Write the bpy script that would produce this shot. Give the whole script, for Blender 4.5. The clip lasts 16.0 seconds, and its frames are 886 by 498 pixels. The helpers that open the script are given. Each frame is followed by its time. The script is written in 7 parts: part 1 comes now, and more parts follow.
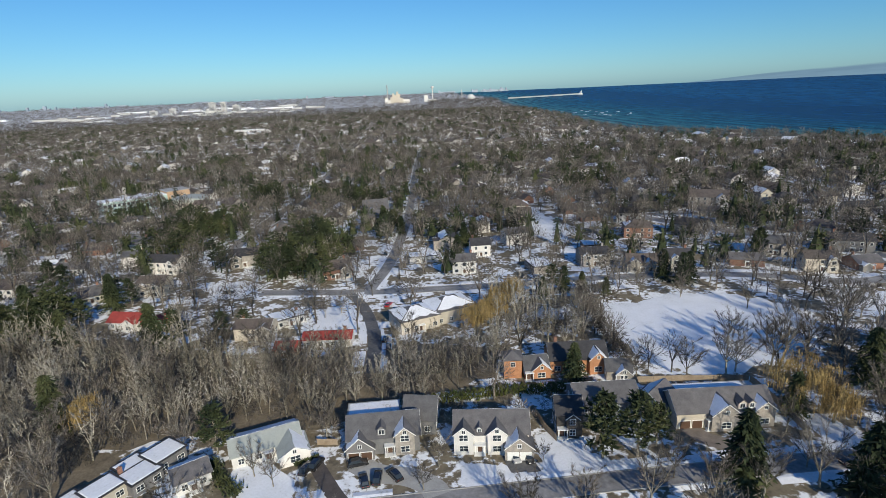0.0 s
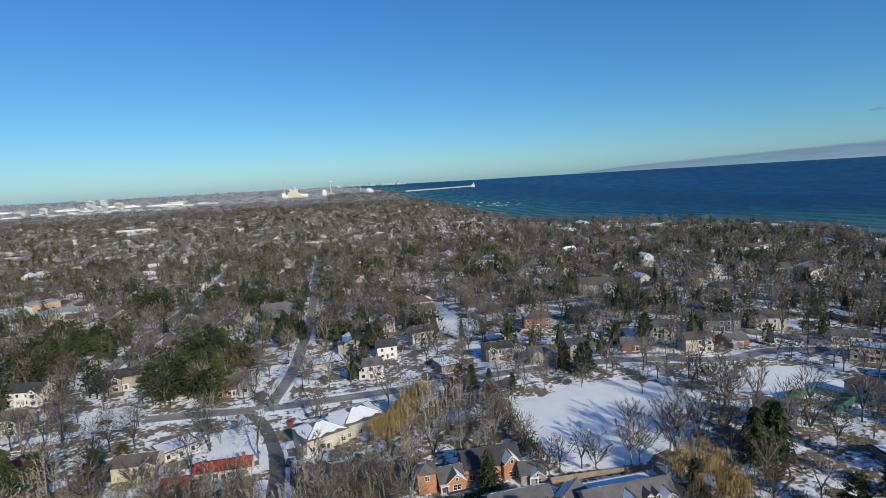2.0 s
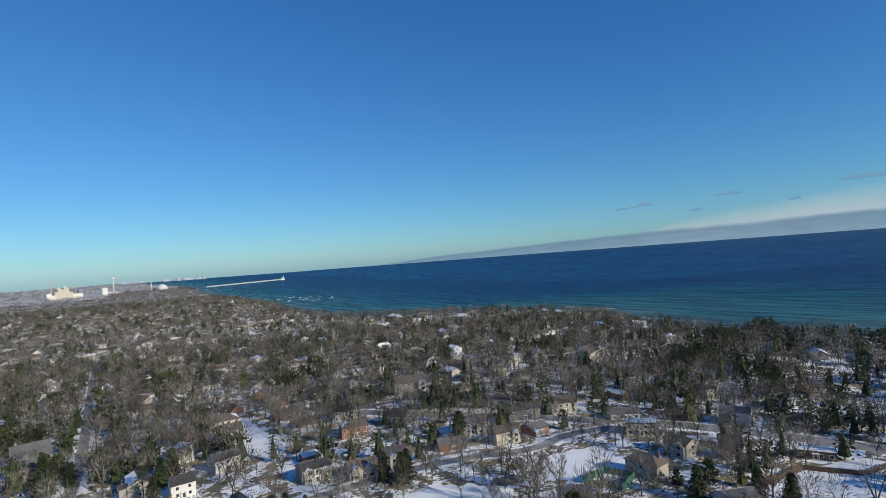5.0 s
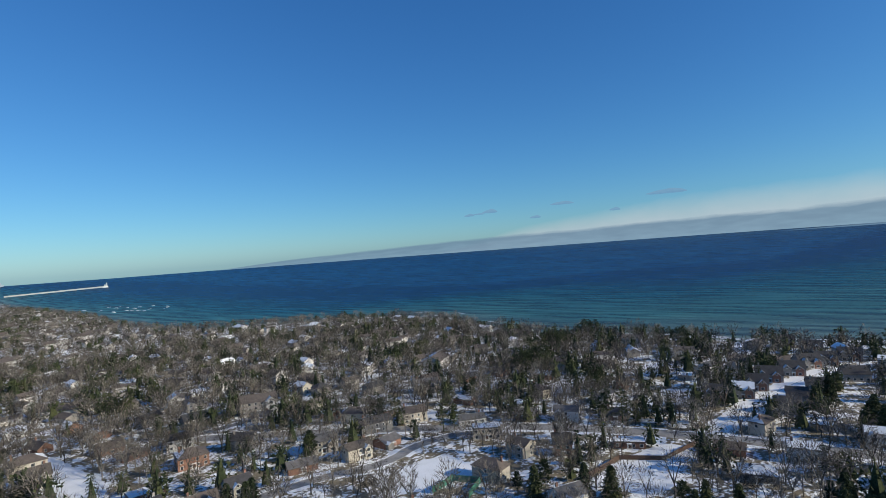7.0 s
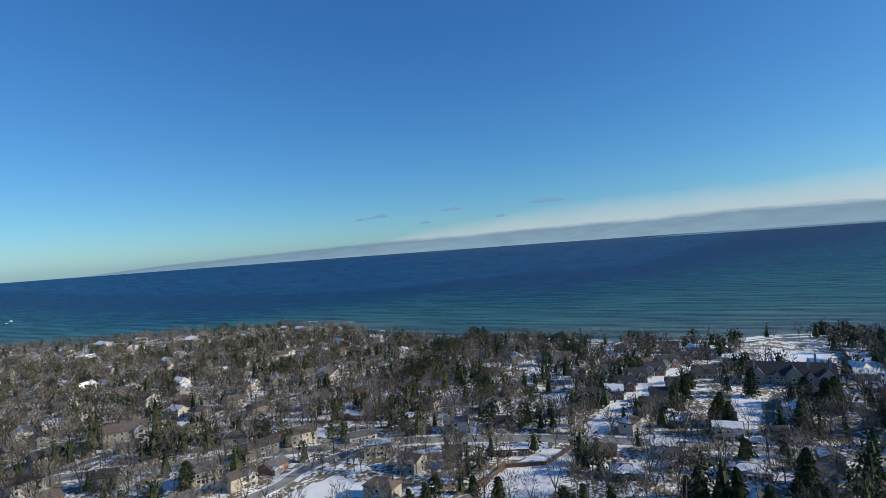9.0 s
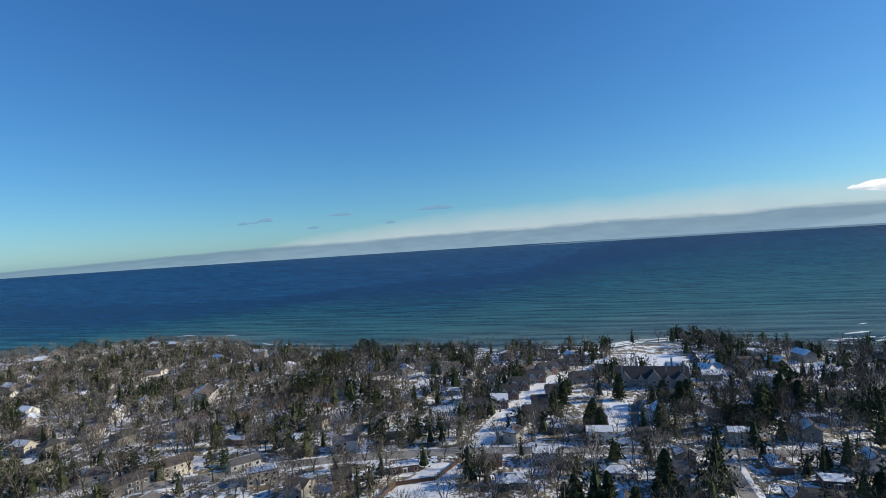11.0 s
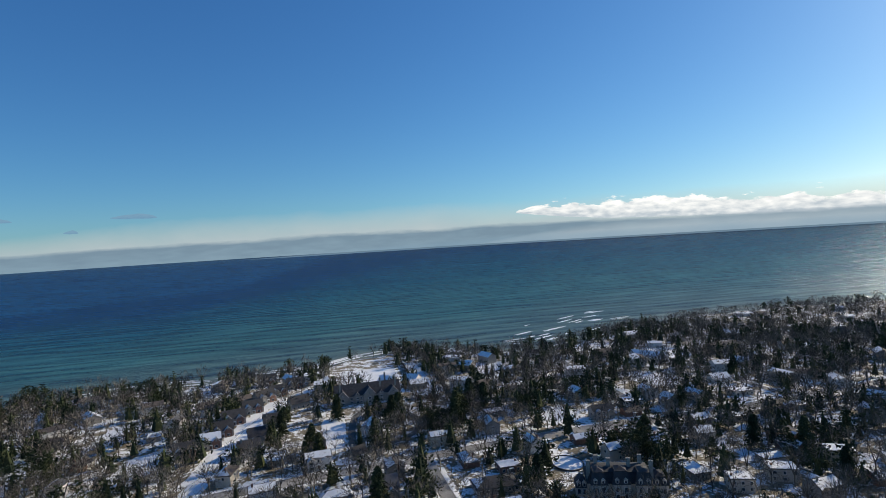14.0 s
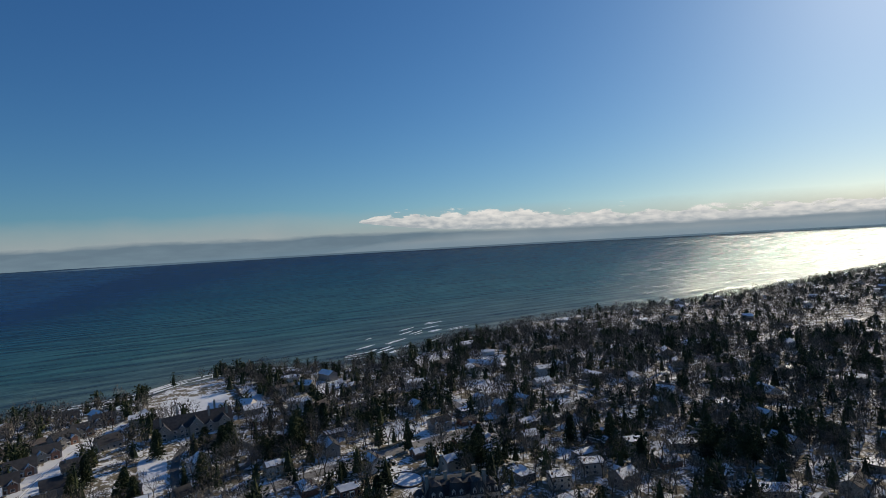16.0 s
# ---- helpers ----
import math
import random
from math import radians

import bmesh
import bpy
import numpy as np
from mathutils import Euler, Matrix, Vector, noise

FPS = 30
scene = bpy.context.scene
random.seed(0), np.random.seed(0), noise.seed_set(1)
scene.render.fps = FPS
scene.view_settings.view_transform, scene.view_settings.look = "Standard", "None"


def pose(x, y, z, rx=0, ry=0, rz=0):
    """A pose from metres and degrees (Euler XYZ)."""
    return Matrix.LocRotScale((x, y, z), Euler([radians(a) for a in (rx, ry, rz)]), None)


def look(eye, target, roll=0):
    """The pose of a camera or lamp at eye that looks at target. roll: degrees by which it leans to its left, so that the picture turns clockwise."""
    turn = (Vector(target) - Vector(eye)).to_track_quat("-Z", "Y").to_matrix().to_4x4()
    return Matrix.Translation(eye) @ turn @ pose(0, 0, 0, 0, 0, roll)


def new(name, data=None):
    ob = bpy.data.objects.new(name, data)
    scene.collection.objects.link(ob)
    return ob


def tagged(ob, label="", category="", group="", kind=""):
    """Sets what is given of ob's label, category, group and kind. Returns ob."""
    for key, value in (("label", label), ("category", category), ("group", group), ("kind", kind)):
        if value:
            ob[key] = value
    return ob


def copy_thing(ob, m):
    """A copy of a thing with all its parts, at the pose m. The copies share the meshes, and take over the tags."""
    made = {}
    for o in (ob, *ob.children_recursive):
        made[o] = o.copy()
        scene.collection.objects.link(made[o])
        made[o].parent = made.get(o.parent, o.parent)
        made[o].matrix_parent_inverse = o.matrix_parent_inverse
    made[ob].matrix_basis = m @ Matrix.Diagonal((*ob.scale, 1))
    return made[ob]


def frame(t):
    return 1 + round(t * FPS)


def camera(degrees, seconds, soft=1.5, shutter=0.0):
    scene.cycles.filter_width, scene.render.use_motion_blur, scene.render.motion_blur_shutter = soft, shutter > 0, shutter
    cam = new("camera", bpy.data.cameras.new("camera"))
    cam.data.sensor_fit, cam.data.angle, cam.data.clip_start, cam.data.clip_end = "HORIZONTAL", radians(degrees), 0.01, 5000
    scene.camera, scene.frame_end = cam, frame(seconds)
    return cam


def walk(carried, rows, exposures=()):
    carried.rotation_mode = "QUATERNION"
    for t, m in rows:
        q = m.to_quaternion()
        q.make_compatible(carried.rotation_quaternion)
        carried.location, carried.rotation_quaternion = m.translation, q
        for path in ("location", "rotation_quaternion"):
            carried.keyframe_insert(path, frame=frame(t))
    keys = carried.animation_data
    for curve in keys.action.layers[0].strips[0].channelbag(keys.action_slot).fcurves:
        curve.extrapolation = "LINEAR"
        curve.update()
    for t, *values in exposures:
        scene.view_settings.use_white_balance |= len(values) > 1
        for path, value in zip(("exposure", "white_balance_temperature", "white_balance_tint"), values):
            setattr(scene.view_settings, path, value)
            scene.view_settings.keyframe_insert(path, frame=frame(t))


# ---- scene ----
cam = camera(78.9, 16.0, soft=0.5)

# seconds, eye, heading to the right of +y, pitch, roll (degrees)
PATH = [
    (0, (-0.00, -0.00, 82.50), 4.91, -16.36, -2.41),
    (0.5, (0.00, 0.14, 84.00), 7.60, -13.98, -2.72),
    (1, (-0.03, 0.27, 85.49), 10.34, -11.56, -2.83),
    (1.5, (-0.07, 0.28, 86.94), 13.84, -9.17, -3.03),
    (2, (-0.07, 0.30, 88.45), 15.84, -7.43, -3.13),
    (2.5, (-0.06, 0.35, 89.99), 17.37, -3.45, -3.14),
    (3, (-0.06, 0.39, 91.42), 20.31, 1.62, -3.24),
    (3.5, (-0.14, 0.33, 92.71), 23.59, 1.54, -3.40),
    (4, (-0.26, 0.20, 93.98), 27.44, 1.35, -3.52),
    (4.5, (-0.36, 0.01, 95.26), 31.79, 1.16, -3.80),
    (7, (-0.22, -1.17, 102.60), 51.56, 0.19, -3.89),
    (7.5, (-0.22, -1.20, 104.12), 54.87, 0.10, -3.91),
    (8, (-0.24, -1.15, 105.65), 57.89, -0.01, -3.91),
    (10.5, (-1.27, -0.79, 113.55), 71.57, -0.23, -3.50),
    (11, (-1.60, -0.75, 115.07), 74.91, -0.26, -3.35),
    (11.5, (-1.92, -0.79, 116.55), 78.16, -0.25, -3.20),
    (12, (-2.23, -0.96, 118.00), 82.44, -0.26, -3.27),
    (12.5, (-2.43, -1.23, 119.40), 87.90, -0.37, -3.31),
    (13, (-2.48, -1.67, 120.71), 93.57, -0.48, -3.36),
    (13.5, (-2.49, -2.19, 121.95), 99.15, -0.55, -3.33),
    (14, (-2.56, -2.68, 123.22), 104.01, -0.60, -3.29),
    (14.5, (-2.66, -3.05, 124.57), 108.48, -0.62, -3.24),
    (15, (-2.81, -3.34, 125.95), 112.57, -0.59, -3.18),
    (15.5, (-2.95, -3.66, 127.37), 116.59, -0.55, -3.06),
    (16, (-3.14, -4.02, 128.85), 120.63, -0.51, -3.06),
]

# seconds, stops, white balance
EXPOSURES = [(0, 0.1, 6500, 10), (3.5, 0.06, 6500, 10), (7.5, 0.16, 6600, 10), (11.5, 0.27, 6800, 10), (13, 0.24, 6950, 10), (14, 0.12, 7050, 11), (16, -0.45, 7150, 12)]


def aimed(eye, heading, pitch, roll):
    """A camera pose from its heading, pitch and roll."""
    a, p = radians(heading), radians(pitch)
    ahead = Vector((math.sin(a) * math.cos(p), math.cos(a) * math.cos(p), math.sin(p)))
    return look(eye, Vector(eye) + 100 * ahead, roll)


walk(cam, [(t, aimed(eye, heading, pitch, roll)) for t, eye, heading, pitch, roll in PATH], EXPOSURES)

# ---- light: low winter sun over the lake, clear sky ----
SUN_AZIMUTH, SUN_HEIGHT = 163.5, 25.0
world = bpy.data.worlds.new("winter_sky")
scene.world = world
world.use_nodes = True
wn, wl = world.node_tree.nodes, world.node_tree.links
sky = wn.new("ShaderNodeTexSky")
sky.sky_type = "NISHITA"
sky.sun_disc = False
sky.sun_elevation, sky.sun_rotation = radians(SUN_HEIGHT), radians(SUN_AZIMUTH)
sky.altitude, sky.air_density, sky.dust_density, sky.ozone_density = 100, 1.0, 0.5, 4.0
# the winter air deepens the blue overhead and leaves a pale haze at the horizon
apart, whole = wn.new("ShaderNodeSeparateColor"), wn.new("ShaderNodeCombineColor")


def sky_math(kind, a, b):
    """One step of arithmetic on the sky's colour."""
    m = wn.new("ShaderNodeMath")
    m.operation = kind
    for socket, v in zip(m.inputs, (a, b)):
        if isinstance(v, float):
            socket.default_value = v
        else:
            wl.new(v, socket)
    return m.outputs[0]


wl.new(sky.outputs["Color"], apart.inputs["Color"])


def blended(gain, r, g, b):
    """A channel of the sky: a product of powers of its red, green and blue."""
    out = sky_math("MULTIPLY", sky_math("POWER", apart.outputs["Red"], r), sky_math("POWER", apart.outputs["Green"], g))
    return sky_math("MULTIPLY", sky_math("MULTIPLY", out, sky_math("POWER", apart.outputs["Blue"], b)), gain)


red, green, blue = blended(0.46, 1.45, -0.17, -0.15), blended(0.97, -0.06, 1.27, -0.29), blended(1.6, 0.06, -0.04, 0.78)
wl.new(red, whole.inputs["Red"])
wl.new(green, whole.inputs["Green"])
wl.new(blue, whole.inputs["Blue"])
wl.new(whole.outputs["Color"], wn["Background"].inputs["Color"])
wn["Background"].inputs["Strength"].default_value = 0.1

sun_data = bpy.data.lights.new("sun", "SUN")
sun_data.energy, sun_data.angle, sun_data.color = 4.0, radians(0.5), (1.0, 0.925, 0.75)
sun_ob = new("sun", sun_data)
_a, _e = radians(SUN_AZIMUTH), radians(SUN_HEIGHT)
sun_way = Vector((math.sin(_a) * math.cos(_e), math.cos(_a) * math.cos(_e), math.sin(_e)))
sun_ob.matrix_world = look(sun_way * 500, (0, 0, 0))
scene.view_settings.exposure = 0.0

# ---- materials ----


def shader(name):
    """A new material: it, its nodes, its links and its Principled node."""
    m = bpy.data.materials.new(name)
    m.use_nodes = True
    n, l = m.node_tree.nodes, m.node_tree.links
    return m, n, l, n["Principled BSDF"]


def noise_node(n, l, scale, detail=3.0, stretch=None, rough=0.55):
    """Noise in world metres (Position), scale in cycles a metre."""
    geo = n.new("ShaderNodeNewGeometry")
    tex = n.new("ShaderNodeTexNoise")
    tex.inputs["Scale"].default_value, tex.inputs["Detail"].default_value, tex.inputs["Roughness"].default_value = scale, detail, rough
    if stretch:
        mp = n.new("ShaderNodeMapping")
        mp.inputs["Scale"].default_value = stretch[:3]
        if len(stretch) > 3:
            mp.inputs["Rotation"].default_value = (0, 0, radians(stretch[3]))
        l.new(geo.outputs["Position"], mp.inputs["Vector"])
        l.new(mp.outputs["Vector"], tex.inputs["Vector"])
    else:
        l.new(geo.outputs["Position"], tex.inputs["Vector"])
    return tex


def ramp(n, l, source, stops):
    """A colour ramp on a value: stops of (place, colour)."""
    r = n.new("ShaderNodeValToRGB")
    el = r.color_ramp.elements
    while len(el) < len(stops):
        el.new(0.5)
    for e, (p, c) in zip(el, stops):
        e.position, e.color = p, (*c, 1) if len(c) == 3 else (c[0], c[0], c[0], 1)
    l.new(source, r.inputs["Fac"])
    return r


def mix(n, l, fac, a, b, kind="MIX"):
    """Mixes two colours (sockets or triples) by a value or a socket."""
    m = n.new("ShaderNodeMix")
    m.data_type, m.blend_type = "RGBA", kind
    for socket, v in ((m.inputs[0], fac), (m.inputs[6], a), (m.inputs[7], b)):
        if isinstance(v, (int, float)):
            socket.default_value = v
        elif isinstance(v, tuple):
            socket.default_value = (*v, 1)
        else:
            l.new(v, socket)
    return m.outputs[2]


def bumped(n, l, p, source, strength, distance):
    b = n.new("ShaderNodeBump")
    b.inputs["Strength"].default_value, b.inputs["Distance"].default_value = strength, distance
    l.new(source, b.inputs["Height"])
    l.new(b.outputs["Normal"], p.inputs["Normal"])


def surface(name, dark, light, scale=0.8, fine=9.0, rough=0.85, bump=0.0, vary=0.0, metal=0.0):
    """A worn surface of two colours, mottled at two scales; vary: how far each object strays in brightness."""
    m, n, l, p = shader(name)
    big, small = noise_node(n, l, scale), noise_node(n, l, fine, 2.0)
    both = mix(n, l, 0.4, big.outputs["Fac"], small.outputs["Fac"])
    col = ramp(n, l, both, [(0.32, dark), (0.68, light)]).outputs["Color"]
    if vary:
        info = n.new("ShaderNodeObjectInfo")
        tone = ramp(n, l, info.outputs["Random"], [(0.0, (1 - vary, 1 - vary, 1 - vary)), (1.0, (1.0, 1.0 - 0.2 * vary, 1.0 - 0.3 * vary))])
        col = mix(n, l, 1.0, col, tone.outputs["Color"], "MULTIPLY")
    l.new(col, p.inputs["Base Color"])
    p.inputs["Roughness"].default_value, p.inputs["Metallic"].default_value = rough, metal
    if bump:
        bumped(n, l, p, small.outputs["Fac"], 0.5, bump)
    return m


def tree_material(name, tones, scale=0.07, rough=0.9, grain=0.35):
    """Bark or needles whose tone drifts from tree to tree with the place."""
    m, n, l, p = shader(name)
    drift, fine = noise_node(n, l, scale, 2.0), noise_node(n, l, 1.7, 2.0)
    step = 1 / max(1, len(tones) - 1)
    tone = ramp(n, l, drift.outputs["Fac"], [(0.36 + 0.28 * i * step, c) for i, c in enumerate(tones)]).outputs["Color"]
    spark = ramp(n, l, fine.outputs["Fac"], [(0.35, (1 - grain, 1 - grain, 1 - grain)), (0.65, (1 + grain, 1 + grain, 1 + grain))]).outputs["Color"]
    l.new(mix(n, l, 1.0, tone, spark, "MULTIPLY"), p.inputs["Base Color"])
    p.inputs["Roughness"].default_value = rough
    p.inputs["Specular IOR Level"].default_value = 0.2
    return m


def snow_material(name):
    m, n, l, p = shader(name)
    a, b = noise_node(n, l, 0.12, 4.0), noise_node(n, l, 1.6, 3.0)
    l.new(ramp(n, l, mix(n, l, 0.45, a.outputs["Fac"], b.outputs["Fac"]), [(0.3, (0.42, 0.40, 0.34)), (0.4, (0.76, 0.77, 0.78)), (0.6, (0.86, 0.87, 0.89))]).outputs["Color"], p.inputs["Base Color"])
    p.inputs["Roughness"].default_value = 0.6
    bumped(n, l, p, b.outputs["Fac"], 0.4, 0.15)
    return m


def ground_material(name):
    """Thin snow over leaf litter and winter grass; bare stony bank at the water."""
    m, n, l, p = shader(name)
    litter = noise_node(n, l, 0.5, 4.0)
    soil = ramp(n, l, litter.outputs["Fac"], [(0.3, (0.1, 0.082, 0.054)), (0.55, (0.215, 0.175, 0.115)), (0.75, (0.19, 0.185, 0.1))])
    patch, edge = noise_node(n, l, 0.1, 5.0, rough=0.62), noise_node(n, l, 0.5, 3.0)
    cover = mix(n, l, 0.35, patch.outputs["Fac"], edge.outputs["Fac"])
    snow = ramp(n, l, cover, [(0.49, (0, 0, 0)), (0.535, (1, 1, 1))])
    dirty = ramp(n, l, edge.outputs["Fac"], [(0.3, (0.7, 0.69, 0.67)), (0.55, (0.88, 0.89, 0.9))])
    col = mix(n, l, snow.outputs["Color"], soil.outputs["Color"], dirty.outputs["Color"])
    bank = n.new("ShaderNodeAttribute")
    bank.attribute_name = "bank"
    stone = ramp(n, l, litter.outputs["Fac"], [(0.3, (0.12, 0.1, 0.08)), (0.7, (0.3, 0.26, 0.2))])
    col = mix(n, l, bank.outputs["Fac"], col, stone.outputs["Color"])
    l.new(col, p.inputs["Base Color"])
    p.inputs["Roughness"].default_value = 0.85
    bumped(n, l, p, litter.outputs["Fac"], 0.5, 0.2)
    return m


def water_material(name):
    """Lake water: silty green by the shore, deep blue outside, with wind waves that run along it, shaded in colour and
    bump.
    """
    m, n, l, p = shader(name)
    n.remove(p)
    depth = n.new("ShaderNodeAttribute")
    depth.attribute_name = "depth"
    # the last stop turns the farthest water lighter and bluer again
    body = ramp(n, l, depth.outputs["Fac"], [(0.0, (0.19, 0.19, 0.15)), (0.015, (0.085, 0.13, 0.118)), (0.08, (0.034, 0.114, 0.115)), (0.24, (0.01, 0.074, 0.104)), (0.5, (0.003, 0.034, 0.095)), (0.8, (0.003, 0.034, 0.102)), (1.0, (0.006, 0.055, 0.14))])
    drift = noise_node(n, l, 0.004, 4.0, (1.0, 0.3, 1.0, 12))
    col = mix(n, l, 1.0, body.outputs["Color"], ramp(n, l, drift.outputs["Fac"], [(0.3, (0.78, 0.84, 0.9)), (0.7, (1.1, 1.1, 1.05))]).outputs["Color"], "MULTIPLY")
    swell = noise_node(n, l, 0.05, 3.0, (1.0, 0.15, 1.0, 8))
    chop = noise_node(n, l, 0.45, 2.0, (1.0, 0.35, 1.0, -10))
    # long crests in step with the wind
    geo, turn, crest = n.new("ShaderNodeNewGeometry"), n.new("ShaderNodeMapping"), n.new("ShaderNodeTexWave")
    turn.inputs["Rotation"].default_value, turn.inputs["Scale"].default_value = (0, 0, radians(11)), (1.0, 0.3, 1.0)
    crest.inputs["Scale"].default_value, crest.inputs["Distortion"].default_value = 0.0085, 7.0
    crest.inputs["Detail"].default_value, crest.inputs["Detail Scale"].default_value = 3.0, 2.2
    l.new(geo.outputs["Position"], turn.inputs["Vector"])
    l.new(turn.outputs["Vector"], crest.inputs["Vector"])

    def sum_of(a, by, b):
        m2 = n.new("ShaderNodeMath")
        m2.operation = "MULTIPLY_ADD"
        m2.inputs[1].default_value = by
        l.new(a, m2.inputs[0])
        l.new(b, m2.inputs[2])
        return m2.outputs["Value"]

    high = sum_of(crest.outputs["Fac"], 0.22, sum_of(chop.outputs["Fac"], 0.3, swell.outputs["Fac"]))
    # wave shading put into the colour: dark troughs, crests brightened
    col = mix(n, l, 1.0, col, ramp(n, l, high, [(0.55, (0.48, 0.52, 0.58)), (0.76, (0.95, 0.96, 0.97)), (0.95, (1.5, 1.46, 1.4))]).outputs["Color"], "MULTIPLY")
    b = n.new("ShaderNodeBump")
    b.inputs["Strength"].default_value, b.inputs["Distance"].default_value = 1.0, 7.0
    l.new(high, b.inputs["Height"])
    deep, gloss, mx = n.new("ShaderNodeBsdfDiffuse"), n.new("ShaderNodeBsdfGlossy"), n.new("ShaderNodeMixShader")
    gloss.inputs["Roughness"].default_value = 0.21
    gloss.inputs["Color"].default_value = (0.82, 0.95, 1.0, 1)
    mx.inputs["Fac"].default_value = 0.16
    l.new(col, deep.inputs["Color"])
    l.new(b.outputs["Normal"], deep.inputs["Normal"])
    l.new(b.outputs["Normal"], gloss.inputs["Normal"])
    l.new(deep.outputs["BSDF"], mx.inputs[1])
    l.new(gloss.outputs["BSDF"], mx.inputs[2])
    l.new(mx.outputs["Shader"], n["Material Output"].inputs["Surface"])
    return m


def glass_material(name):
    m, n, l, p = shader(name)
    p.inputs["Base Color"].default_value = (0.03, 0.04, 0.05, 1)
    p.inputs["Roughness"].default_value, p.inputs["IOR"].default_value = 0.08, 1.5
    return m


def painted(name, colour, rough=0.35, metal=0.0, coat=0.0):
    m, n, l, p = shader(name)
    t = noise_node(n, l, 3.0, 2.0)
    l.new(mix(n, l, 1.0, colour, ramp(n, l, t.outputs["Fac"], [(0.3, (0.88, 0.88, 0.88)), (0.7, (1, 1, 1))]).outputs["Color"], "MULTIPLY"), p.inputs["Base Color"])
    p.inputs["Roughness"].default_value, p.inputs["Metallic"].default_value, p.inputs["Coat Weight"].default_value = rough, metal, coat
    return m


GROUND, SNOW, WATER = ground_material("ground_snow_litter"), snow_material("snow"), water_material("lake_water")
FOAM = surface("foam", (0.6, 0.63, 0.65), (0.85, 0.87, 0.88), 0.2, 1.5)
ASPHALT = surface("asphalt", (0.05, 0.05, 0.052), (0.16, 0.155, 0.15), 0.1, 1.2)
SALTED = surface("salted_asphalt", (0.14, 0.135, 0.13), (0.34, 0.33, 0.32), 0.12, 1.0)
PAVERS = surface("brown_pavers", (0.14, 0.115, 0.095), (0.26, 0.22, 0.18), 0.5, 5.0)
CONCRETE = surface("concrete", (0.3, 0.29, 0.27), (0.46, 0.45, 0.42), 0.3, 3.0)
BARK = tree_material("bark", [(0.12, 0.105, 0.08), (0.22, 0.198, 0.156), (0.33, 0.303, 0.245)])
TWIG = tree_material("twigs", [(0.045, 0.04, 0.034), (0.104, 0.093, 0.079), (0.15, 0.128, 0.107), (0.225, 0.204, 0.174)], grain=0.55)
PALE_TWIG = tree_material("pale_twigs", [(0.17, 0.155, 0.12), (0.26, 0.238, 0.19), (0.31, 0.28, 0.225), (0.41, 0.38, 0.32)], grain=0.5)
NEEDLE = tree_material("needles", [(0.02, 0.03, 0.015), (0.042, 0.054, 0.025), (0.076, 0.084, 0.036)])
CEDAR = tree_material("cedar", [(0.05, 0.065, 0.02), (0.1, 0.105, 0.03)])
RUST = tree_material("rusty_needles", [(0.12, 0.06, 0.03), (0.2, 0.1, 0.05)])
WILLOW = tree_material("willow_twigs", [(0.25, 0.175, 0.07), (0.4, 0.29, 0.125)], 0.3)
SHINGLE = surface("grey_shingle", (0.085, 0.085, 0.09), (0.17, 0.17, 0.175), 0.5, 5.0, bump=0.03, vary=0.3)
SHINGLE_B = surface("brown_shingle", (0.09, 0.076, 0.068), (0.175, 0.15, 0.132), 0.5, 5.0, bump=0.03, vary=0.4)
SHINGLE_D = surface("dark_shingle", (0.03, 0.03, 0.034), (0.075, 0.075, 0.08), 0.5, 5.0, bump=0.03, vary=0.3)
SHINGLE_G = surface("pale_green_shingle", (0.3, 0.32, 0.29), (0.42, 0.44, 0.4), 0.4, 4.0, bump=0.03)
RED_ROOF = surface("red_roof", (0.22, 0.035, 0.03), (0.38, 0.06, 0.045), 0.5, 5.0, bump=0.03)
WHITE = surface("white_siding", (0.62, 0.61, 0.57), (0.8, 0.79, 0.76), 0.4, 4.0, vary=0.2)
CREAM = surface("cream_render", (0.46, 0.425, 0.35), (0.62, 0.58, 0.49), 0.4, 4.0, vary=0.25)
STONE = surface("grey_stone", (0.22, 0.21, 0.19), (0.45, 0.42, 0.37), 0.9, 3.0, bump=0.04, vary=0.25)
BRICK = surface("brown_brick", (0.2, 0.1, 0.07), (0.36, 0.21, 0.15), 0.7, 6.0, bump=0.02, vary=0.4)
ORANGE = surface("orange_brick", (0.34, 0.15, 0.07), (0.5, 0.25, 0.13), 0.7, 6.0, bump=0.02)
SLATE_WALL = surface("slate_grey_cladding", (0.13, 0.135, 0.14), (0.22, 0.22, 0.22), 0.6, 4.0, vary=0.2)
TRIM = painted("white_trim", (0.8, 0.8, 0.77), 0.5)
DARK_TRIM = painted("dark_trim", (0.05, 0.045, 0.04), 0.5)
BROWN_DOOR = painted("brown_door", (0.1, 0.055, 0.035), 0.5)
GLASS = glass_material("window_glass")
WOOD = surface("weathered_fence_wood", (0.2, 0.15, 0.1), (0.36, 0.29, 0.21), 0.6, 6.0)
BLACK_PAINT = painted("black_car_paint", (0.015, 0.016, 0.018), 0.25, coat=0.8)
SILVER_PAINT = painted("silver_car_paint", (0.5, 0.5, 0.51), 0.3, 0.6, 0.8)
RED_PAINT = painted("red_car_paint", (0.45, 0.03, 0.025), 0.3, coat=0.8)
RUBBER = painted("tyre_rubber", (0.02, 0.02, 0.02), 0.9)
LEADED = surface("pale_tower_concrete", (0.45, 0.44, 0.42), (0.6, 0.59, 0.56), 0.02, 0.3)
# distance haze put into the base colour of the far towers
SKYLINE = surface("haze_tinted_towers", (0.22, 0.27, 0.33), (0.34, 0.39, 0.45), 0.02, 0.3, rough=0.4)

# ---- mesh building ----


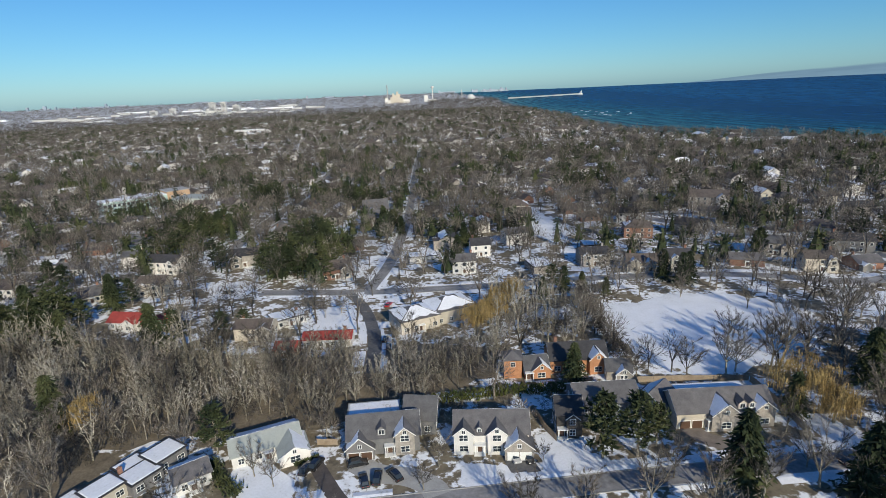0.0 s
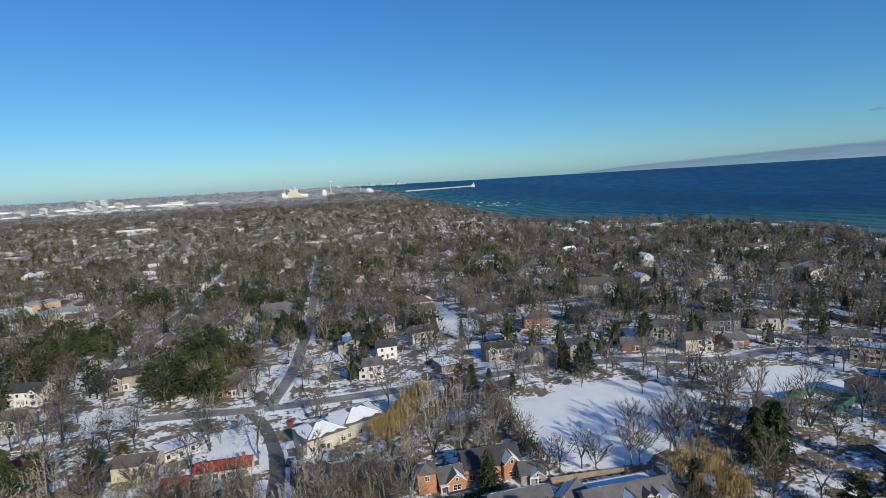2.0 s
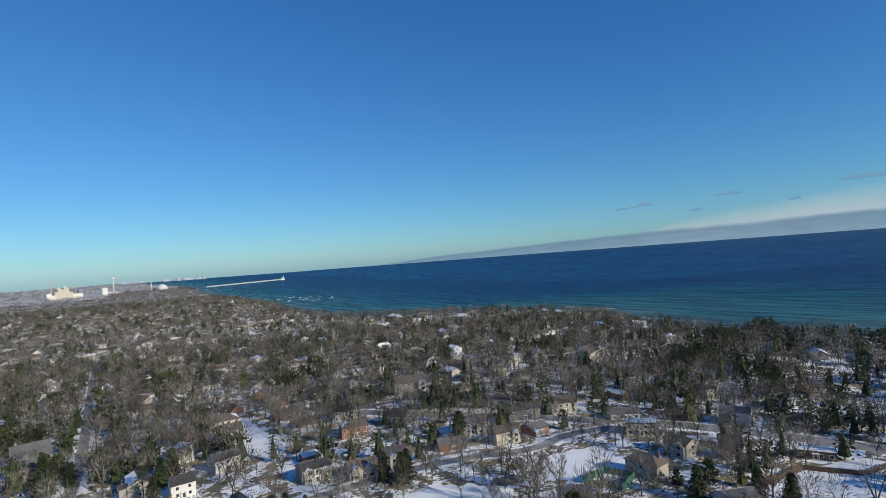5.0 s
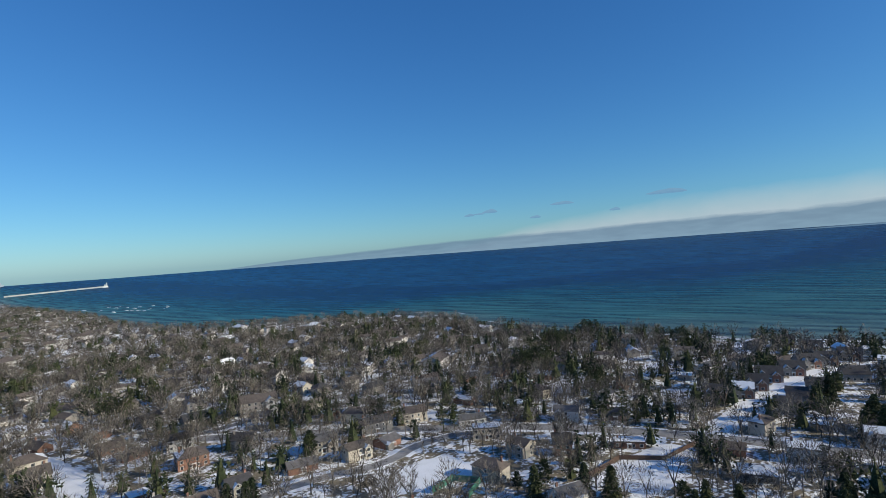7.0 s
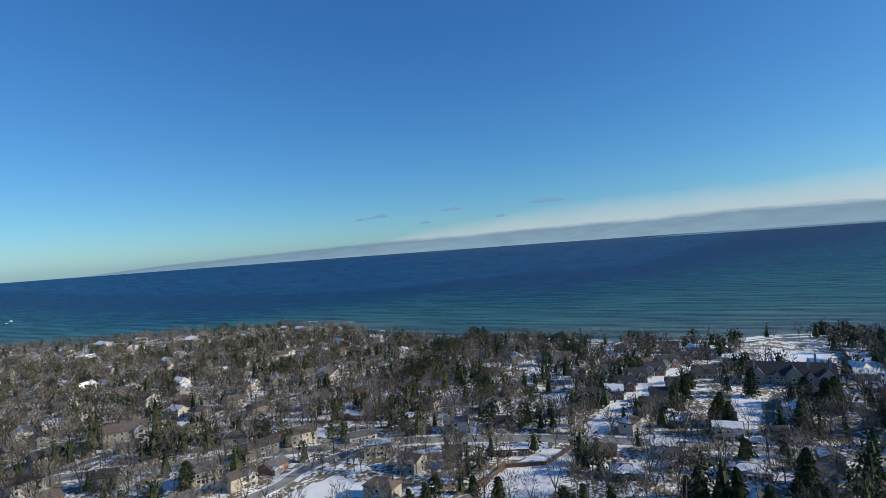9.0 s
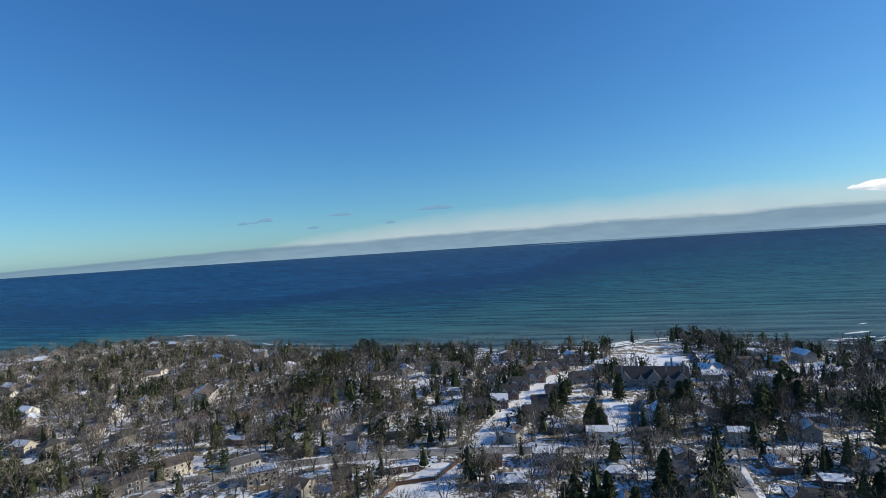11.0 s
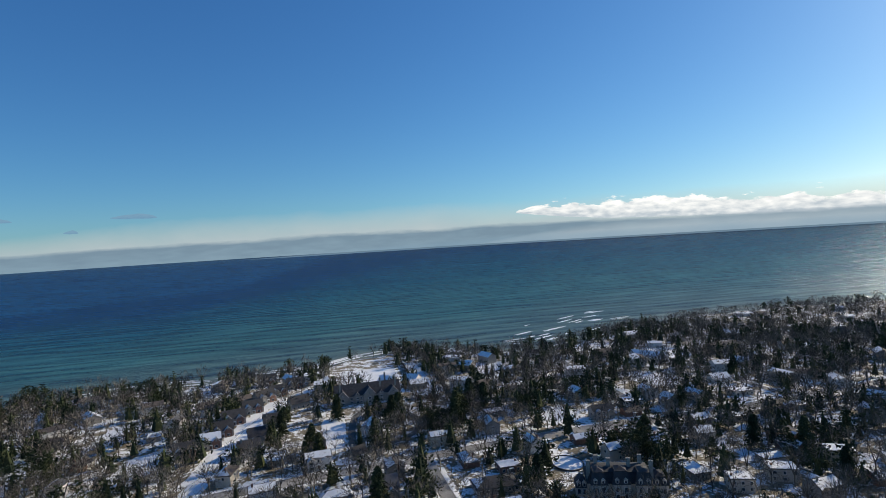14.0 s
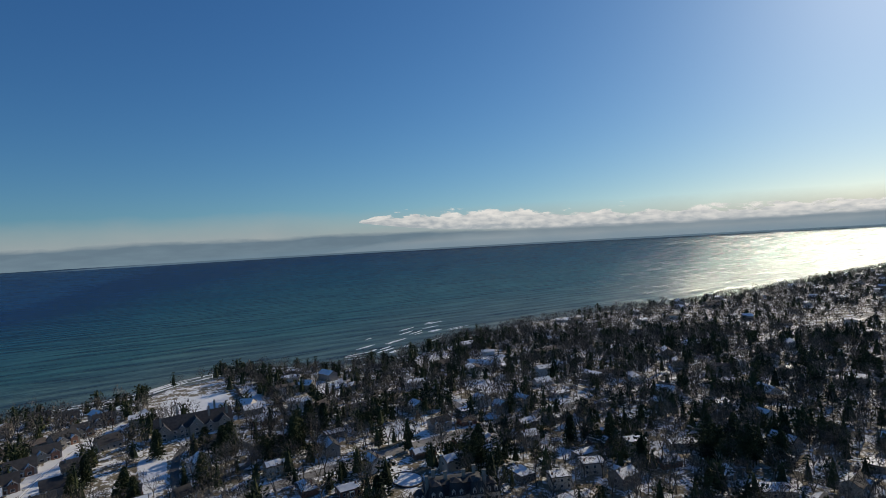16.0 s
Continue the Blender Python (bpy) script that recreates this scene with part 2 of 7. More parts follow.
class Shape:
    """Collects vertices and faces of one mesh part."""

    def __init__(self):
        self.v, self.f, self.m = [], [], []

    def face(self, *pts, slot=0):
        i = len(self.v)
        self.v += [tuple(p) for p in pts]
        self.f.append(tuple(range(i, i + len(pts))))
        self.m.append(slot)
        return self

    def box(self, x0, y0, z0, x1, y1, z1, slot=0, taper=0.0):
        t, i = taper, len(self.v)
        self.v += [(x0, y0, z0), (x1, y0, z0), (x1, y1, z0), (x0, y1, z0), (x0 + t, y0 + t, z1), (x1 - t, y0 + t, z1), (x1 - t, y1 - t, z1), (x0 + t, y1 - t, z1)]
        for q in ((3, 2, 1, 0), (4, 5, 6, 7), (0, 1, 5, 4), (1, 2, 6, 5), (2, 3, 7, 6), (3, 0, 4, 7)):
            self.f.append(tuple(i + k for k in q))
            self.m.append(slot)
        return self

    def tube(self, p, q, r0, r1, sides=6, cap=True, slot=0):
        p, q = Vector(p), Vector(q)
        w = (q - p).normalized()
        u = w.orthogonal().normalized()
        s, i = w.cross(u), len(self.v)
        for c, r in ((p, r0), (q, r1)):
            for k in range(sides):
                a = 2 * math.pi * k / sides
                self.v.append(tuple(c + r * (math.cos(a) * u + math.sin(a) * s)))
        for k in range(sides):
            j = (k + 1) % sides
            self.f.append((i + k, i + j, i + sides + j, i + sides + k))
            self.m.append(slot)
        if cap:
            self.f.append(tuple(i + sides + k for k in range(sides)))
            self.m.append(slot)
        return self

    def slab(self, pts, t, slot=0):
        """A flat plate with thickness t under the polygon pts (counter-clockwise from outside)."""
        a, b, c = (Vector(p) for p in pts[:3])
        n = (b - a).cross(c - a).normalized() * t
        low = [tuple(Vector(p) - n) for p in pts]
        self.face(*pts, slot=slot).face(*reversed(low), slot=slot)
        for k in range(len(pts)):
            j = (k + 1) % len(pts)
            self.face(pts[k], low[k], low[j], pts[j], slot=slot)
        return self

    def mesh(self, name, *materials, smooth=False):
        me = bpy.data.meshes.new(name)
        me.from_pydata(self.v, [], self.f)
        for m in materials:
            me.materials.append(m)
        if len(materials) > 1:
            me.polygons.foreach_set("material_index", self.m)
        if smooth:
            me.polygons.foreach_set("use_smooth", [True] * len(me.polygons))
        me.update()
        return me


def part(name, shape, material, parent, label="", at=None):
    """Links a shape or a mesh as one part under its thing."""
    me = shape if isinstance(shape, bpy.types.Mesh) else shape.mesh(name, *(material if isinstance(material, tuple) else (material,)))
    ob = new(name, me)
    ob.parent = parent
    if at is not None:
        ob.matrix_local = at
    if label:
        ob["label"] = label
    return ob


def triangles(name, verts, faces, *materials):
    """A mesh of triangles from arrays."""
    me = bpy.data.meshes.new(name)
    nv, nf = len(verts), len(faces)
    me.vertices.add(nv)
    me.vertices.foreach_set("co", np.ascontiguousarray(verts, np.float32).ravel())
    me.loops.add(3 * nf)
    me.loops.foreach_set("vertex_index", np.ascontiguousarray(faces, np.int32).ravel())
    me.polygons.add(nf)
    me.polygons.foreach_set("loop_start", np.arange(0, 3 * nf, 3, dtype=np.int32))
    me.update(calc_edges=True)
    for m in materials:
        me.materials.append(m)
    return me


# ---- the land and the lake ----
SHORE_Y = [-4900, -2000, -1300, -900, -740, -560, -450, -320, -250, -200, -110, -40, 10, 90, 200, 310, 440, 520, 600, 700, 780, 900, 1000, 1250, 1500, 2000, 2600, 3200, 3800, 4900]
SHORE_X = [900, 690, 645, 625, 665, 672, 645, 590, 548, 572, 628, 612, 570, 572, 570, 550, 600, 655, 660, 615, 560, 455, 430, 455, 500, 540, 565, 640, 640, 500]


def shore(y):
    return np.interp(y, SHORE_Y, SHORE_X) + 4 * np.sin(np.asarray(y) / 23.0) + 3 * np.sin(np.asarray(y) / 9.1)


def far_rise(x, y):
    """How far the land and the water lift towards the horizon, so that it stands where it is seen."""
    r, az = np.hypot(x, y), np.degrees(np.arctan2(x, y))
    edge = np.interp(az, [-180, 20, 45, 75, 110, 160, 180], [64, 66, 79, 93, 105, 110, 64])
    s = np.clip((r - 2000) / 2900, 0, 1)
    return edge * s * s * (2.2 - 1.2 * s)


def disc(name, material, height, rings, spokes, attribute):
    """A sheet out to the horizon, with a vertex attribute from attribute(x, y)."""
    az = np.linspace(0, 2 * math.pi, spokes, endpoint=False)
    x, y = np.outer(rings, np.sin(az)), np.outer(rings, np.cos(az))
    z = height(x, y) + far_rise(x, y)
    verts = np.stack([x, y, z], -1).reshape(-1, 3)
    i = np.arange(len(rings) - 1)[:, None] * spokes + np.arange(spokes)
    j = np.arange(len(rings) - 1)[:, None] * spokes + (np.arange(spokes) + 1) % spokes
    quads = np.stack([i, i + spokes, j + spokes, j], -1).reshape(-1, 4)
    faces = np.concatenate([quads[:, [0, 2, 1]], quads[:, [0, 3, 2]]])
    me = triangles(name, verts, faces, material)
    key, values = attribute
    a = me.attributes.new(key, "FLOAT", "POINT")
    a.data.foreach_set("value", np.ascontiguousarray(values(x, y), np.float32).ravel())
    me.polygons.foreach_set("use_smooth", np.ones(len(faces), bool))
    return new(name, me)


def ground_height(x, y):
    d = x - shore(y)
    s = np.clip((d + 14) / 30, 0, 1)
    return 0.0 - 9.0 * s * s * (3 - 2 * s)


RINGS = np.concatenate([np.linspace(0.002, 400, 12), np.linspace(412, 760, 60), np.geomspace(770, 4900, 50)])
ground = tagged(disc("ground", GROUND, ground_height, RINGS, 420, ("bank", lambda x, y: np.clip((x - shore(y) + 12) / 6, 0, 1))), "winter ground with thin snow over leaf litter and grass", "ground", kind="structure")
LAKE_Z = -3.0
# depth stretched to the south: silt, plus sunward brightness put into the colour
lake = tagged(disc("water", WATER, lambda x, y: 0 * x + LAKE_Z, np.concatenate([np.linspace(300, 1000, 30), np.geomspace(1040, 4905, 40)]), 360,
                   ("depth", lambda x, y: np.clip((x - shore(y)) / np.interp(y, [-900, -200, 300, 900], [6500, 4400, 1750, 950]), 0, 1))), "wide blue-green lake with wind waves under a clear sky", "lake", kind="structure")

# ---- roads, drives and open snow ----
ROADS = []


def strip(points, width, z, shape, slot=0):
    """A ribbon of that width along a line of plan points."""
    pts = [Vector((*p, 0)) for p in points]
    left, right = [], []
    for i, p in enumerate(pts):
        w = (pts[min(i + 1, len(pts) - 1)] - pts[max(i - 1, 0)]).normalized()
        s = Vector((-w.y, w.x, 0)) * width / 2
        left.append(p + s), right.append(p - s)
    for i in range(len(pts) - 1):
        shape.face((*right[i].xy, z), (*right[i + 1].xy, z), (*left[i + 1].xy, z), (*left[i].xy, z), slot=slot)
    return left, right


def dense(points, step=6.0):
    """The same line with points every few metres, its corners rounded."""
    p = [np.array(q, float) for q in points]
    for _ in range(2):
        q = [p[0]]
        for a, b in zip(p, p[1:]):
            q += [0.75 * a + 0.25 * b, 0.25 * a + 0.75 * b]
        p = q + [p[-1]]
    out = [p[0]]
    for a, b in zip(p, p[1:]):
        k = max(1, int(np.hypot(*(b - a)) / step))
        out += [a + (b - a) * (i + 1) / k for i in range(k)]
    return [tuple(float(v) for v in q) for q in out]


def road(name, label, points, width, material, kerbs=True, verge=True):
    line = dense(points)
    ROADS.append((np.array(line), width / 2))
    s = Shape()
    left, right = strip(line, width, (0.05 if verge else 0.085) + 0.005 * (len(ROADS) % 6), s)
    ob = tagged(new(name, s.mesh(name, material)), label, "road", kind="structure")
    if kerbs:
        k = Shape()
        for side, sign in ((left, 1), (right, -1)):
            for a, b in zip(side, side[1:]):
                n = Vector((-(b - a).y, (b - a).x, 0)).normalized() * 0.25 * sign
                k.face((*a.xy, 0.05), (*b.xy, 0.05), (*b.xy, 0.17), (*a.xy, 0.17)).face((*a.xy, 0.17), (*b.xy, 0.17), (*(b + n).xy, 0.17), (*(a + n).xy, 0.17))
                k.face((*(a + n).xy, 0.17), (*(b + n).xy, 0.17), (*(b + n).xy, 0), (*(a + n).xy, 0))
        part("kerb", k, CONCRETE, ob)
    if verge:
        v = Shape()
        rnd = random.Random(len(ROADS))
        for side, sign in ((left, 1), (right, -1)):
            for a, b in zip(side, side[1:]):
                if rnd.random() < 0.75:
                    n = Vector((-(b - a).y, (b - a).x, 0)).normalized() * sign
                    w, h = rnd.uniform(1.5, 4.5), rnd.uniform(0.15, 0.4)
                    p0, p1, p2, p3 = a + n * 0.3, b + n * 0.3, b + n * w, a + n * w
                    m0, m1 = a + n * (0.4 * w), b + n * (0.4 * w)
                    v.face((*p0.xy, 0.16), (*p1.xy, 0.16), (*m1.xy, h), (*m0.xy, h)).face((*m0.xy, h), (*m1.xy, h), (*p2.xy, 0.02), (*p3.xy, 0.02))
        part("snow_bank", v, SNOW, ob)
    return ob


road("street", "asphalt street in front of a row of large houses, snow banks along it", [(-140, 92), (-60, 93), (15, 93.5), (60, 94), (106, 93), (160, 88), (215, 60)], 5.6, SALTED)
road("street", "straight salted residential street between snowy lawns", [(-14, 224), (-5, 257), (1, 300), (8, 360), (13, 425), (20, 530), (28, 640), (40, 780)], 5.2, SALTED)
road("street", "pale salted residential street among conifers", [(-95, 300), (-93, 330), (-88, 385), (-80, 440), (-72, 540), (-69, 640)], 7, SALTED)
road("street", "cross street with parked snow banks and bare trees", [(-62, 230), (-40, 226), (-17, 221), (40, 218), (90, 219), (150, 212), (185, 190), (215, 196), (262, 170)], 6.5, SALTED)
road("driveway", "long curving asphalt drive beside a snowy lawn", [(-11, 150), (-10, 174), (-13, 195), (-17, 210), (-22, 220)], 4.5, ASPHALT, False)
road("street", "wide salted main road parallel to the lake shore", [(150, 330), (215, 240), (262, 165), (281, 110), (290, 73), (296, 33), (299, -6), (303, -60), (307, -120), (309, -160), (306, -213), (305, -290), (307, -350), (312, -430), (330, -620), (340, -900)], 10, SALTED)
road("street", "snow-covered lane lined with new houses near the lake", [(296, 66), (344, 55), (395, 46), (427, 36), (463, 24), (475, 6)], 7, SNOW)
road("street", "short side street with snowy verges", [(300, -61), (263, -61), (225, -62), (190, -64)], 7, SALTED)
road("street", "narrow street between snowy gardens in bare woods", [(309, -222), (360, -226), (430, -236), (520, -240)], 6, SALTED, False)
road("street", "narrow street between snowy gardens in bare woods", [(306, -330), (380, -332), (470, -330), (560, -345)], 6, SALTED, False)
road("street", "suburban street in bare woods", [(150, 330), (230, 318), (330, 300), (420, 270), (540, 262)], 6, SALTED, False)
road("street", "suburban street in bare woods", [(-260, 420), (-180, 425), (-88, 385)], 7, ASPHALT, False)
road("driveway", "manor drive looping round a stand of conifers", [(303, -26), (337, -22), (383, -25), (410, -34), (414, -50), (402, -62), (372, -72), (345, -66), (330, -40), (322, -26)], 5, ASPHALT, False, False)
road("driveway", "asphalt drive with a stone apron before a double garage", [(24, 106), (25, 100), (26, 96)], 6.5, ASPHALT, False, False)
road("driveway", "curving brown paved drive before a double garage", [(68.5, 109.5), (69.5, 105), (75, 101), (80, 97.5)], 5.2, PAVERS, False, False)
road("driveway", "brown earth drive beside a bungalow", [(-23, 110), (-20, 104), (-17, 98), (-15, 95)], 3.6, SHINGLE_B, False, False)
road("driveway", "pale paved forecourt with parked cars", [(-13, 108), (-8, 103.5), (-1, 102), (4, 98), (5, 95)], 6, CONCRETE, False, False)


FIELDS = []


def snow_sheet(name, label, outline, z=0.1, category="snow"):
    """A smooth stretch of snow with a thin rounded edge."""
    p = [np.array(q, float) for q in outline]
    p = [v for a, b in zip(p, p[1:] + p[:1]) for v in (0.88 * a + 0.12 * b, 0.12 * a + 0.88 * b)]
    rnd = random.Random(len(FIELDS) + 5)
    size = math.sqrt(np.ptp([q[0] for q in p]) * np.ptp([q[1] for q in p]))
    rough, fine = 0.012 * size + 0.15, []
    for a, b in zip(p, p[1:] + p[:1]):
        k = max(1, int(np.hypot(*(b - a)) / (1.2 + 0.03 * size)))
        fine += [a + (b - a) * i / k + np.array((rnd.gauss(0, rough), rnd.gauss(0, rough))) for i in range(k)]
    p = fine
    FIELDS.append(np.array(p))
    c = sum(p) / len(p)
    inner = [c + (q - c) * 0.97 for q in p]
    outer = [c + (q - c) * (1 + rnd.uniform(-0.01, 0.03)) for q in p]
    s = Shape()
    s.face(*[(*q, z) for q in inner])
    for i in range(len(p)):
        j = (i + 1) % len(p)
        s.face((*outer[i], 0.01), (*outer[j], 0.01), (*inner[j], z), (*inner[i], z))
    return tagged(new(name, s.mesh(name, SNOW)), label, category, kind="structure")


snow_sheet("snow_field", "broad sunlit snow field with long tree shadows", [(76, 196), (87, 187), (109, 194), (132, 189), (147, 172), (139, 151), (112, 136), (87, 132), (74, 142), (72, 165)])
snow_sheet("snow_field", "snowy park ground beside a road", [(172, 184), (210, 174), (206, 152), (187, 141), (174, 152), (160, 168)])
snow_sheet("snow_field", "snowy clearing beside the asphalt street", [(97, 100), (98, 112), (104, 110), (108, 99)])
snow_sheet("snow_lawn", "pale thin snow on a lawn beside the drive", [(-34, 176), (-32, 204), (-22, 210), (-17, 198), (-16, 178)])
snow_sheet("snow_lawn", "bright unbroken snow lawn between manor and lake", [(480, -24), (546, -27), (546, -80), (478, -78)], 0.15)
snow_sheet("snow_lawn", "snowy lawn beside the manor drive", [(330, -6), (400, -4), (404, -22), (340, -18)])
snow_sheet("snow_lawn", "snowy garden behind a wooden fence", [(214, 70), (214, 98), (240, 96), (272, 86), (274, 70), (240, 66)])
snow_sheet("snow_lawn", "snowy clearing near the lake", [(500, 112), (545, 118), (550, 86), (505, 84)])
snow_sheet("snow_lawn", "long snowy strip beside the manor wall", [(430, -88), (555, -92), (556, -104), (430, -102)])
snow_sheet("snow_lawn", "snowy turning circle among conifers", [(-84, 226), (-70, 226), (-62, 238), (-72, 250), (-86, 244)])
snow_sheet("snow_lawn", "snowy front lawn of a large house", [(11, 104.5), (21.5, 103), (22, 96.5), (10, 97)], 0.08)
snow_sheet("snow_lawn", "snowy front lawn between two large houses", [(30, 112), (36, 112), (46, 98), (29, 97)], 0.08)
snow_sheet("snow_lawn", "snowy lawn of a bungalow", [(-42, 111), (-34, 112), (-27, 105), (-26, 97), (-38, 98)], 0.08)
snow_sheet("snow_lawn", "open snowy gardens along a suburban street", [(84, 270), (100, 300), (98, 372), (84, 378), (78, 320)])
snow_sheet("snow_lawn", "snowy clearing by the lake", [(520, -262), (560, -300), (530, -350), (500, -300)])
snow_sheet("snow_lawn", "snowy riverside lots among woods", [(460, -318), (500, -340), (480, -380), (440, -350)])
snow_sheet("snow_lawn", "deep snow on lawns beside a lane of new houses", [(340, 52), (395, 42), (427, 32), (460, 20), (452, 14), (420, 26), (390, 34), (340, 45)], 0.07)
snow_sheet("snow_lawn", "deep snow on lawns before a row of new houses", [(318, 66), (344, 60), (395, 51), (427, 41), (463, 29), (468, 34), (430, 50), (395, 57), (344, 68), (318, 72)], 0.07)
snow_sheet("snow_lawn", "open snowy gardens near the lake", [(330, 190), (372, 186), (380, 160), (340, 156)])
snow_sheet("snow_lawn", "open snowy gardens near the main road", [(330, 118), (372, 112), (380, 92), (338, 94)])
snow_sheet("snow_lawn", "open snowy gardens beside bare trees", [(400, 150), (446, 146), (450, 124), (408, 120)])
snow_sheet("snow_lawn", "open snowy gardens beside the main road", [(322, -150), (352, -148), (356, -176), (324, -180)])
snow_sheet("snow_lawn", "snowy gardens above the shore", [(470, -150), (520, -150), (516, -184), (466, -180)])
snow_sheet("snow_lawn", "snowy gardens in the bare woods", [(372, -258), (420, -262), (416, -290), (370, -288)])

LITTER = surface("leaf_litter", (0.085, 0.066, 0.042), (0.25, 0.205, 0.14), 0.25, 1.6, bump=0.06)


def forest_floor(outlines):
    """Brown leaf litter under the near wood, where little snow has reached the ground."""
    s = Shape()
    for k, outline in enumerate(outlines):
        p = [np.array(q, float) for q in outline]
        rnd, ring = random.Random(50 + k), []
        for a, b in zip(p, p[1:] + p[:1]):
            n = max(1, int(np.hypot(*(b - a)) / 4))
            ring += [(*(a + (b - a) * i / n + np.array((rnd.gauss(0, 1.1), rnd.gauss(0, 1.1)))), 0.02 + 0.006 * k) for i in range(n)]
        s.face(*ring)
    return tagged(new("forest_floor", s.mesh("forest_floor", LITTER)), "brown leaf litter under leafless woodland trees", "woodland floor", kind="structure")


forest_floor([[(-170, 126), (-75, 123), (-40, 126), (-12, 123.5), (6, 134), (26, 141), (30, 158), (4, 170), (-16, 165), (-40, 163), (-60, 171), (-90, 187), (-150, 198), (-175, 180)], [(-175, 92), (-82, 95), (-76, 104), (-72, 122), (-120, 124), (-175, 125)]])

# ---- houses ----
PLOTS = []
WINDOWS = {}


def far_window(w, h, trim):
    """A framed window in one piece for the houses farther off."""
    key = ("far", round(w, 1), round(h, 1), trim.name)
    if key not in WINDOWS:
        a, b, y = w / 2 + 0.12, w / 2, -0.06
        v = [(-a, y, -0.12), (a, y, -0.12), (a, y, h + 0.12), (-a, y, h + 0.12), (-b, y, 0), (b, y, 0), (b, y, h), (-b, y, h)]
        v += [(q[0], 0.0, q[2]) for q in v[:4]]
        f = [(4, 5, 6, 7)] + [(i, (i + 1) % 4, 4 + (i + 1) % 4, 4 + i) for i in range(4)] + [(i, 8 + i, 8 + (i + 1) % 4, (i + 1) % 4) for i in range(4)]
        me = bpy.data.meshes.new("window")
        me.from_pydata(v, [], f)
        me.materials.append(trim), me.materials.append(GLASS)
        me.polygons.foreach_set("material_index", [1] + [0] * 8)
        WINDOWS[key] = me
    return WINDOWS[key]


def window_mesh(w, h, trim):
    """A framed window with a glazing bar; it looks along -y, its wall at y = 0."""
    key = (round(w, 1), round(h, 1), trim.name)
    if key not in WINDOWS:
        f, front, back = 0.11, -0.08, -0.02
        xs = (-w / 2 - f, -w / 2, -0.04, 0.04, w / 2, w / 2 + f)
        zs = (-f, 0, h * 0.5 - 0.03, h * 0.5 + 0.03, h, h + f) if h > 1.2 else (-f, 0, h, h + f)
        v, quads, slots = [(x, front, z) for z in zs for x in xs], [], []
        n, rows = len(xs), len(zs)
        for j in range(rows - 1):
            for i in range(n - 1):
                q = (j * n + i, j * n + i + 1, (j + 1) * n + i + 1, (j + 1) * n + i)
                if i % 2 and j % 2:
                    k = len(v)
                    v += [(v[c][0], back, v[c][2]) for c in q]
                    quads += [(q[e], q[(e + 1) % 4], k + (e + 1) % 4, k + e) for e in range(4)] + [(k, k + 1, k + 2, k + 3)]
                    slots += [0, 0, 0, 0, 1]
                else:
                    quads.append(q)
                    slots.append(0)
        rim, k = (0, n - 1, rows * n - 1, (rows - 1) * n), len(v)
        v += [(v[c][0], 0.0, v[c][2]) for c in rim]
        quads += [(rim[e], k + e, k + (e + 1) % 4, rim[(e + 1) % 4]) for e in range(4)]
        me = bpy.data.meshes.new("window")
        me.from_pydata(v, [], quads)
        me.materials.append(trim), me.materials.append(GLASS)
        me.polygons.foreach_set("material_index", slots + [0] * 4)
        WINDOWS[key] = me
    return WINDOWS[key]


def pane_of(win, w, h):
    """Splits the glass of a near window off as its own part."""
    if win.parent.parent is not None:
        return
    key = ("pane", round(w, 1), round(h, 1))
    if key not in WINDOWS:
        WINDOWS[key] = Shape().box(-w / 2, -0.032, 0, w / 2, -0.024, h).mesh("pane", GLASS)
    part("pane", WINDOWS[key], None, win)


SIDES = {"front": 0.0, "right": 90.0, "back": 180.0, "left": -90.0}


def slope_snow(parent, corners, rot, rnd, z=0.07):
    """A ragged sheet of snow left on a roof slope that the sun does not reach."""
    a, b, c, d = (Vector(p) for p in corners)
    n = (b - a).cross(d - a).normalized()
    facing = n.x * math.sin(radians(rot)) + n.y * math.cos(radians(rot))
    if n.z < 0.925 and facing < 0.12 and not (abs(facing) <= 0.12 and rnd.random() < 0.5):
        return
    s, k = Shape(), 6
    low, high = [], []
    for i in range(k + 1):
        f = 0.03 + 0.94 * i / k
        e, r = a + (b - a) * f, d + (c - d) * f
        low.append(e + (r - e) * rnd.uniform(0.02, 0.22) + n * z)
        high.append(r + (e - r) * rnd.uniform(0.02, 0.1) + n * z)
    for i in range(k):
        s.slab([tuple(low[i]), tuple(low[i + 1]), tuple(high[i + 1]), tuple(high[i])], 0.06)
    part("roof_snow", s, SNOW, parent, "thin snow left on the roof")


def gable_roof(parent, x0, x1, y0, y1, eave, pitch, material, rot, rnd, over=0.45, along="x", snow=True, thick=0.2):
    """Two sloping slabs with their ridge along x or y."""
    s = Shape()
    if along == "x":
        m, half = (y0 + y1) / 2, (y1 - y0) / 2 + over
        top, low = eave + (y1 - y0) / 2 * pitch + thick, eave - over * pitch + thick
        front = [(x0 - over, m - half, low), (x1 + over, m - half, low), (x1 + over, m, top), (x0 - over, m, top)]
        back = [(x1 + over, m + half, low), (x0 - over, m + half, low), (x0 - over, m, top), (x1 + over, m, top)]
    else:
        m, half = (x0 + x1) / 2, (x1 - x0) / 2 + over
        top, low = eave + (x1 - x0) / 2 * pitch + thick, eave - over * pitch + thick
        front = [(m - half, y1, low), (m - half, y0 - over, low), (m, y0 - over, top), (m, y1, top)]
        back = [(m + half, y0 - over, low), (m + half, y1, low), (m, y1, top), (m, y0 - over, top)]
    for side in (front, back):
        s.slab(side, thick)
    ob = part("roof", s, material, parent)
    if snow:
        for side in (front, back):
            slope_snow(ob, side, rot, rnd)
    return top


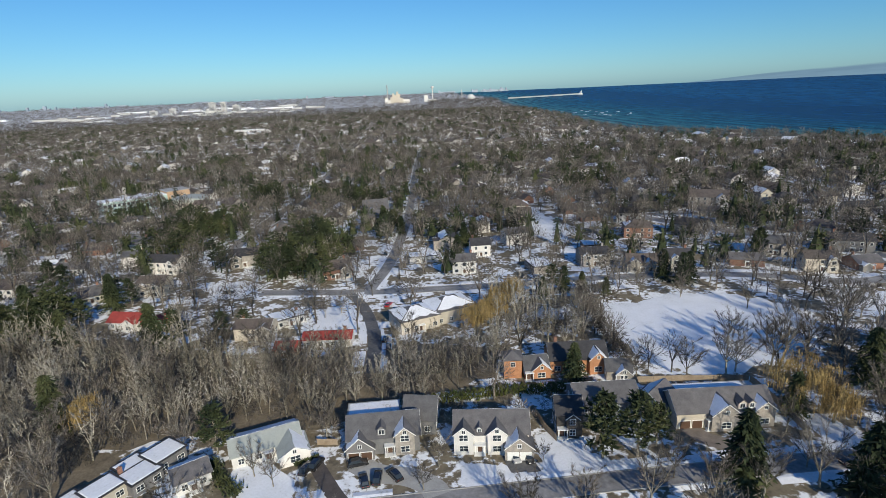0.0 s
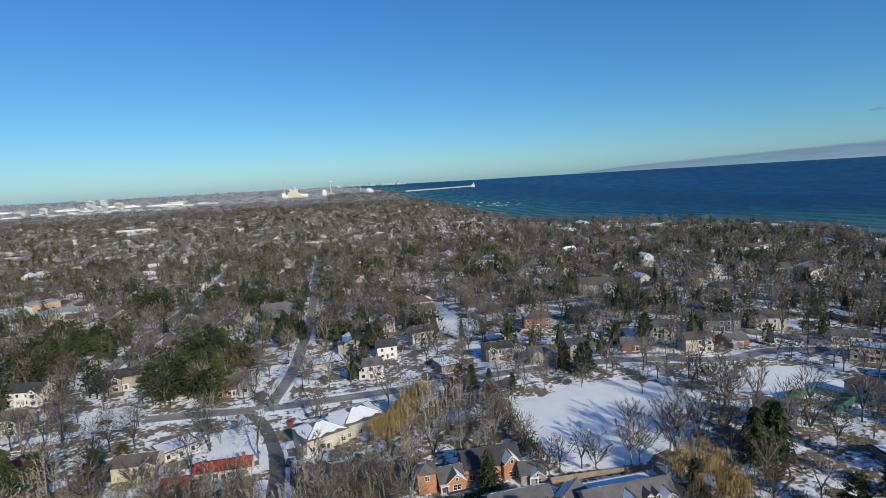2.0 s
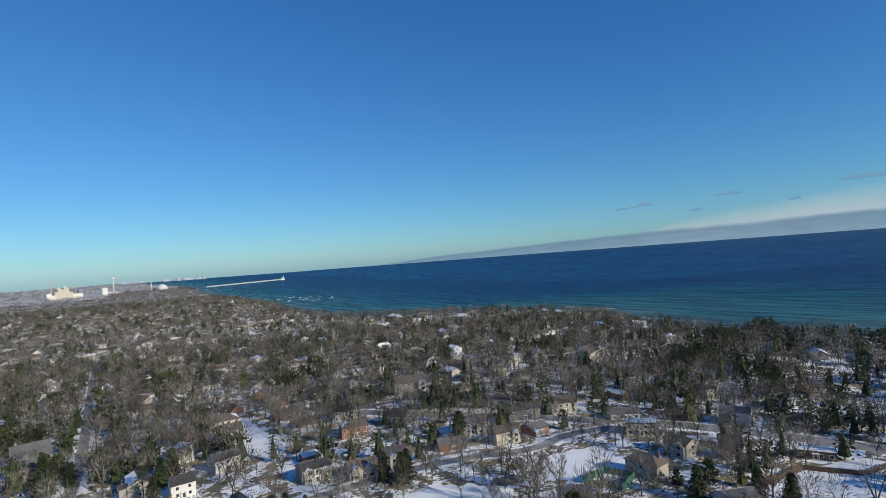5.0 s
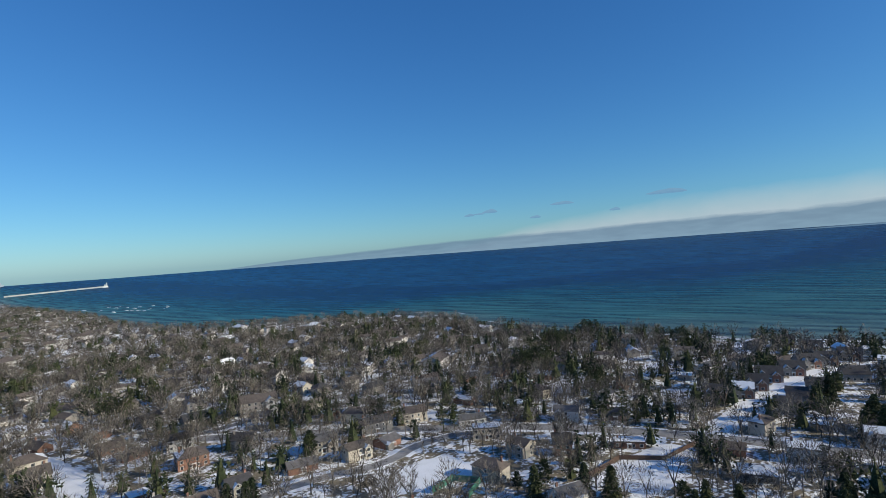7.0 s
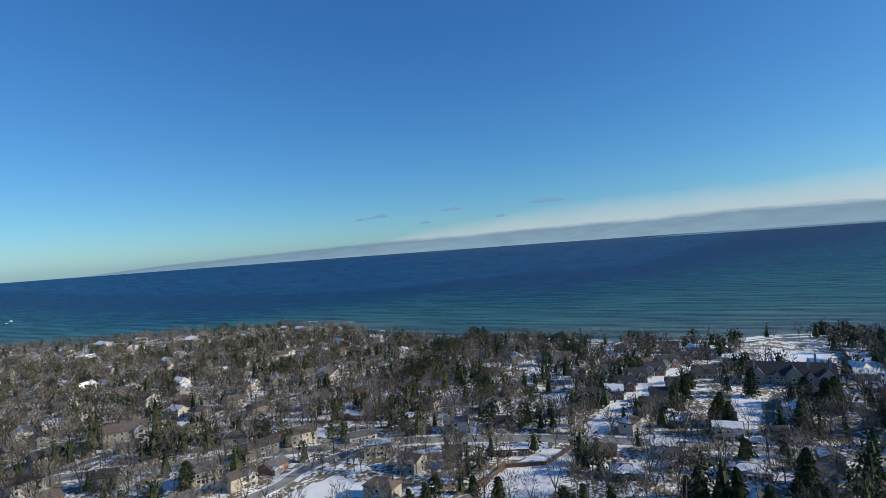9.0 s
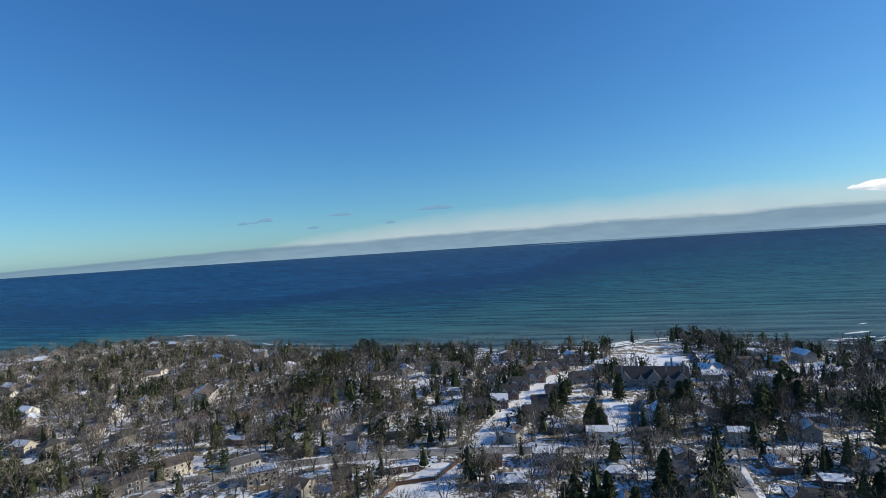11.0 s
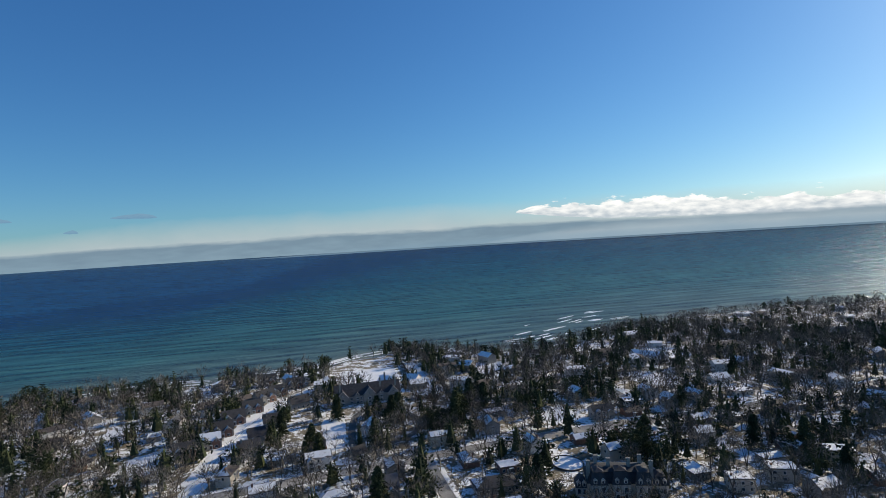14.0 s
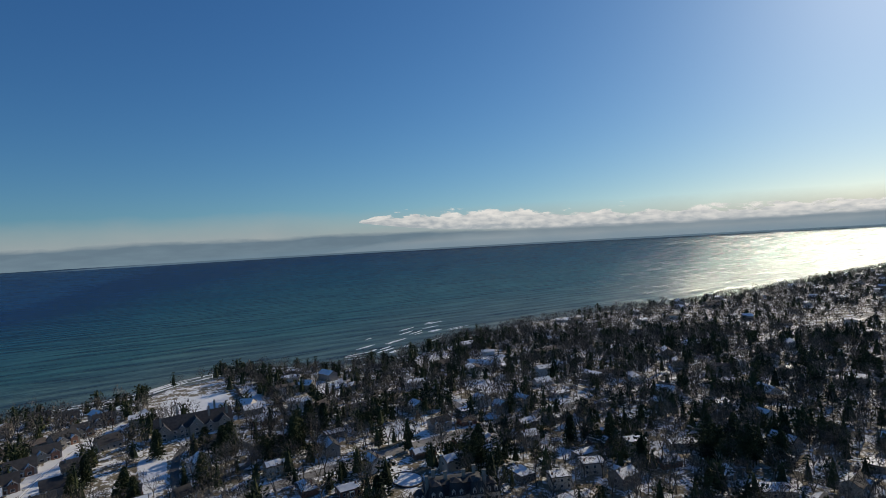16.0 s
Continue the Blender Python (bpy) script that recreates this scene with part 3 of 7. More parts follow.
def hip_roof(parent, x0, x1, y0, y1, eave, pitch, material, rot, rnd, over=0.5, snow=True):
    s = Shape()
    a, b, c, d = x0 - over, x1 + over, y0 - over, y1 + over
    half = min(b - a, d - c) / 2
    top, low = eave + half * pitch, eave
    if b - a >= d - c:
        r0, r1 = (a + half, (c + d) / 2, top), (b - half, (c + d) / 2, top)
        quads = [[(a, c, low), (b, c, low), r1, r0], [(b, d, low), (a, d, low), r0, r1]]
        tris = [[(b, c, low), (b, d, low), r1], [(a, d, low), (a, c, low), r0]]
    else:
        r0, r1 = ((a + b) / 2, c + half, top), ((a + b) / 2, d - half, top)
        quads = [[(b, c, low), (b, d, low), r1, r0], [(a, d, low), (a, c, low), r0, r1]]
        tris = [[(a, c, low), (b, c, low), r0], [(b, d, low), (a, d, low), r1]]
    for q in quads + tris:
        s.slab(q, 0.2)
    s.box(a + 0.1, c + 0.1, low - 0.3, b - 0.1, d - 0.1, low - 0.19)
    ob = part("roof", s, material, parent)
    if snow:
        for q in quads:
            slope_snow(ob, q, rot, rnd)
        for t in tris:
            e = Vector(t[2]) * 0.75
            slope_snow(ob, [t[0], t[1], tuple(e + Vector(t[1]) * 0.25), tuple(e + Vector(t[0]) * 0.25)], rot, rnd)
    return top


def chimney(parent, x, y, z0, z1, material=BRICK, w=0.9):
    s = Shape().box(x - w / 2, y - w / 3, z0, x + w / 2, y + w / 3, z1)
    s.box(x - w / 2 - 0.1, y - w / 3 - 0.1, z1, x + w / 2 + 0.1, y + w / 3 + 0.1, z1 + 0.15).tube((x, y, z1 + 0.15), (x, y, z1 + 0.5), 0.16, 0.14)
    part("chimney", s, material, parent)


def door(parent, x, y, turn, w=1.1, h=2.1, material=BROWN_DOOR, name="door", panels=2):
    """A panelled door with its frame, set against a wall."""
    s = Shape().box(-w / 2, -0.06, 0.05, w / 2, 0, h)
    for i in range(panels):
        z0 = 0.2 + i * (h - 0.2) / panels
        s.box(-w / 2 + 0.12, -0.09, z0, w / 2 - 0.12, -0.06, z0 + (h - 0.2) / panels - 0.14)
    at = Matrix.Translation((x, y, 0)) @ Matrix.Rotation(radians(turn), 4, "Z")
    ob = part(name, s, material, parent, at=at)
    f = Shape().box(-w / 2 - 0.14, -0.1, 0, -w / 2, 0, h).box(w / 2, -0.1, 0, w / 2 + 0.14, 0, h).box(-w / 2 - 0.14, -0.1, h, w / 2 + 0.14, 0, h + 0.16)
    part("door_frame", f, TRIM, ob)
    return ob


def chevron(parent, line, depth, material):
    """The barge board of a gable: one bent board along its two slopes."""
    lo = [Vector(p) for p in line]
    hi = [p + Vector((0, 0, 0.24)) for p in lo]
    v = [*lo, *hi, *(p + depth for p in lo), *(p + depth for p in hi)]
    f = [(0, 1, 4, 3), (1, 2, 5, 4), (9, 10, 7, 6), (10, 11, 8, 7), (3, 4, 10, 9), (4, 5, 11, 10), (1, 0, 6, 7), (2, 1, 7, 8), (0, 3, 9, 6), (5, 2, 8, 11)]
    me = bpy.data.meshes.new("barge_board")
    me.from_pydata([tuple(p) for p in v], [], f)
    me.materials.append(material)
    part("barge_board", me, None, parent)


def house(label, x, y, rot, w, d, storeys=2, wall=WHITE, roof=SHINGLE, pitch=0.6, hip=False, wings=(), dormers=(), garages=(), entry=0.0, stack=1, trim=TRIM, near=False, plot=None, snow=True, step=3.6, name="house", category="house", height=None, flat=False):
    """A house with its front to local -y. wings: (middle, width, projection, eave, wall) of front gables; garages: (wing or x, y, width, material)."""
    rnd = random.Random(int(x * 13 + y * 7))
    ob = tagged(new(name), label, category)
    ob.matrix_basis = pose(x, y, 0, 0, 0, rot)
    PLOTS.append((x, y, plot or 0.5 * math.hypot(w, d) + 0.5))
    eave = height or 2.9 * storeys + 0.3
    x0, x1, y0, y1 = -w / 2, w / 2, -d / 2, d / 2
    s = Shape().box(x0, y0, -0.3, x1, y1, eave)
    if flat:
        part("wall", s, wall, ob)
        r = Shape().box(x0 - 0.3, y0 - 0.3, eave, x1 + 0.3, y1 + 0.3, eave + 0.3)
        top = eave + 0.35
        rf = part("roof", r, roof, ob)
        part("roof_snow", Shape().box(x0 + 0.1, y0 + 0.1, eave + 0.3, x1 - 0.1, y1 - 0.1, eave + 0.42, taper=0.2), SNOW, rf, "even snow lying on the flat roof")
    elif hip:
        part("wall", s, wall, ob)
        top = hip_roof(ob, x0, x1, y0, y1, eave, pitch, roof, rot, rnd, snow=snow)
    else:
        t = eave + d / 2 * pitch
        s.face((x0, y1, eave), (x0, y0, eave), (x0, 0, t)).face((x1, y0, eave), (x1, y1, eave), (x1, 0, t))
        part("wall", s, wall, ob)
        top = gable_roof(ob, x0, x1, y0, y1, eave, pitch, roof, rot, rnd, snow=snow)
        for e in (x0 - 0.47, x1 + 0.43) if near else ():
            half, low = d / 2 + 0.45, eave - 0.45 * pitch - 0.12
            chevron(ob, [(e, half, low), (e, 0, t - 0.08), (e, -half, low)], Vector((0.06, 0, 0)), trim)
    busy = []
    for mid, ww, out, we, wm in wings:
        wy = y0 - out
        ws = Shape().box(mid - ww / 2, wy, -0.3, mid + ww / 2, y0 + 0.5, we)
        wt = we + ww / 2 * pitch * 1.15
        ws.face((mid - ww / 2, wy, we), (mid + ww / 2, wy, we), (mid, wy, wt))
        wing = part("gable_wing", ws, wm, ob)
        reach = min(0.0, y0 + max(0.0, (wt - eave) / pitch)) if not flat else y0
        gable_roof(wing, mid - ww / 2, mid + ww / 2, wy, reach, we, pitch * 1.15, roof, rot, rnd, 0.35, "y", snow=snow)
        chevron(wing, [(mid - ww / 2 - 0.35, wy - 0.4, we - 0.4 * pitch), (mid, wy - 0.4, wt + 0.02), (mid + ww / 2 + 0.35, wy - 0.4, we - 0.4 * pitch)], Vector((0, 0.06, 0)), trim)
        busy.append((mid, ww))
        level = [0.9 + 2.9 * k for k in range(int(we / 2.7))]
        if any(isinstance(g[0], str) and g[0] == "wing%d" % len(busy) for g in garages):
            level = level[1:]
        for z in level:
            win = part("window", (window_mesh if near else far_window)(min(2.2, ww * 0.42), 1.5, trim), None, wing, at=Matrix.Translation((mid, wy, z)))
            if near:
                pane_of(win, min(2.2, ww * 0.42), 1.5)
        if wt - we > 1.6:
            win = part("window", (window_mesh if near else far_window)(0.8, 0.9, trim), None, wing, at=Matrix.Translation((mid, wy, we + 0.25)))
    for k, (gx, gy, gw, gm) in enumerate(garages):
        if isinstance(gx, str):
            mid, ww, out, we, wm = wings[int(gx[4:]) - 1]
            gx, gy = mid + gy, y0 - out
        g = door(ob, gx, gy, 0, gw, 2.2, gm, "garage_door", 4)
    if entry is not None:
        door(ob, entry, y0, 0)
        p = Shape().box(entry - 1.3, y0 - 1.4, 2.55, entry + 1.3, y0, 2.8)
        p.box(entry - 1.15, y0 - 1.3, 0, entry - 0.95, y0 - 1.1, 2.55).box(entry + 0.95, y0 - 1.3, 0, entry + 1.15, y0 - 1.1, 2.55)
        p.box(entry - 1.4, y0 - 1.6, -0.1, entry + 1.4, y0, 0.14)
        part("porch", p, trim, ob)
    for dx, dz, dw in dormers:
        back = y0 + (dz + 1.9 - eave) / pitch
        s = Shape().box(dx - dw / 2, y0 + 0.25, dz - 0.6, dx + dw / 2, min(back, 0), dz + 1.3)
        s.face((dx - dw / 2, y0 + 0.25, dz + 1.3), (dx + dw / 2, y0 + 0.25, dz + 1.3), (dx, y0 + 0.25, dz + 1.3 + dw / 2 * 0.9))
        dm = part("dormer", s, wall, ob)
        gable_roof(dm, dx - dw / 2, dx + dw / 2, y0 + 0.25, min(back + 0.6, 0), dz + 1.3, 0.9, roof, rot, rnd, 0.2, "y", False, 0.12)
        win = part("window", (window_mesh if near else far_window)(dw * 0.6, 1.2, trim), None, dm, at=Matrix.Translation((dx, y0 + 0.25, dz)))
        if near:
            pane_of(win, dw * 0.6, 1.2)
    for side, turn in SIDES.items():
        length, off = (w, d / 2) if side in ("front", "back") else (d, w / 2)
        count = max(1, int(length / step))
        for k in range(count):
            u = (k + 0.5) / count * length - length / 2
            for z in [0.9 + 2.9 * i for i in range(max(1, int(eave / 2.85)))]:
                if side == "front" and (any(abs(u - m) < ww / 2 + 0.9 for m, ww in busy) or (entry is not None and abs(u - entry) < 1.6 and z < 2)):
                    continue
                if side == "front" and any(not isinstance(g[0], str) and abs(u - g[0]) < g[2] / 2 + 0.8 and z < 2 for g in garages):
                    continue
                if rnd.random() < (0.12 if step < 5 else 0.3):
                    continue
                ww, hh = rnd.choice(((1.2, 1.4), (1.6, 1.4), (1.2, 1.4)))
                at = Matrix.Rotation(radians(turn), 4, "Z") @ Matrix.Translation((u, -off, z))
                win = part("window", (window_mesh if near else far_window)(ww, hh, trim), None, ob, at=at)
                if near:
                    pane_of(win, ww, hh)
    if stack:
        sx = (0.5 - (rnd.random() > 0.5)) * w * 0.7
        chimney(ob, sx, d * 0.12, eave - 0.3, top + 0.9, BRICK if wall is not STONE else STONE)
    return ob


# the row of large houses on the near street
house("long low bungalow with a pale grey-green shingle roof", -35.5, 117.0, 19, 16, 9, 1, WHITE, SHINGLE_G, 0.42, wings=((5.6, 7, 5, 2.9, WHITE),), stack=0, near=True, entry=0.2)
house("slate-grey house with stone-faced gables and brown double garage doors", -6.5, 115.5, 0, 17, 9.5, 2, SLATE_WALL, SHINGLE, 0.75, wings=((-5.6, 6.6, 1.8, 3.1, SLATE_WALL), (5.0, 4.6, 1.2, 5.4, STONE)), dormers=((-0.4, 5.2, 2.0),),
      garages=(("wing1", -1.5, 2.5, BROWN_DOOR), ("wing1", 1.5, 2.5, BROWN_DOOR)), entry=1.4, stack=0, near=True, height=4.6)
house("steep grey gable behind a slate-grey house with a snowy flat part", 3.2, 121.5, -12, 8, 9, 2, SLATE_WALL, SHINGLE, 0.9, near=True, stack=0, entry=None, height=4.2)
house("white gabled house with grey shingle roofs and two white garage doors", 19.5, 112.2, -8, 17.5, 9.5, 2, WHITE, SHINGLE, 0.72, wings=((-6.6, 4.6, 0.9, 5.4, WHITE), (1.2, 4.4, 1.0, 5.6, WHITE), (6.2, 6.6, 3.2, 3.2, STONE)), dormers=((-2.9, 5.0, 1.2),),
      garages=(("wing3", -1.45, 2.4, TRIM), ("wing3", 1.45, 2.4, TRIM)), entry=-2.8, stack=0, near=True, height=5.0)
house("dark house under a broad grey roof behind pines", 50.0, 119.0, -3, 16, 10, 2, SLATE_WALL, SHINGLE, 0.6, near=True, stack=0)
house("narrow dark glazed porch house with tall pale bay windows", 39.2, 114.5, -8, 6.2, 8, 2, DARK_TRIM, SHINGLE_D, 0.7, wings=((0.6, 3, 0.8, 5.4, DARK_TRIM),), near=True, stack=0, entry=-1.8)
house("large cream stone house with grey gables and brown double garage", 77.6, 113.4, -4, 24, 10, 2, CREAM, SHINGLE, 0.72, wings=((-0.6, 7.2, 1.8, 4.4, STONE), (9.4, 5.0, 0.8, 4.8, STONE)), dormers=((4.1, 5.0, 2.0), (6.4, 5.0, 1.6)),
      garages=((-9.9, -5, 2.5, BROWN_DOOR), (-6.9, -5, 2.5, BROWN_DOOR)), entry=-3.6, stack=0, near=True, height=4.4)
house("wing of a large house with a skylit grey roof", 64.5, 118.5, 40, 9, 9, 1, CREAM, SHINGLE, 0.8, near=True, stack=0, entry=None)
def stepped_house():
    """A low house of flat-roofed blocks that step down a diagonal."""
    ob = tagged(new("house"), "low rambling house of snowy flat-roofed blocks", "house")
    ob.matrix_basis = pose(-65, 108, 0, 0, 0, 54)
    for k, (x, y, w, d, h) in enumerate(((9.5, -1, 7.5, 6.5, 3.4), (3.5, 2.2, 6, 5, 2.8), (2.5, -3, 7, 6, 3.1), (-4.5, -0.5, 7, 6, 3.3), (-10.5, 1.5, 6, 6.5, 2.9), (-11, -4.5, 8, 5, 3.2))):
        wall = part("wall", Shape().box(x - w / 2, y - d / 2, -0.2, x + w / 2, y + d / 2, h), CREAM if k % 2 else SLATE_WALL, ob)
        roof = part("roof", Shape().box(x - w / 2 - 0.35, y - d / 2 - 0.35, h, x + w / 2 + 0.35, y + d / 2 + 0.35, h + 0.25), SHINGLE_D, ob)
        part("roof_snow", Shape().box(x - w / 2 + 0.1, y - d / 2 + 0.1, h + 0.25, x + w / 2 - 0.1, y + d / 2 - 0.1, h + 0.38, taper=0.25), SNOW, roof, "even snow lying on the flat roof")
        for u in (-0.28, 0.28):
            win = part("window", window_mesh(1.6, 1.3, TRIM), None, wall, at=Matrix.Translation((x + u * w, y - d / 2, 0.9)))
            pane_of(win, 1.6, 1.3)
    chimney(ob, 0.2, 0.5, 2.5, 4.6)
    PLOTS.append((-65, 108, 15))


stepped_house()
house("small grey-roofed bungalow with a white deck", -50, 107.5, 30, 7.5, 7, 1, WHITE, SHINGLE, 0.45, stack=0, near=True)
# brick house and its neighbours behind the cedar hedge
house("orange brick tower with a pale hip roof", 31.5, 142.5, -6, 5.2, 5.2, 2, ORANGE, SHINGLE, 0.6, hip=True, stack=0, near=True, entry=None, snow=False)
house("orange brick gable with a round window and white trim", 38.2, 142.2, 0, 7, 7.5, 1, ORANGE, SHINGLE, 0.7, wings=((1.0, 5.4, 1.0, 3.3, ORANGE),), stack=0, near=True, entry=-2.6)
house("large orange brick house with dark gambrel roofs", 51.5, 144.5, -4, 17, 9, 2, ORANGE, SHINGLE_D, 0.8, wings=((5.4, 5.0, 1.6, 4.8, ORANGE),), stack=1, near=True, height=4.4)
house("small cottage with a pale gable and green roof", 61.5, 136.5, -12, 7, 6.5, 1, STONE, SHINGLE, 0.7, wings=((1.2, 4.4, 1.2, 2.8, STONE),), stack=0, near=True)
house("big L-shaped cream house under a snowy hip roof", 4.0, 184.0, 20, 15, 13, 2, CREAM, SHINGLE, 0.38, hip=True, near=True, stack=0, height=5.0)
house("big cream house wing under a snowy hip roof", 17.5, 190.5, 20, 17, 14, 2, CREAM, SHINGLE, 0.38, hip=True, near=True, stack=0, height=5.2, entry=None)
house("low house with a weathered red roof beside a lawn", -26, 173.6, -5, 16.5, 7, 1, WHITE, RED_ROOF, 0.4, near=True, stack=1, snow=False)
house("two-storey cream house with a brown roof", -53, 184.5, -8, 13, 8.5, 2, CREAM, SHINGLE_B, 0.45, wings=((4.6, 4.5, 1.0, 4.8, CREAM),), near=True, stack=1, height=4.8)
house("house behind with snowy flat parts", -44, 195, 30, 12, 9, 1, WHITE, SHINGLE, flat=True, near=False, stack=1)
house("white house with bright red roofs", -105, 203, -16, 13, 8, 1, WHITE, RED_ROOF, 0.62, wings=((3.6, 4.6, 1.5, 3.4, WHITE),), near=True, stack=1, snow=False)
house("white wing with a bright red roof", -93.5, 197, 30, 8, 7, 1, WHITE, RED_ROOF, 0.7, near=True, stack=0, snow=False, entry=None)
house("small house with a terracotta roof in the wood", -39, 168, -8, 7, 6, 1, BRICK, RED_ROOF, 0.5, stack=0, snow=False)
# houses beyond the cross street
house("white colonial house with a dark roof and gable front", -117, 273, -18, 17, 9, 2, WHITE, SHINGLE_D, 0.6, wings=((5.8, 5, 1.4, 5.6, WHITE),))
house("half-timbered house with a brown roof", -178, 247, -10, 15, 9, 2, WHITE, SHINGLE_B, 0.6)
house("white bungalow with a blue-grey roof", -166, 282, -8, 17, 9, 1, WHITE, SHINGLE, 0.45)
house("low house with a snowy roof", -186, 292, -4, 15, 10, 1, CREAM, SHINGLE, 0.35)
house("grey cottage with a pointed roof", -136, 236, 30, 9, 8, 1, CREAM, SHINGLE, 0.8)
house("house with a broad brown roof beside the street", -31, 247, 18, 15, 11, 2, BRICK, SHINGLE_B, 0.55, wings=((4.2, 5, 1.4, 4.8, CREAM),), height=4.6)
house("low brown house among pines", -26, 292, 12, 13, 9, 1, BRICK, SHINGLE_B, 0.5)
house("tall grey-roofed house at the street bend", -14, 372, 6, 17, 14, 2, STONE, SHINGLE, 0.85, wings=((-3, 6, 1.5, 5, STONE),))
house("grey-roofed wing with a white gable", -17, 348, 8, 12, 9, 2, STONE, SHINGLE, 0.8)
house("flat-roofed white bungalow in snow", 12, 262, 4, 14, 8, 1, WHITE, SHINGLE_D, flat=True, stack=0)
house("small white house with a snowy roof", 30, 241, 0, 11, 8, 2, WHITE, SHINGLE, 0.6)
house("white house with a dark roof", 42, 266, 0, 10, 8, 2, WHITE, SHINGLE_D, 0.7)
house("cream cottage with twin gables and a long porch", 110, 226, -12, 13, 9, 2, CREAM, SHINGLE_B, 0.7, wings=((-3.4, 4.2, 1.2, 5, CREAM), (3.2, 4.2, 1.2, 4.6, CREAM)), height=4.4)
house("tall cream house with a dark mansard roof", 126, 224, -12, 11, 9, 2, CREAM, SHINGLE_D, 0.7, wings=((-1.5, 4, 0.8, 6.2, CREAM),), height=6.3)
house("low red brick house with a snowy flat roof", 103, 262, -8, 15, 9, 1, BRICK, SHINGLE, flat=True, stack=0)
house("white modern house with terraces", 144, 316, -20, 14, 10, 2, WHITE, SHINGLE_D, 0.45)
house("cream house with twin steep gables", 78, 327, -4, 13, 9, 2, CREAM, SHINGLE_B, 0.9, wings=((-3, 4.6, 1.2, 5, CREAM), (3, 4.6, 1.2, 5, CREAM)))
house("broad house with a brown hip roof", 82, 357, -6, 17, 12, 2, CREAM, SHINGLE_B, 0.5, hip=True)
house("house with a broad brown hip roof", 134, 282, -16, 15, 12, 2, BRICK, SHINGLE_B, 0.5, hip=True)
house("stone chapel-like mansion with a pale flank under scaffolding", 208, 336, -30, 24, 13, 3, STONE, SHINGLE_B, 0.6, wings=((8, 7, 2, 8.5, WHITE),), height=8.6)
house("small house with a tall white chimney", 198, 318, -30, 12, 8, 1, CREAM, SHINGLE, 0.6)
house("grey shingled house with wings", 182, 236, -24, 16, 9, 2, STONE, SHINGLE, 0.6, wings=((4.5, 5, 2, 4.8, STONE),))
house("long white-windowed house with a dark roof", 218, 232, -24, 19, 9, 2, SLATE_WALL, SHINGLE_D, 0.6)
house("tan stone house with a brown roof", 243, 224, -30, 15, 10, 2, CREAM, SHINGLE_B, 0.6)
house("flat-roofed house deep in snow", 250, 246, -30, 18, 10, 1, BRICK, SHINGLE, flat=True)
house("cream villa with many gables", 300, 262, -40, 18, 11, 2, CREAM, SHINGLE, 0.6, wings=((-5, 5, 1.4, 5.4, CREAM), (4, 5, 1.4, 5.4, CREAM)))
house("modern house with a snowy flat roof and pale walls", 240, 168, -52, 15, 9, 2, CREAM, SHINGLE_D, flat=True)
house("house with a snowy roof among spruces", 256, 190, -40, 16, 9, 1, WHITE, SHINGLE, 0.45)
house("brick barn-like house with a steep dark roof", 238, 122, -60, 9, 8, 2, BRICK, SHINGLE_D, 1.0)
house("flat-roofed garden house with red brick", 262, 98, -66, 15, 8, 1, BRICK, SHINGLE_D, flat=True)
house("small dark cottage by the park", 152, 137, -40, 12, 9, 2, SLATE_WALL, SHINGLE, 0.7)
# the lake side
house("round snowy roof of a low house", 252, 41, -75, 14, 12, 1, STONE, SHINGLE, 0.35, hip=True)
house("low house with a snowy hip roof at the main road", 268, -8, -85, 17, 11, 1, STONE, SHINGLE, 0.4, hip=True)
house("blue-grey steep-roofed house at the main road", 262, -32, -88, 13, 11, 2, STONE, SHINGLE, 0.9, wings=((3, 5, 1.5, 4.6, STONE),))
house("wide low house with snowy wings at the main road", 252, -86, -92, 22, 13, 1, STONE, SHINGLE_D, 0.45, hip=True)
house("low house deep in snow", 270, -100, -92, 12, 9, 1, BRICK, SHINGLE_D, flat=True)
for hx, hy, hr, hw, hd in ((361, 78, -80, 15, 11), (374, 66, -82, 13, 11), (395, 62, -80, 14, 12), (420, 58, -78, 16, 12), (443, 47, -75, 15, 11), (470, 40, -60, 16, 12), (528, 42, -85, 16, 12), (545, 62, -85, 15, 12), (505, 16, -85, 15, 11), (485, 30, -70, 14, 11), (400, 28, 100, 15, 11), (372, 36, 100, 14, 11), (350, 40, 100, 13, 10), (440, 12, 110, 15, 11)):
    house("new stone house with steep dark gables in snow", hx, hy, hr, hw, hd, 2, STONE, SHINGLE_D, 0.8, wings=((-hw * 0.25, 5, 1.6, 5.2, STONE), (hw * 0.25, 4.6, 1.0, 4.8, BRICK)), height=5.0)
house("long stone manor with steep dark roofs and gables", 436, -42, -90, 52, 15, 2, STONE, SHINGLE_D, 1.0, wings=((-20, 8, 3, 7, STONE), (-8.5, 3.6, 1.0, 7, STONE), (1, 9, 3, 7.6, STONE), (10.5, 3.6, 1.0, 7, STONE), (20, 8, 3, 7, STONE)), height=6.8, name="manor", category="mansion", snow=False)
house("stone gate lodge with a steep roof", 318, -24, -65, 9, 7, 1, STONE, SHINGLE_D, 1.1)
house("small stone pavilion behind the manor", 492, -12, -90, 8, 8, 2, STONE, SHINGLE_D, 1.0, hip=True)


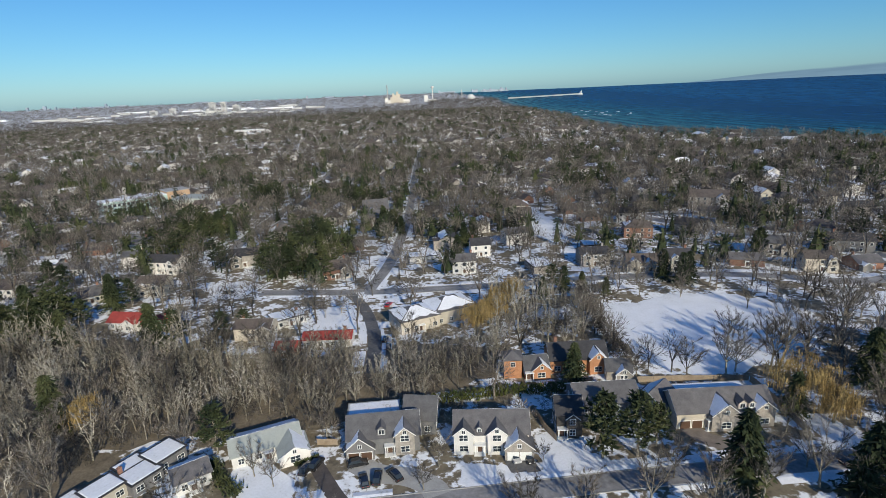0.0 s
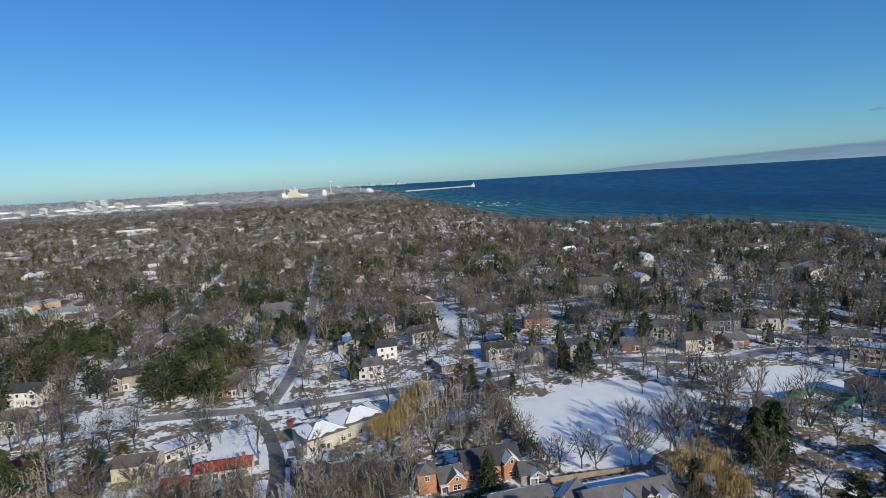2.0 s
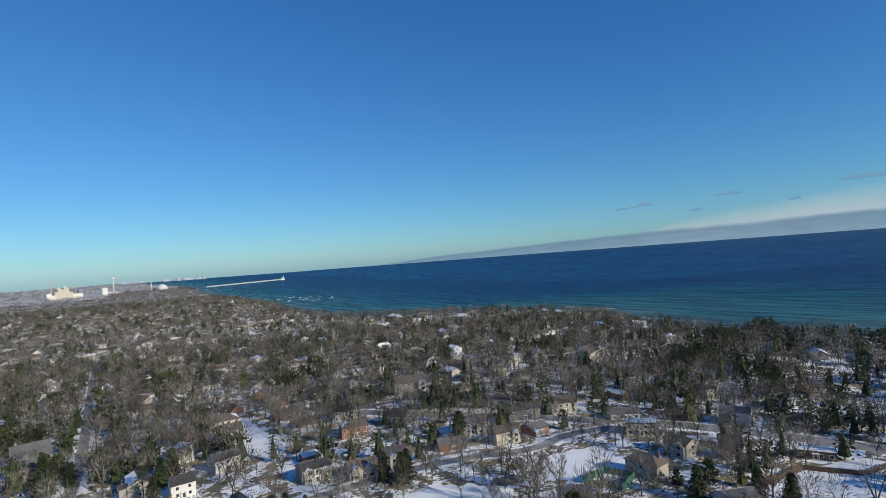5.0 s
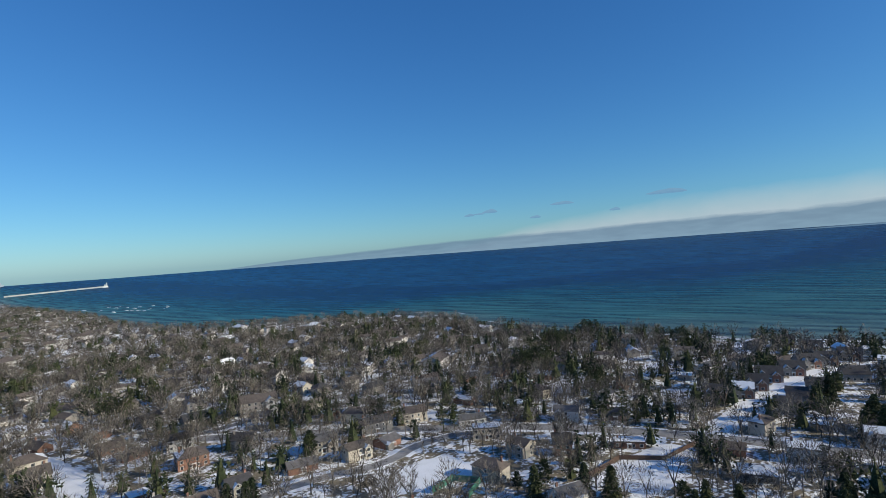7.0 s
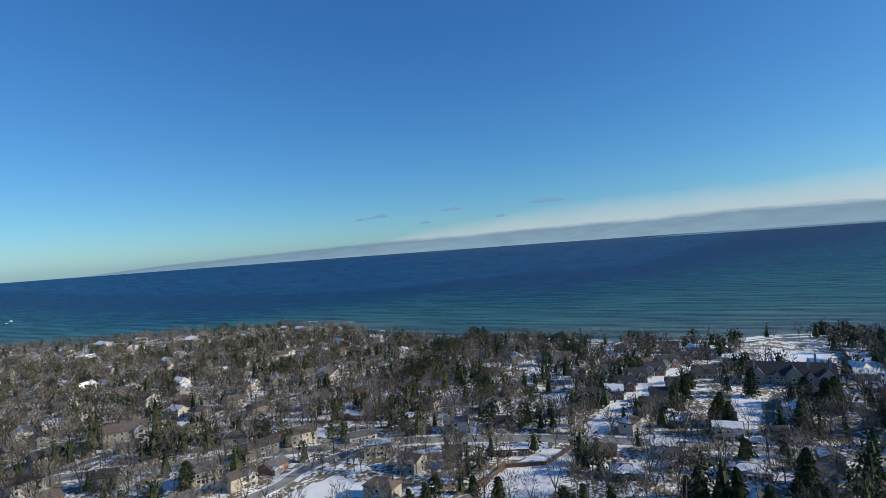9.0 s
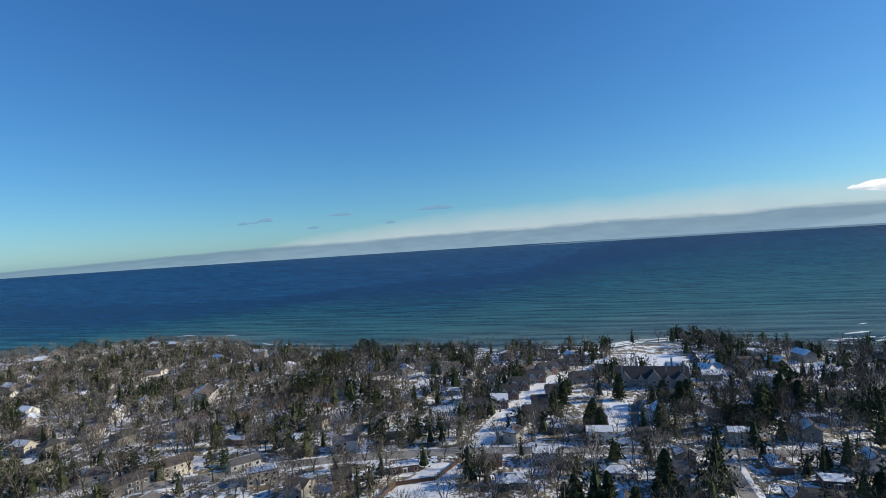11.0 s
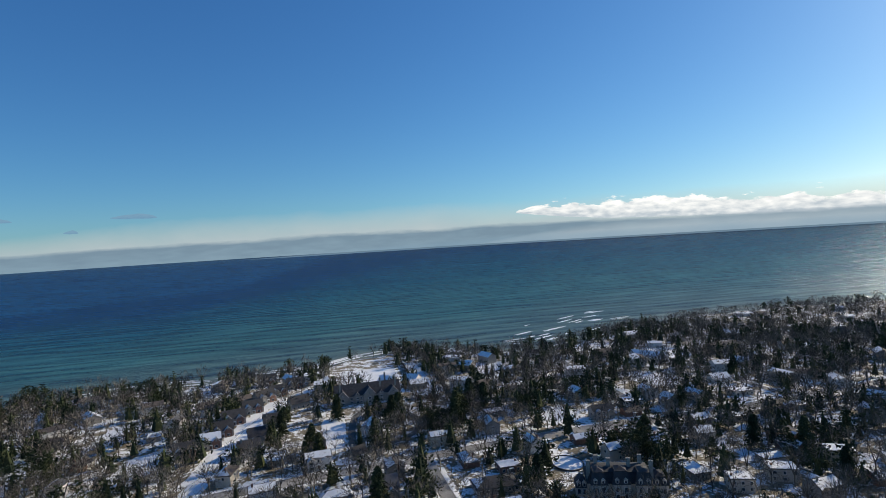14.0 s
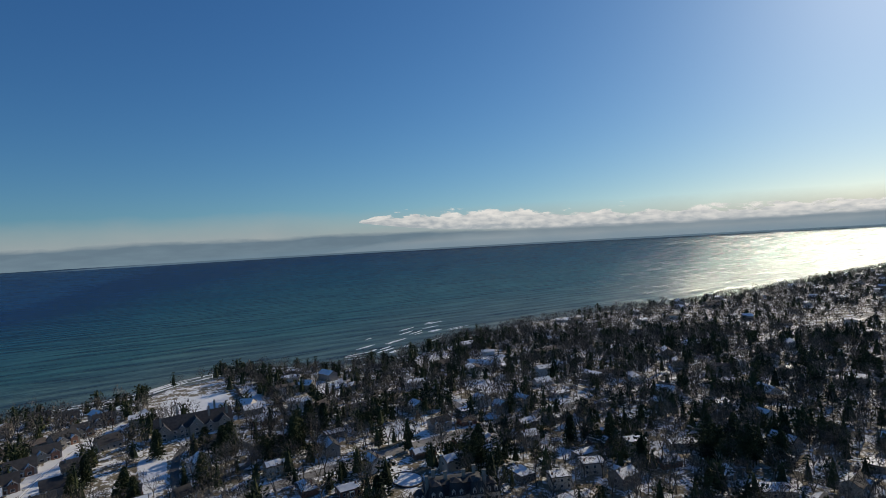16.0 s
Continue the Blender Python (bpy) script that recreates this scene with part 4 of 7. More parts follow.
def mansard(parent, x0, x1, y0, y1, eave, lower, inset, crown, material):
    """A mansard roof: steep lower slopes, a moulded edge and a shallow top."""
    s, o = Shape(), 0.4
    s.box(x0 - o, y0 - o, eave - 0.35, x1 + o, y1 + o, eave)
    s.box(x0 - o + 0.1, y0 - o + 0.1, eave, x1 + o - 0.1, y1 + o - 0.1, eave + lower, taper=inset)
    e = inset - o - 0.1
    s.box(x0 + e, y0 + e, eave + lower, x1 - e, y1 - e, eave + lower + 0.22)
    s.box(x0 + e + 0.2, y0 + e + 0.2, eave + lower + 0.22, x1 - e - 0.2, y1 - e - 0.2, eave + lower + crown, taper=min(x1 - x0, y1 - y0) * 0.28)
    return part("roof", s, material, parent)


def mansion():
    """A pale stone mansion: three pavilions under mansard roofs, a lower wing, dormers and tall chimneys."""
    ob = tagged(new("mansion"), "pale stone mansion with dark mansard roofs, dormers and tall chimneys", "mansion")
    ob.matrix_basis = pose(226, -139, 0, 0, 0, -112)
    PLOTS.append((226, -139, 19))
    blocks = ((-15, 15, -7, 7, 8.0, 4.2), (-13.5, -6.5, -9.8, -6, 8.4, 5.0), (-3.8, 3.8, -9.2, -6, 8.4, 5.4), (6.5, 13.5, -9.8, -6, 8.4, 5.0), (15, 22, -3.5, 6, 5.6, 3.2), (-20, -15, -4, 5, 4.6, 2.4))
    for k, (x0, x1, y0, y1, eave, lower) in enumerate(blocks):
        front = 0 < k < 4
        wall = part("wall", Shape().box(x0, y0, -0.3, x1, y1, eave).box(x0 - 0.12, y0 - 0.12, -0.3, x1 + 0.12, y1 if front else y1 + 0.12, 0.9).box(x0 - 0.1, y0 - 0.1, eave * 0.5, x1 + 0.1, y1 if front else y1 + 0.1, eave * 0.5 + 0.25), CREAM, ob)
        mansard(ob, x0, x1, y0, y1 + (5 if front else 0), eave, lower, 1.5 if k else 2.0, 1.4, SHINGLE_D)
        count = max(2, int((x1 - x0) / 3.0))
        for i in range(count):
            u = x0 + (i + 0.5) * (x1 - x0) / count
            hidden = k == 0 and any(b[0] - 0.8 < u < b[1] + 0.8 for b in blocks[1:4])
            if not hidden:
                for z in (1.2, 4.6) if eave > 6 else (1.3,):
                    part("window", far_window(1.3, 2.2, TRIM), None, wall, at=Matrix.Translation((u, y0 - (0.1 if z > 4 else 0.12), z)))
                d = Shape().box(u - 0.85, y0 - 0.15, eave - 0.1, u + 0.85, y0 + 1.3, eave + 1.9)
                d.face((u - 0.95, y0 - 0.2, eave + 1.9), (u + 0.95, y0 - 0.2, eave + 1.9), (u, y0 - 0.2, eave + 2.8)).slab([(u - 1.0, y0 - 0.25, eave + 1.9), (u, y0 - 0.25, eave + 2.85), (u, y0 + 1.5, eave + 2.85), (u - 1.0, y0 + 1.5, eave + 1.9)], 0.12).slab([(u, y0 - 0.25, eave + 2.85), (u + 1.0, y0 - 0.25, eave + 1.9), (u + 1.0, y0 + 1.5, eave + 1.9), (u, y0 + 1.5, eave + 2.85)], 0.12)
                dm = part("dormer", d, CREAM, ob, "pale stone dormer with a small gable")
                part("window", far_window(1.0, 1.3, TRIM), None, dm, at=Matrix.Translation((u, y0 - 0.15, eave + 0.4)))
    for x, y in ((-10, 2), (-4.6, -1.5), (4.6, -1.5), (10.5, 2.5), (14.2, -4.5), (-14.2, -4.5)):
        chimney(ob, x, y, 8, 17.2, STONE, 1.7)
    door(ob, 0, -9.2, 0, 2.0, 3.0)


mansion()


def oval_lawn():
    """A snowy oval ringed by a low dark wall."""
    ob = tagged(new("oval_lawn"), "snowy oval lawn ringed by a low dark stone kerb", "lawn", kind="structure")
    ring, snow, n = Shape(), Shape(), 40
    pts = [(265 + 10.5 * math.cos(2 * math.pi * i / n), -132 + 8.5 * math.sin(2 * math.pi * i / n)) for i in range(n)]
    for (ax, ay), (bx, by) in zip(pts, pts[1:] + pts[:1]):
        f = 0.93
        cx, cy, dx, dy = 265 + (ax - 265) * f, -132 + (ay + 132) * f, 265 + (bx - 265) * f, -132 + (by + 132) * f
        ring.slab([(ax, ay, 0.75), (bx, by, 0.75), (dx, dy, 0.75), (cx, cy, 0.75)], 0.75)
        snow.face((265, -132, 0.42), (cx, cy, 0.4), (dx, dy, 0.4))
    part("kerb", ring, SHINGLE_D, ob)
    part("snow_cover", snow, SNOW, ob)
    PLOTS.append((265, -132, 11))


oval_lawn()


def teal_school():
    """A long two-storey school, its front glazed and clad in pale teal, one end of tan brick."""
    ob = tagged(new("school"), "long school with pale teal cladding and a tan brick end", "school")
    ob.matrix_basis = pose(-205, 462, 0, 0, 0, 38)
    teal, tan = surface("pale_teal_cladding", (0.3, 0.42, 0.4), (0.46, 0.58, 0.55), 0.2, 2.0), surface("tan_brick", (0.42, 0.27, 0.16), (0.55, 0.38, 0.25), 0.4, 3.0)
    wall = part("wall", Shape().box(-34, -8, -0.3, 14, 8, 9), teal, ob)
    end = part("brick_wing", Shape().box(14, -9, -0.3, 32, 9, 11), tan, ob)
    part("roof", Shape().box(-34.4, -8.4, 9, 14, 8.4, 9.5), SNOW, ob, "even snow lying on the flat roof")
    part("wing_roof", Shape().box(13.6, -9.4, 11, 32.4, 9.4, 11.5), CONCRETE, ob)
    for i in range(14):
        for z in (1.0, 5.0):
            part("window", far_window(2.4, 2.4, TRIM), None, wall, at=Matrix.Translation((-32 + 3.3 * i, -8, z)))
    for i in range(3):
        part("window", far_window(2.0, 1.6, TRIM), None, end, at=Matrix.Translation((17.5 + 5 * i, -9, 6)))
    for x in (-228, -217, -205, -193, -182):
        PLOTS.append((x, 462 + (x + 205) * 0.78, 13))
    hall = tagged(new("sports_hall"), "low sports hall under a broad pale domed roof", "hall")
    hall.matrix_basis = pose(-168, 452, 0, 0, 0, 10)
    part("wall", Shape().box(-15, -11, -0.3, 15, 11, 5), CREAM, hall)
    s = Shape()
    for k in range(10):
        a0, a1 = math.pi * k / 10, math.pi * (k + 1) / 10
        p0, p1 = (-15.4 * math.cos(a0), 4.9 + 3.4 * math.sin(a0)), (-15.4 * math.cos(a1), 4.9 + 3.4 * math.sin(a1))
        s.face((p0[0], -11.4, p0[1]), (p1[0], -11.4, p1[1]), (p1[0], 11.4, p1[1]), (p0[0], 11.4, p0[1]))
        s.face((p0[0], -11.4, 4.9), (p1[0], -11.4, 4.9), (p1[0], -11.4, p1[1]), (p0[0], -11.4, p0[1]))
    part("roof", s, SHINGLE_G, hall)
    part("door", Shape().box(-2, -11.15, 0, 2, -11, 3), BROWN_DOOR, hall)
    PLOTS.append((-168, 452, 17))


teal_school()
house("low rear extension with an even snowy flat roof", -9, 123.4, 0, 13, 5.6, 1, SLATE_WALL, CONCRETE, flat=True, stack=0, entry=None, near=True, height=4.4)
house("long low rear wing with an even snowy flat roof", 80, 121.0, -4, 19, 3.6, 1, CREAM, CONCRETE, flat=True, stack=0, entry=None, near=True, height=3.4)


for hx, hy, hr, hw, hd, lb in ((218, -262, 60, 13, 10, "house with a bright snowy flat roof"), (204, -286, 55, 16, 10, "wide house with a snowy flat roof"), (212, -219, 62, 13, 10, "square house with a snowy flat roof"), (210, -193, 66, 11, 9, "small house with a snowy flat roof among conifers"),
                               (141, -268, 50, 16, 11, "white house with a snowy flat roof"), (342, -222, 80, 14, 10, "low house with a snowy flat roof"), (330, -305, 84, 15, 10, "low house with a snowy flat roof"), (294, -371, 80, 14, 10, "low house with a snowy flat roof")):
    house(lb, hx, hy, hr, hw, hd, 2 if hw < 14 else 1, CREAM, SHINGLE_D, flat=True, stack=1)
for cx, cy in ((424, -20), (446, -32), (430, -52), (446, -58), (428, -64)):
    s = Shape().box(-0.9, -0.6, 0, 0.9, 0.6, 6.5).box(-1.05, -0.75, 6.5, 1.05, 0.75, 6.8)
    for px in (-0.45, 0.45):
        s.tube((px, 0, 6.8), (px, 0, 7.6), 0.22, 0.18)
    stack_ob = tagged(new("chimney", s.mesh("chimney", STONE)), "tall stone chimney on a steep dark roof", "chimney")
    stack_ob.location = (cx, cy, 11.5)


def scattered_houses():
    """Houses along the streets of the suburb, more or less alike."""
    rnd = random.Random(4)
    looks = (("low brick bungalow with a snowy roof", 1, BRICK, SHINGLE), ("brown brick bungalow with a brown roof", 1, BRICK, SHINGLE_B), ("white two-storey house with a grey roof", 2, WHITE, SHINGLE),
             ("stone house with dark gables", 2, STONE, SHINGLE_D), ("cream house with a brown roof", 2, CREAM, SHINGLE_B), ("flat-roofed house deep in snow", 1, STONE, SHINGLE_D))
    count = 0
    spots = []
    for line, half in list(ROADS):
        if half < 2.8:
            continue
        gap = 0.0
        for a, b in zip(line, line[1:]):
            gap += float(np.hypot(*(b - a)))
            if gap < 21:
                continue
            gap = 0.0
            w = (b - a) / np.hypot(*(b - a))
            for sign in (1, -1):
                off = rnd.uniform(15, 22)
                spots.append((a[0] - w[1] * off * sign, a[1] + w[0] * off * sign, math.degrees(math.atan2(w[1], w[0])) + (180 if sign < 0 else 0) + 0))
    for gx in range(-520, 640, 34):
        for gy in range(-620, 760, 36):
            spots.append((gx + rnd.uniform(-9, 9), gy + rnd.uniform(-9, 9), rnd.choice((0, 90, 180, -90)) + rnd.uniform(-12, 12)))
    rnd.shuffle(spots)
    for x, y, rot in spots:
        r, az = math.hypot(x, y), math.degrees(math.atan2(x, y))
        if not (125 < r < 440 and -42 < az < 168) or x > float(shore(y)) - 22:
            continue
        if inside(np.array([(x, y)]), np.array(WOODLAND, float))[0] or any(math.hypot(x - px, y - py) < pr + 11 for px, py, pr in PLOTS):
            continue
        if any(np.hypot(line[:, 0] - x, line[:, 1] - y).min() < half + 9 for line, half in ROADS):
            continue
        if any(inside(np.array([(x + ex, y + ey)]), f)[0] for f in FIELDS for ex, ey in ((0, 0), (7, 0), (-7, 0), (0, 7), (0, -7))):
            continue
        if (55 < x < 178 and 126 < y < 214) or (465 < x < 600 and -110 < y < 4) or (-100 < x < 140 and y < 130 and y > 40):
            continue
        if az > 60 and rnd.random() < 0.15:
            continue
        if count >= 240:
            break
        count += 1
        label, storeys, wall, roof = looks[rnd.randrange(6)]
        w, d = rnd.uniform(11, 15), rnd.uniform(8, 10)
        flat = "flat" in label
        wings = () if flat or rnd.random() < 0.25 else ((rnd.choice((-1, 1)) * w * 0.27, rnd.uniform(3.8, 5.0), rnd.uniform(1.0, 3.0), 2.9 * storeys - 0.3, rnd.choice((wall, STONE))),)
        if wings and rnd.random() < 0.5:
            wings += ((-wings[0][0], rnd.uniform(3.2, 4.4), rnd.uniform(0.6, 1.6), 2.9 * storeys - 0.9, wall),)
        house(label, x, y, rot, w, d, storeys, wall, roof, rnd.uniform(0.42, 0.75), rnd.random() < 0.25 and not wings, wings, stack=rnd.random() < 0.6, flat=flat, step=8.0, plot=0.5 * math.hypot(w, d) - 0.8)


def distant_houses():
    """Roofs and walls that show through the far woods, as stuff."""
    rnd = np.random.RandomState(12)
    p = np.concatenate([lattice(rnd, -780, 660, -780, 780, 33), lattice(rnd, -1300, 660, -1900, 2000, 48)])
    first = np.arange(len(p)) < len(lattice(rnd, -780, 660, -780, 780, 33))
    r, az = np.hypot(p[:, 0], p[:, 1]), np.degrees(np.arctan2(p[:, 0], p[:, 1]))
    p = p[(np.where(first, (r > 440) & (r < 780), (r > 780) & (r < 2000))) & clear(p, 5.0) & (rnd.rand(len(p)) < np.where(az > 105, 0.4, np.where(az > 62, 0.8, 0.9))) & (az > -42) & (az < 170) & (p[:, 0] < shore(p[:, 1]) - 30)]
    pale, grey, roofs, snow = Shape(), Shape(), Shape(), Shape()
    for x, y in p:
        w, d, e, a = rnd.uniform(6, 9), rnd.uniform(4.5, 6), rnd.uniform(3.6, 7.5), rnd.uniform(0, 3.14)
        PLOTS.append((x, y, 9.0 if math.hypot(x, y) < 780 else 8.0))
        if rnd.rand() < 0.06:
            w, d = w * 2.2, d * 1.5
        walls = pale if rnd.rand() < 0.6 else grey
        c, s = math.cos(a), math.sin(a)
        at = lambda u, v, z: (x + u * c - v * s, y + u * s + v * c, z)
        h = e + d * rnd.choice((0.25, 0.4, 0.6))
        for u0, v0, u1, v1 in ((-w, -d, w, -d), (w, -d, w, d), (w, d, -w, d), (-w, d, -w, -d)):
            walls.face(at(u0, v0, 0), at(u1, v1, 0), at(u1, v1, e), at(u0, v0, e))
        walls.face(at(w, -d, e), at(w, d, e), at(w, 0, h)).face(at(-w, d, e), at(-w, -d, e), at(-w, 0, h))
        for sg in (-1, 1):
            north = (sg * c) > 0 and rnd.rand() < 0.8
            (snow if north or rnd.rand() < 0.12 else roofs).slab([at(-sg * -w * 1.05, sg * d * 1.1, e - 0.2), at(-sg * w * 1.05, sg * d * 1.1, e - 0.2), at(-sg * w * 1.05, 0, h + 0.1), at(sg * w * 1.05, 0, h + 0.1)], 0.2)
    for nm, s, m, lb in (("distant_pale_walls", pale, WHITE, "pale walls of far houses among trees"), ("distant_stone_walls", grey, STONE, "grey stone walls of far houses among trees"), ("distant_house_roofs", roofs, SHINGLE_B, "brown roofs of far houses"), ("distant_snowy_roofs", snow, SNOW, "snowy roofs of far houses")):
        tagged(new(nm, s.mesh(nm, m)), lb, "houses", kind="stuff")

# ---- trees ----


class Twigs:
    """Triangles of one tree: tapered tubes and thin blades."""

    def __init__(self, seed):
        self.v, self.f, self.r = [], [], random.Random(seed)

    def tube(self, p, q, r0, r1, sides):
        p, q = Vector(p), Vector(q)
        w = (q - p).normalized()
        u = w.orthogonal().normalized()
        s, i = w.cross(u), len(self.v)
        for c, r in ((p, r0), (q, r1)):
            for k in range(sides):
                a = 2 * math.pi * k / sides
                self.v.append(tuple(c + r * (math.cos(a) * u + math.sin(a) * s)))
        for k in range(sides):
            j = (k + 1) % sides
            self.f += [(i + k, i + j, i + sides + j), (i + k, i + sides + j, i + sides + k)]

    def blade(self, p, q, w):
        """A thin triangle from p to a point q."""
        p, q = Vector(p), Vector(q)
        d = (q - p)
        s = d.cross(Vector((self.r.gauss(0, 1), self.r.gauss(0, 1), self.r.gauss(0, 1)))).normalized() * w / 2
        i = len(self.v)
        self.v += [tuple(p - s), tuple(p + s), tuple(q)]
        self.f.append((i, i + 1, i + 2))

    def arrays(self):
        return np.array(self.v, np.float32), np.array(self.f, np.int32)


def bare_tree_shape(seed, high, spread, limbs, forks, twigs, width, sides=5):
    """A leafless crown: trunk, rising limbs, forks and a haze of fine twigs."""
    t, c = Twigs(seed), Twigs(seed + 1000)
    r = t.r
    split = high * r.uniform(0.16, 0.3)
    lean = Vector((r.uniform(-0.4, 0.4), r.uniform(-0.4, 0.4), split))
    base = 0.0175 * high
    t.tube((0, 0, -0.2), lean, base, base * 0.8, max(3, sides - (sides < 5)))
    for i in range(limbs):
        a = 2 * math.pi * (i + r.uniform(-0.3, 0.3)) / limbs
        lift = r.uniform(0.62, 1.0) if i else 1.0
        out = spread * r.uniform(0.5, 0.95) * (1.25 - 0.6 * lift) * (0.25 if i == 0 else 1.25)
        root = lean * r.uniform(0.75, 1.0) if i else lean
        tip = lean + Vector((math.cos(a) * out, math.sin(a) * out, (high - split) * 0.82 * lift))
        bend = root + (tip - root) * 0.45 + Vector((math.cos(a) * out * 0.1, math.sin(a) * out * 0.1, -0.02 * high))
        if sides > 4:
            t.tube(root, bend, base * 0.5, base * 0.3, 3)
            t.tube(bend, tip, base * 0.3, base * 0.08, 3)
        else:
            c.blade(root, bend, base * 1.1)
            c.blade(bend, tip, base * 0.9)
        for k in range(forks):
            f = 0.2 + 0.8 * (k + r.random()) / forks
            start = root + (bend - root) * (f * 2) if f < 0.5 else bend + (tip - bend) * (f * 2 - 1)
            turn = a + r.gauss(0, 1.0)
            way = Vector((math.cos(turn), math.sin(turn), r.uniform(0.5, 1.9))).normalized()
            end = start + way * spread * r.uniform(0.35, 0.62) * (1.25 - 0.5 * f)
            c.blade(start, end, base * 0.34 if sides > 4 else width * 1.8)
            for _ in range(twigs):
                g = r.uniform(0.1, 1.0)
                s2 = start + (end - start) * g
                w2 = (way + Vector((r.gauss(0, 0.6), r.gauss(0, 0.6), r.gauss(0.25, 0.4)))).normalized()
                c.blade(s2, s2 + w2 * spread * r.uniform(0.14, 0.36), width * r.uniform(0.6, 1.3))
    return t.arrays(), c.arrays()


def conifer_shape(seed, high, spread, rows, arms, tufts, ragged=0.25, bare=0.08, curve=0.8):
    """A spruce or pine: whorls of drooping branches round a straight trunk, each hung with tufts of needles."""
    t, c = Twigs(seed), Twigs(seed + 1000)
    r = t.r
    t.tube((0, 0, -0.2), (0, 0, high * 0.97), 0.017 * high, 0.02, 5 if tufts > 1 else 3)
    # added inner cone, hidden by the branches, blocks light through the crown
    for i in range(5):
        a0, a1 = 2 * math.pi * i / 5, 2 * math.pi * (i + 1) / 5
        j, w = len(c.v), spread * 0.42
        c.v += [(math.cos(a0) * w, math.sin(a0) * w, high * (bare + 0.06)), (math.cos(a1) * w, math.sin(a1) * w, high * (bare + 0.06)), (0, 0, high * 0.93)]
        c.f.append((j, j + 1, j + 2))
    for i in range(rows):
        f = (i + 0.5) / rows
        z = high * (bare + (1 - bare) * f)
        reach = spread * (1 - f) ** curve * r.uniform(1 - ragged, 1 + ragged * 0.6) + 0.2
        for k in range(arms):
            a = 2 * math.pi * (k + 0.5 * (i % 2) + r.uniform(-0.4, 0.4)) / arms
            out = reach * r.uniform(1 - ragged, 1.12)
            drop = (-0.25 + 0.3 * f) * out + r.uniform(-0.3, 0.3)
            p, q = Vector((0, 0, z + 0.2)), Vector((math.cos(a) * out, math.sin(a) * out, z + drop))
            side = Vector((-math.sin(a), math.cos(a), 0))
            if tufts > 1:
                c.blade(p, q, 0.12 + 0.1 * out)
                for j in range(tufts):
                    g = 0.25 + 0.8 * (j + r.random()) / tufts
                    s = p + (q - p) * g + side * r.gauss(0, 0.2) * out * (1.1 - 0.5 * g)
                    w = Vector((math.cos(a) * 0.7, math.sin(a) * 0.7, -0.35)) + side * r.gauss(0, 0.7) + Vector((0, 0, r.gauss(0, 0.25)))
                    c.blade(s + Vector((0, 0, 0.12)), s + w * r.uniform(0.16, 0.3) * spread, r.uniform(0.1, 0.17) * spread)
            else:
                side *= out * r.uniform(0.25, 0.4)
                m = p + (q - p) * 0.6 - Vector((0, 0, 0.06 * out))
                j = len(c.v)
                c.v += [tuple(p), tuple(m + side), tuple(q), tuple(m - side)]
                c.f += [(j, j + 1, j + 2), (j, j + 2, j + 3)]
    return t.arrays(), c.arrays()


def pine_shape(seed, high, spread, limbs, tufts):
    """An old pine: a broad uneven crown of spreading limbs, each carrying pads of needles."""
    t, c = Twigs(seed), Twigs(seed + 1000)
    r = t.r
    t.tube((0, 0, -0.2), (0.2, 0, high * 0.92), 0.02 * high, 0.03, 5)
    for i in range(limbs):
        f = 0.22 + 0.76 * (i + r.random()) / limbs
        a = 2.4 * i + r.uniform(-0.5, 0.5)
        out = spread * math.sin(math.pi * min(1.0, 0.25 + 0.72 * f)) ** 0.8 * r.uniform(0.6, 1.1)
        p = Vector((0, 0, high * f * 0.95))
        q = p + Vector((math.cos(a) * out, math.sin(a) * out, out * r.uniform(0.0, 0.35)))
        t.tube(p, q, 0.006 * high, 0.02, 3)
        side = Vector((-math.sin(a), math.cos(a), 0))
        for j in range(tufts):
            g = 0.3 + 0.72 * (j + r.random()) / tufts
            s = p + (q - p) * g + side * r.gauss(0, 0.16) * out + Vector((0, 0, r.gauss(0.15, 0.3)))
            for _ in range(4):
                w = Vector((r.gauss(0, 1) + math.cos(a) * 0.4, r.gauss(0, 1) + math.sin(a) * 0.4, abs(r.gauss(0.3, 0.5)))).normalized()
                c.blade(s, s + w * r.uniform(0.8, 1.4), r.uniform(0.4, 0.7))
    return t.arrays(), c.arrays()


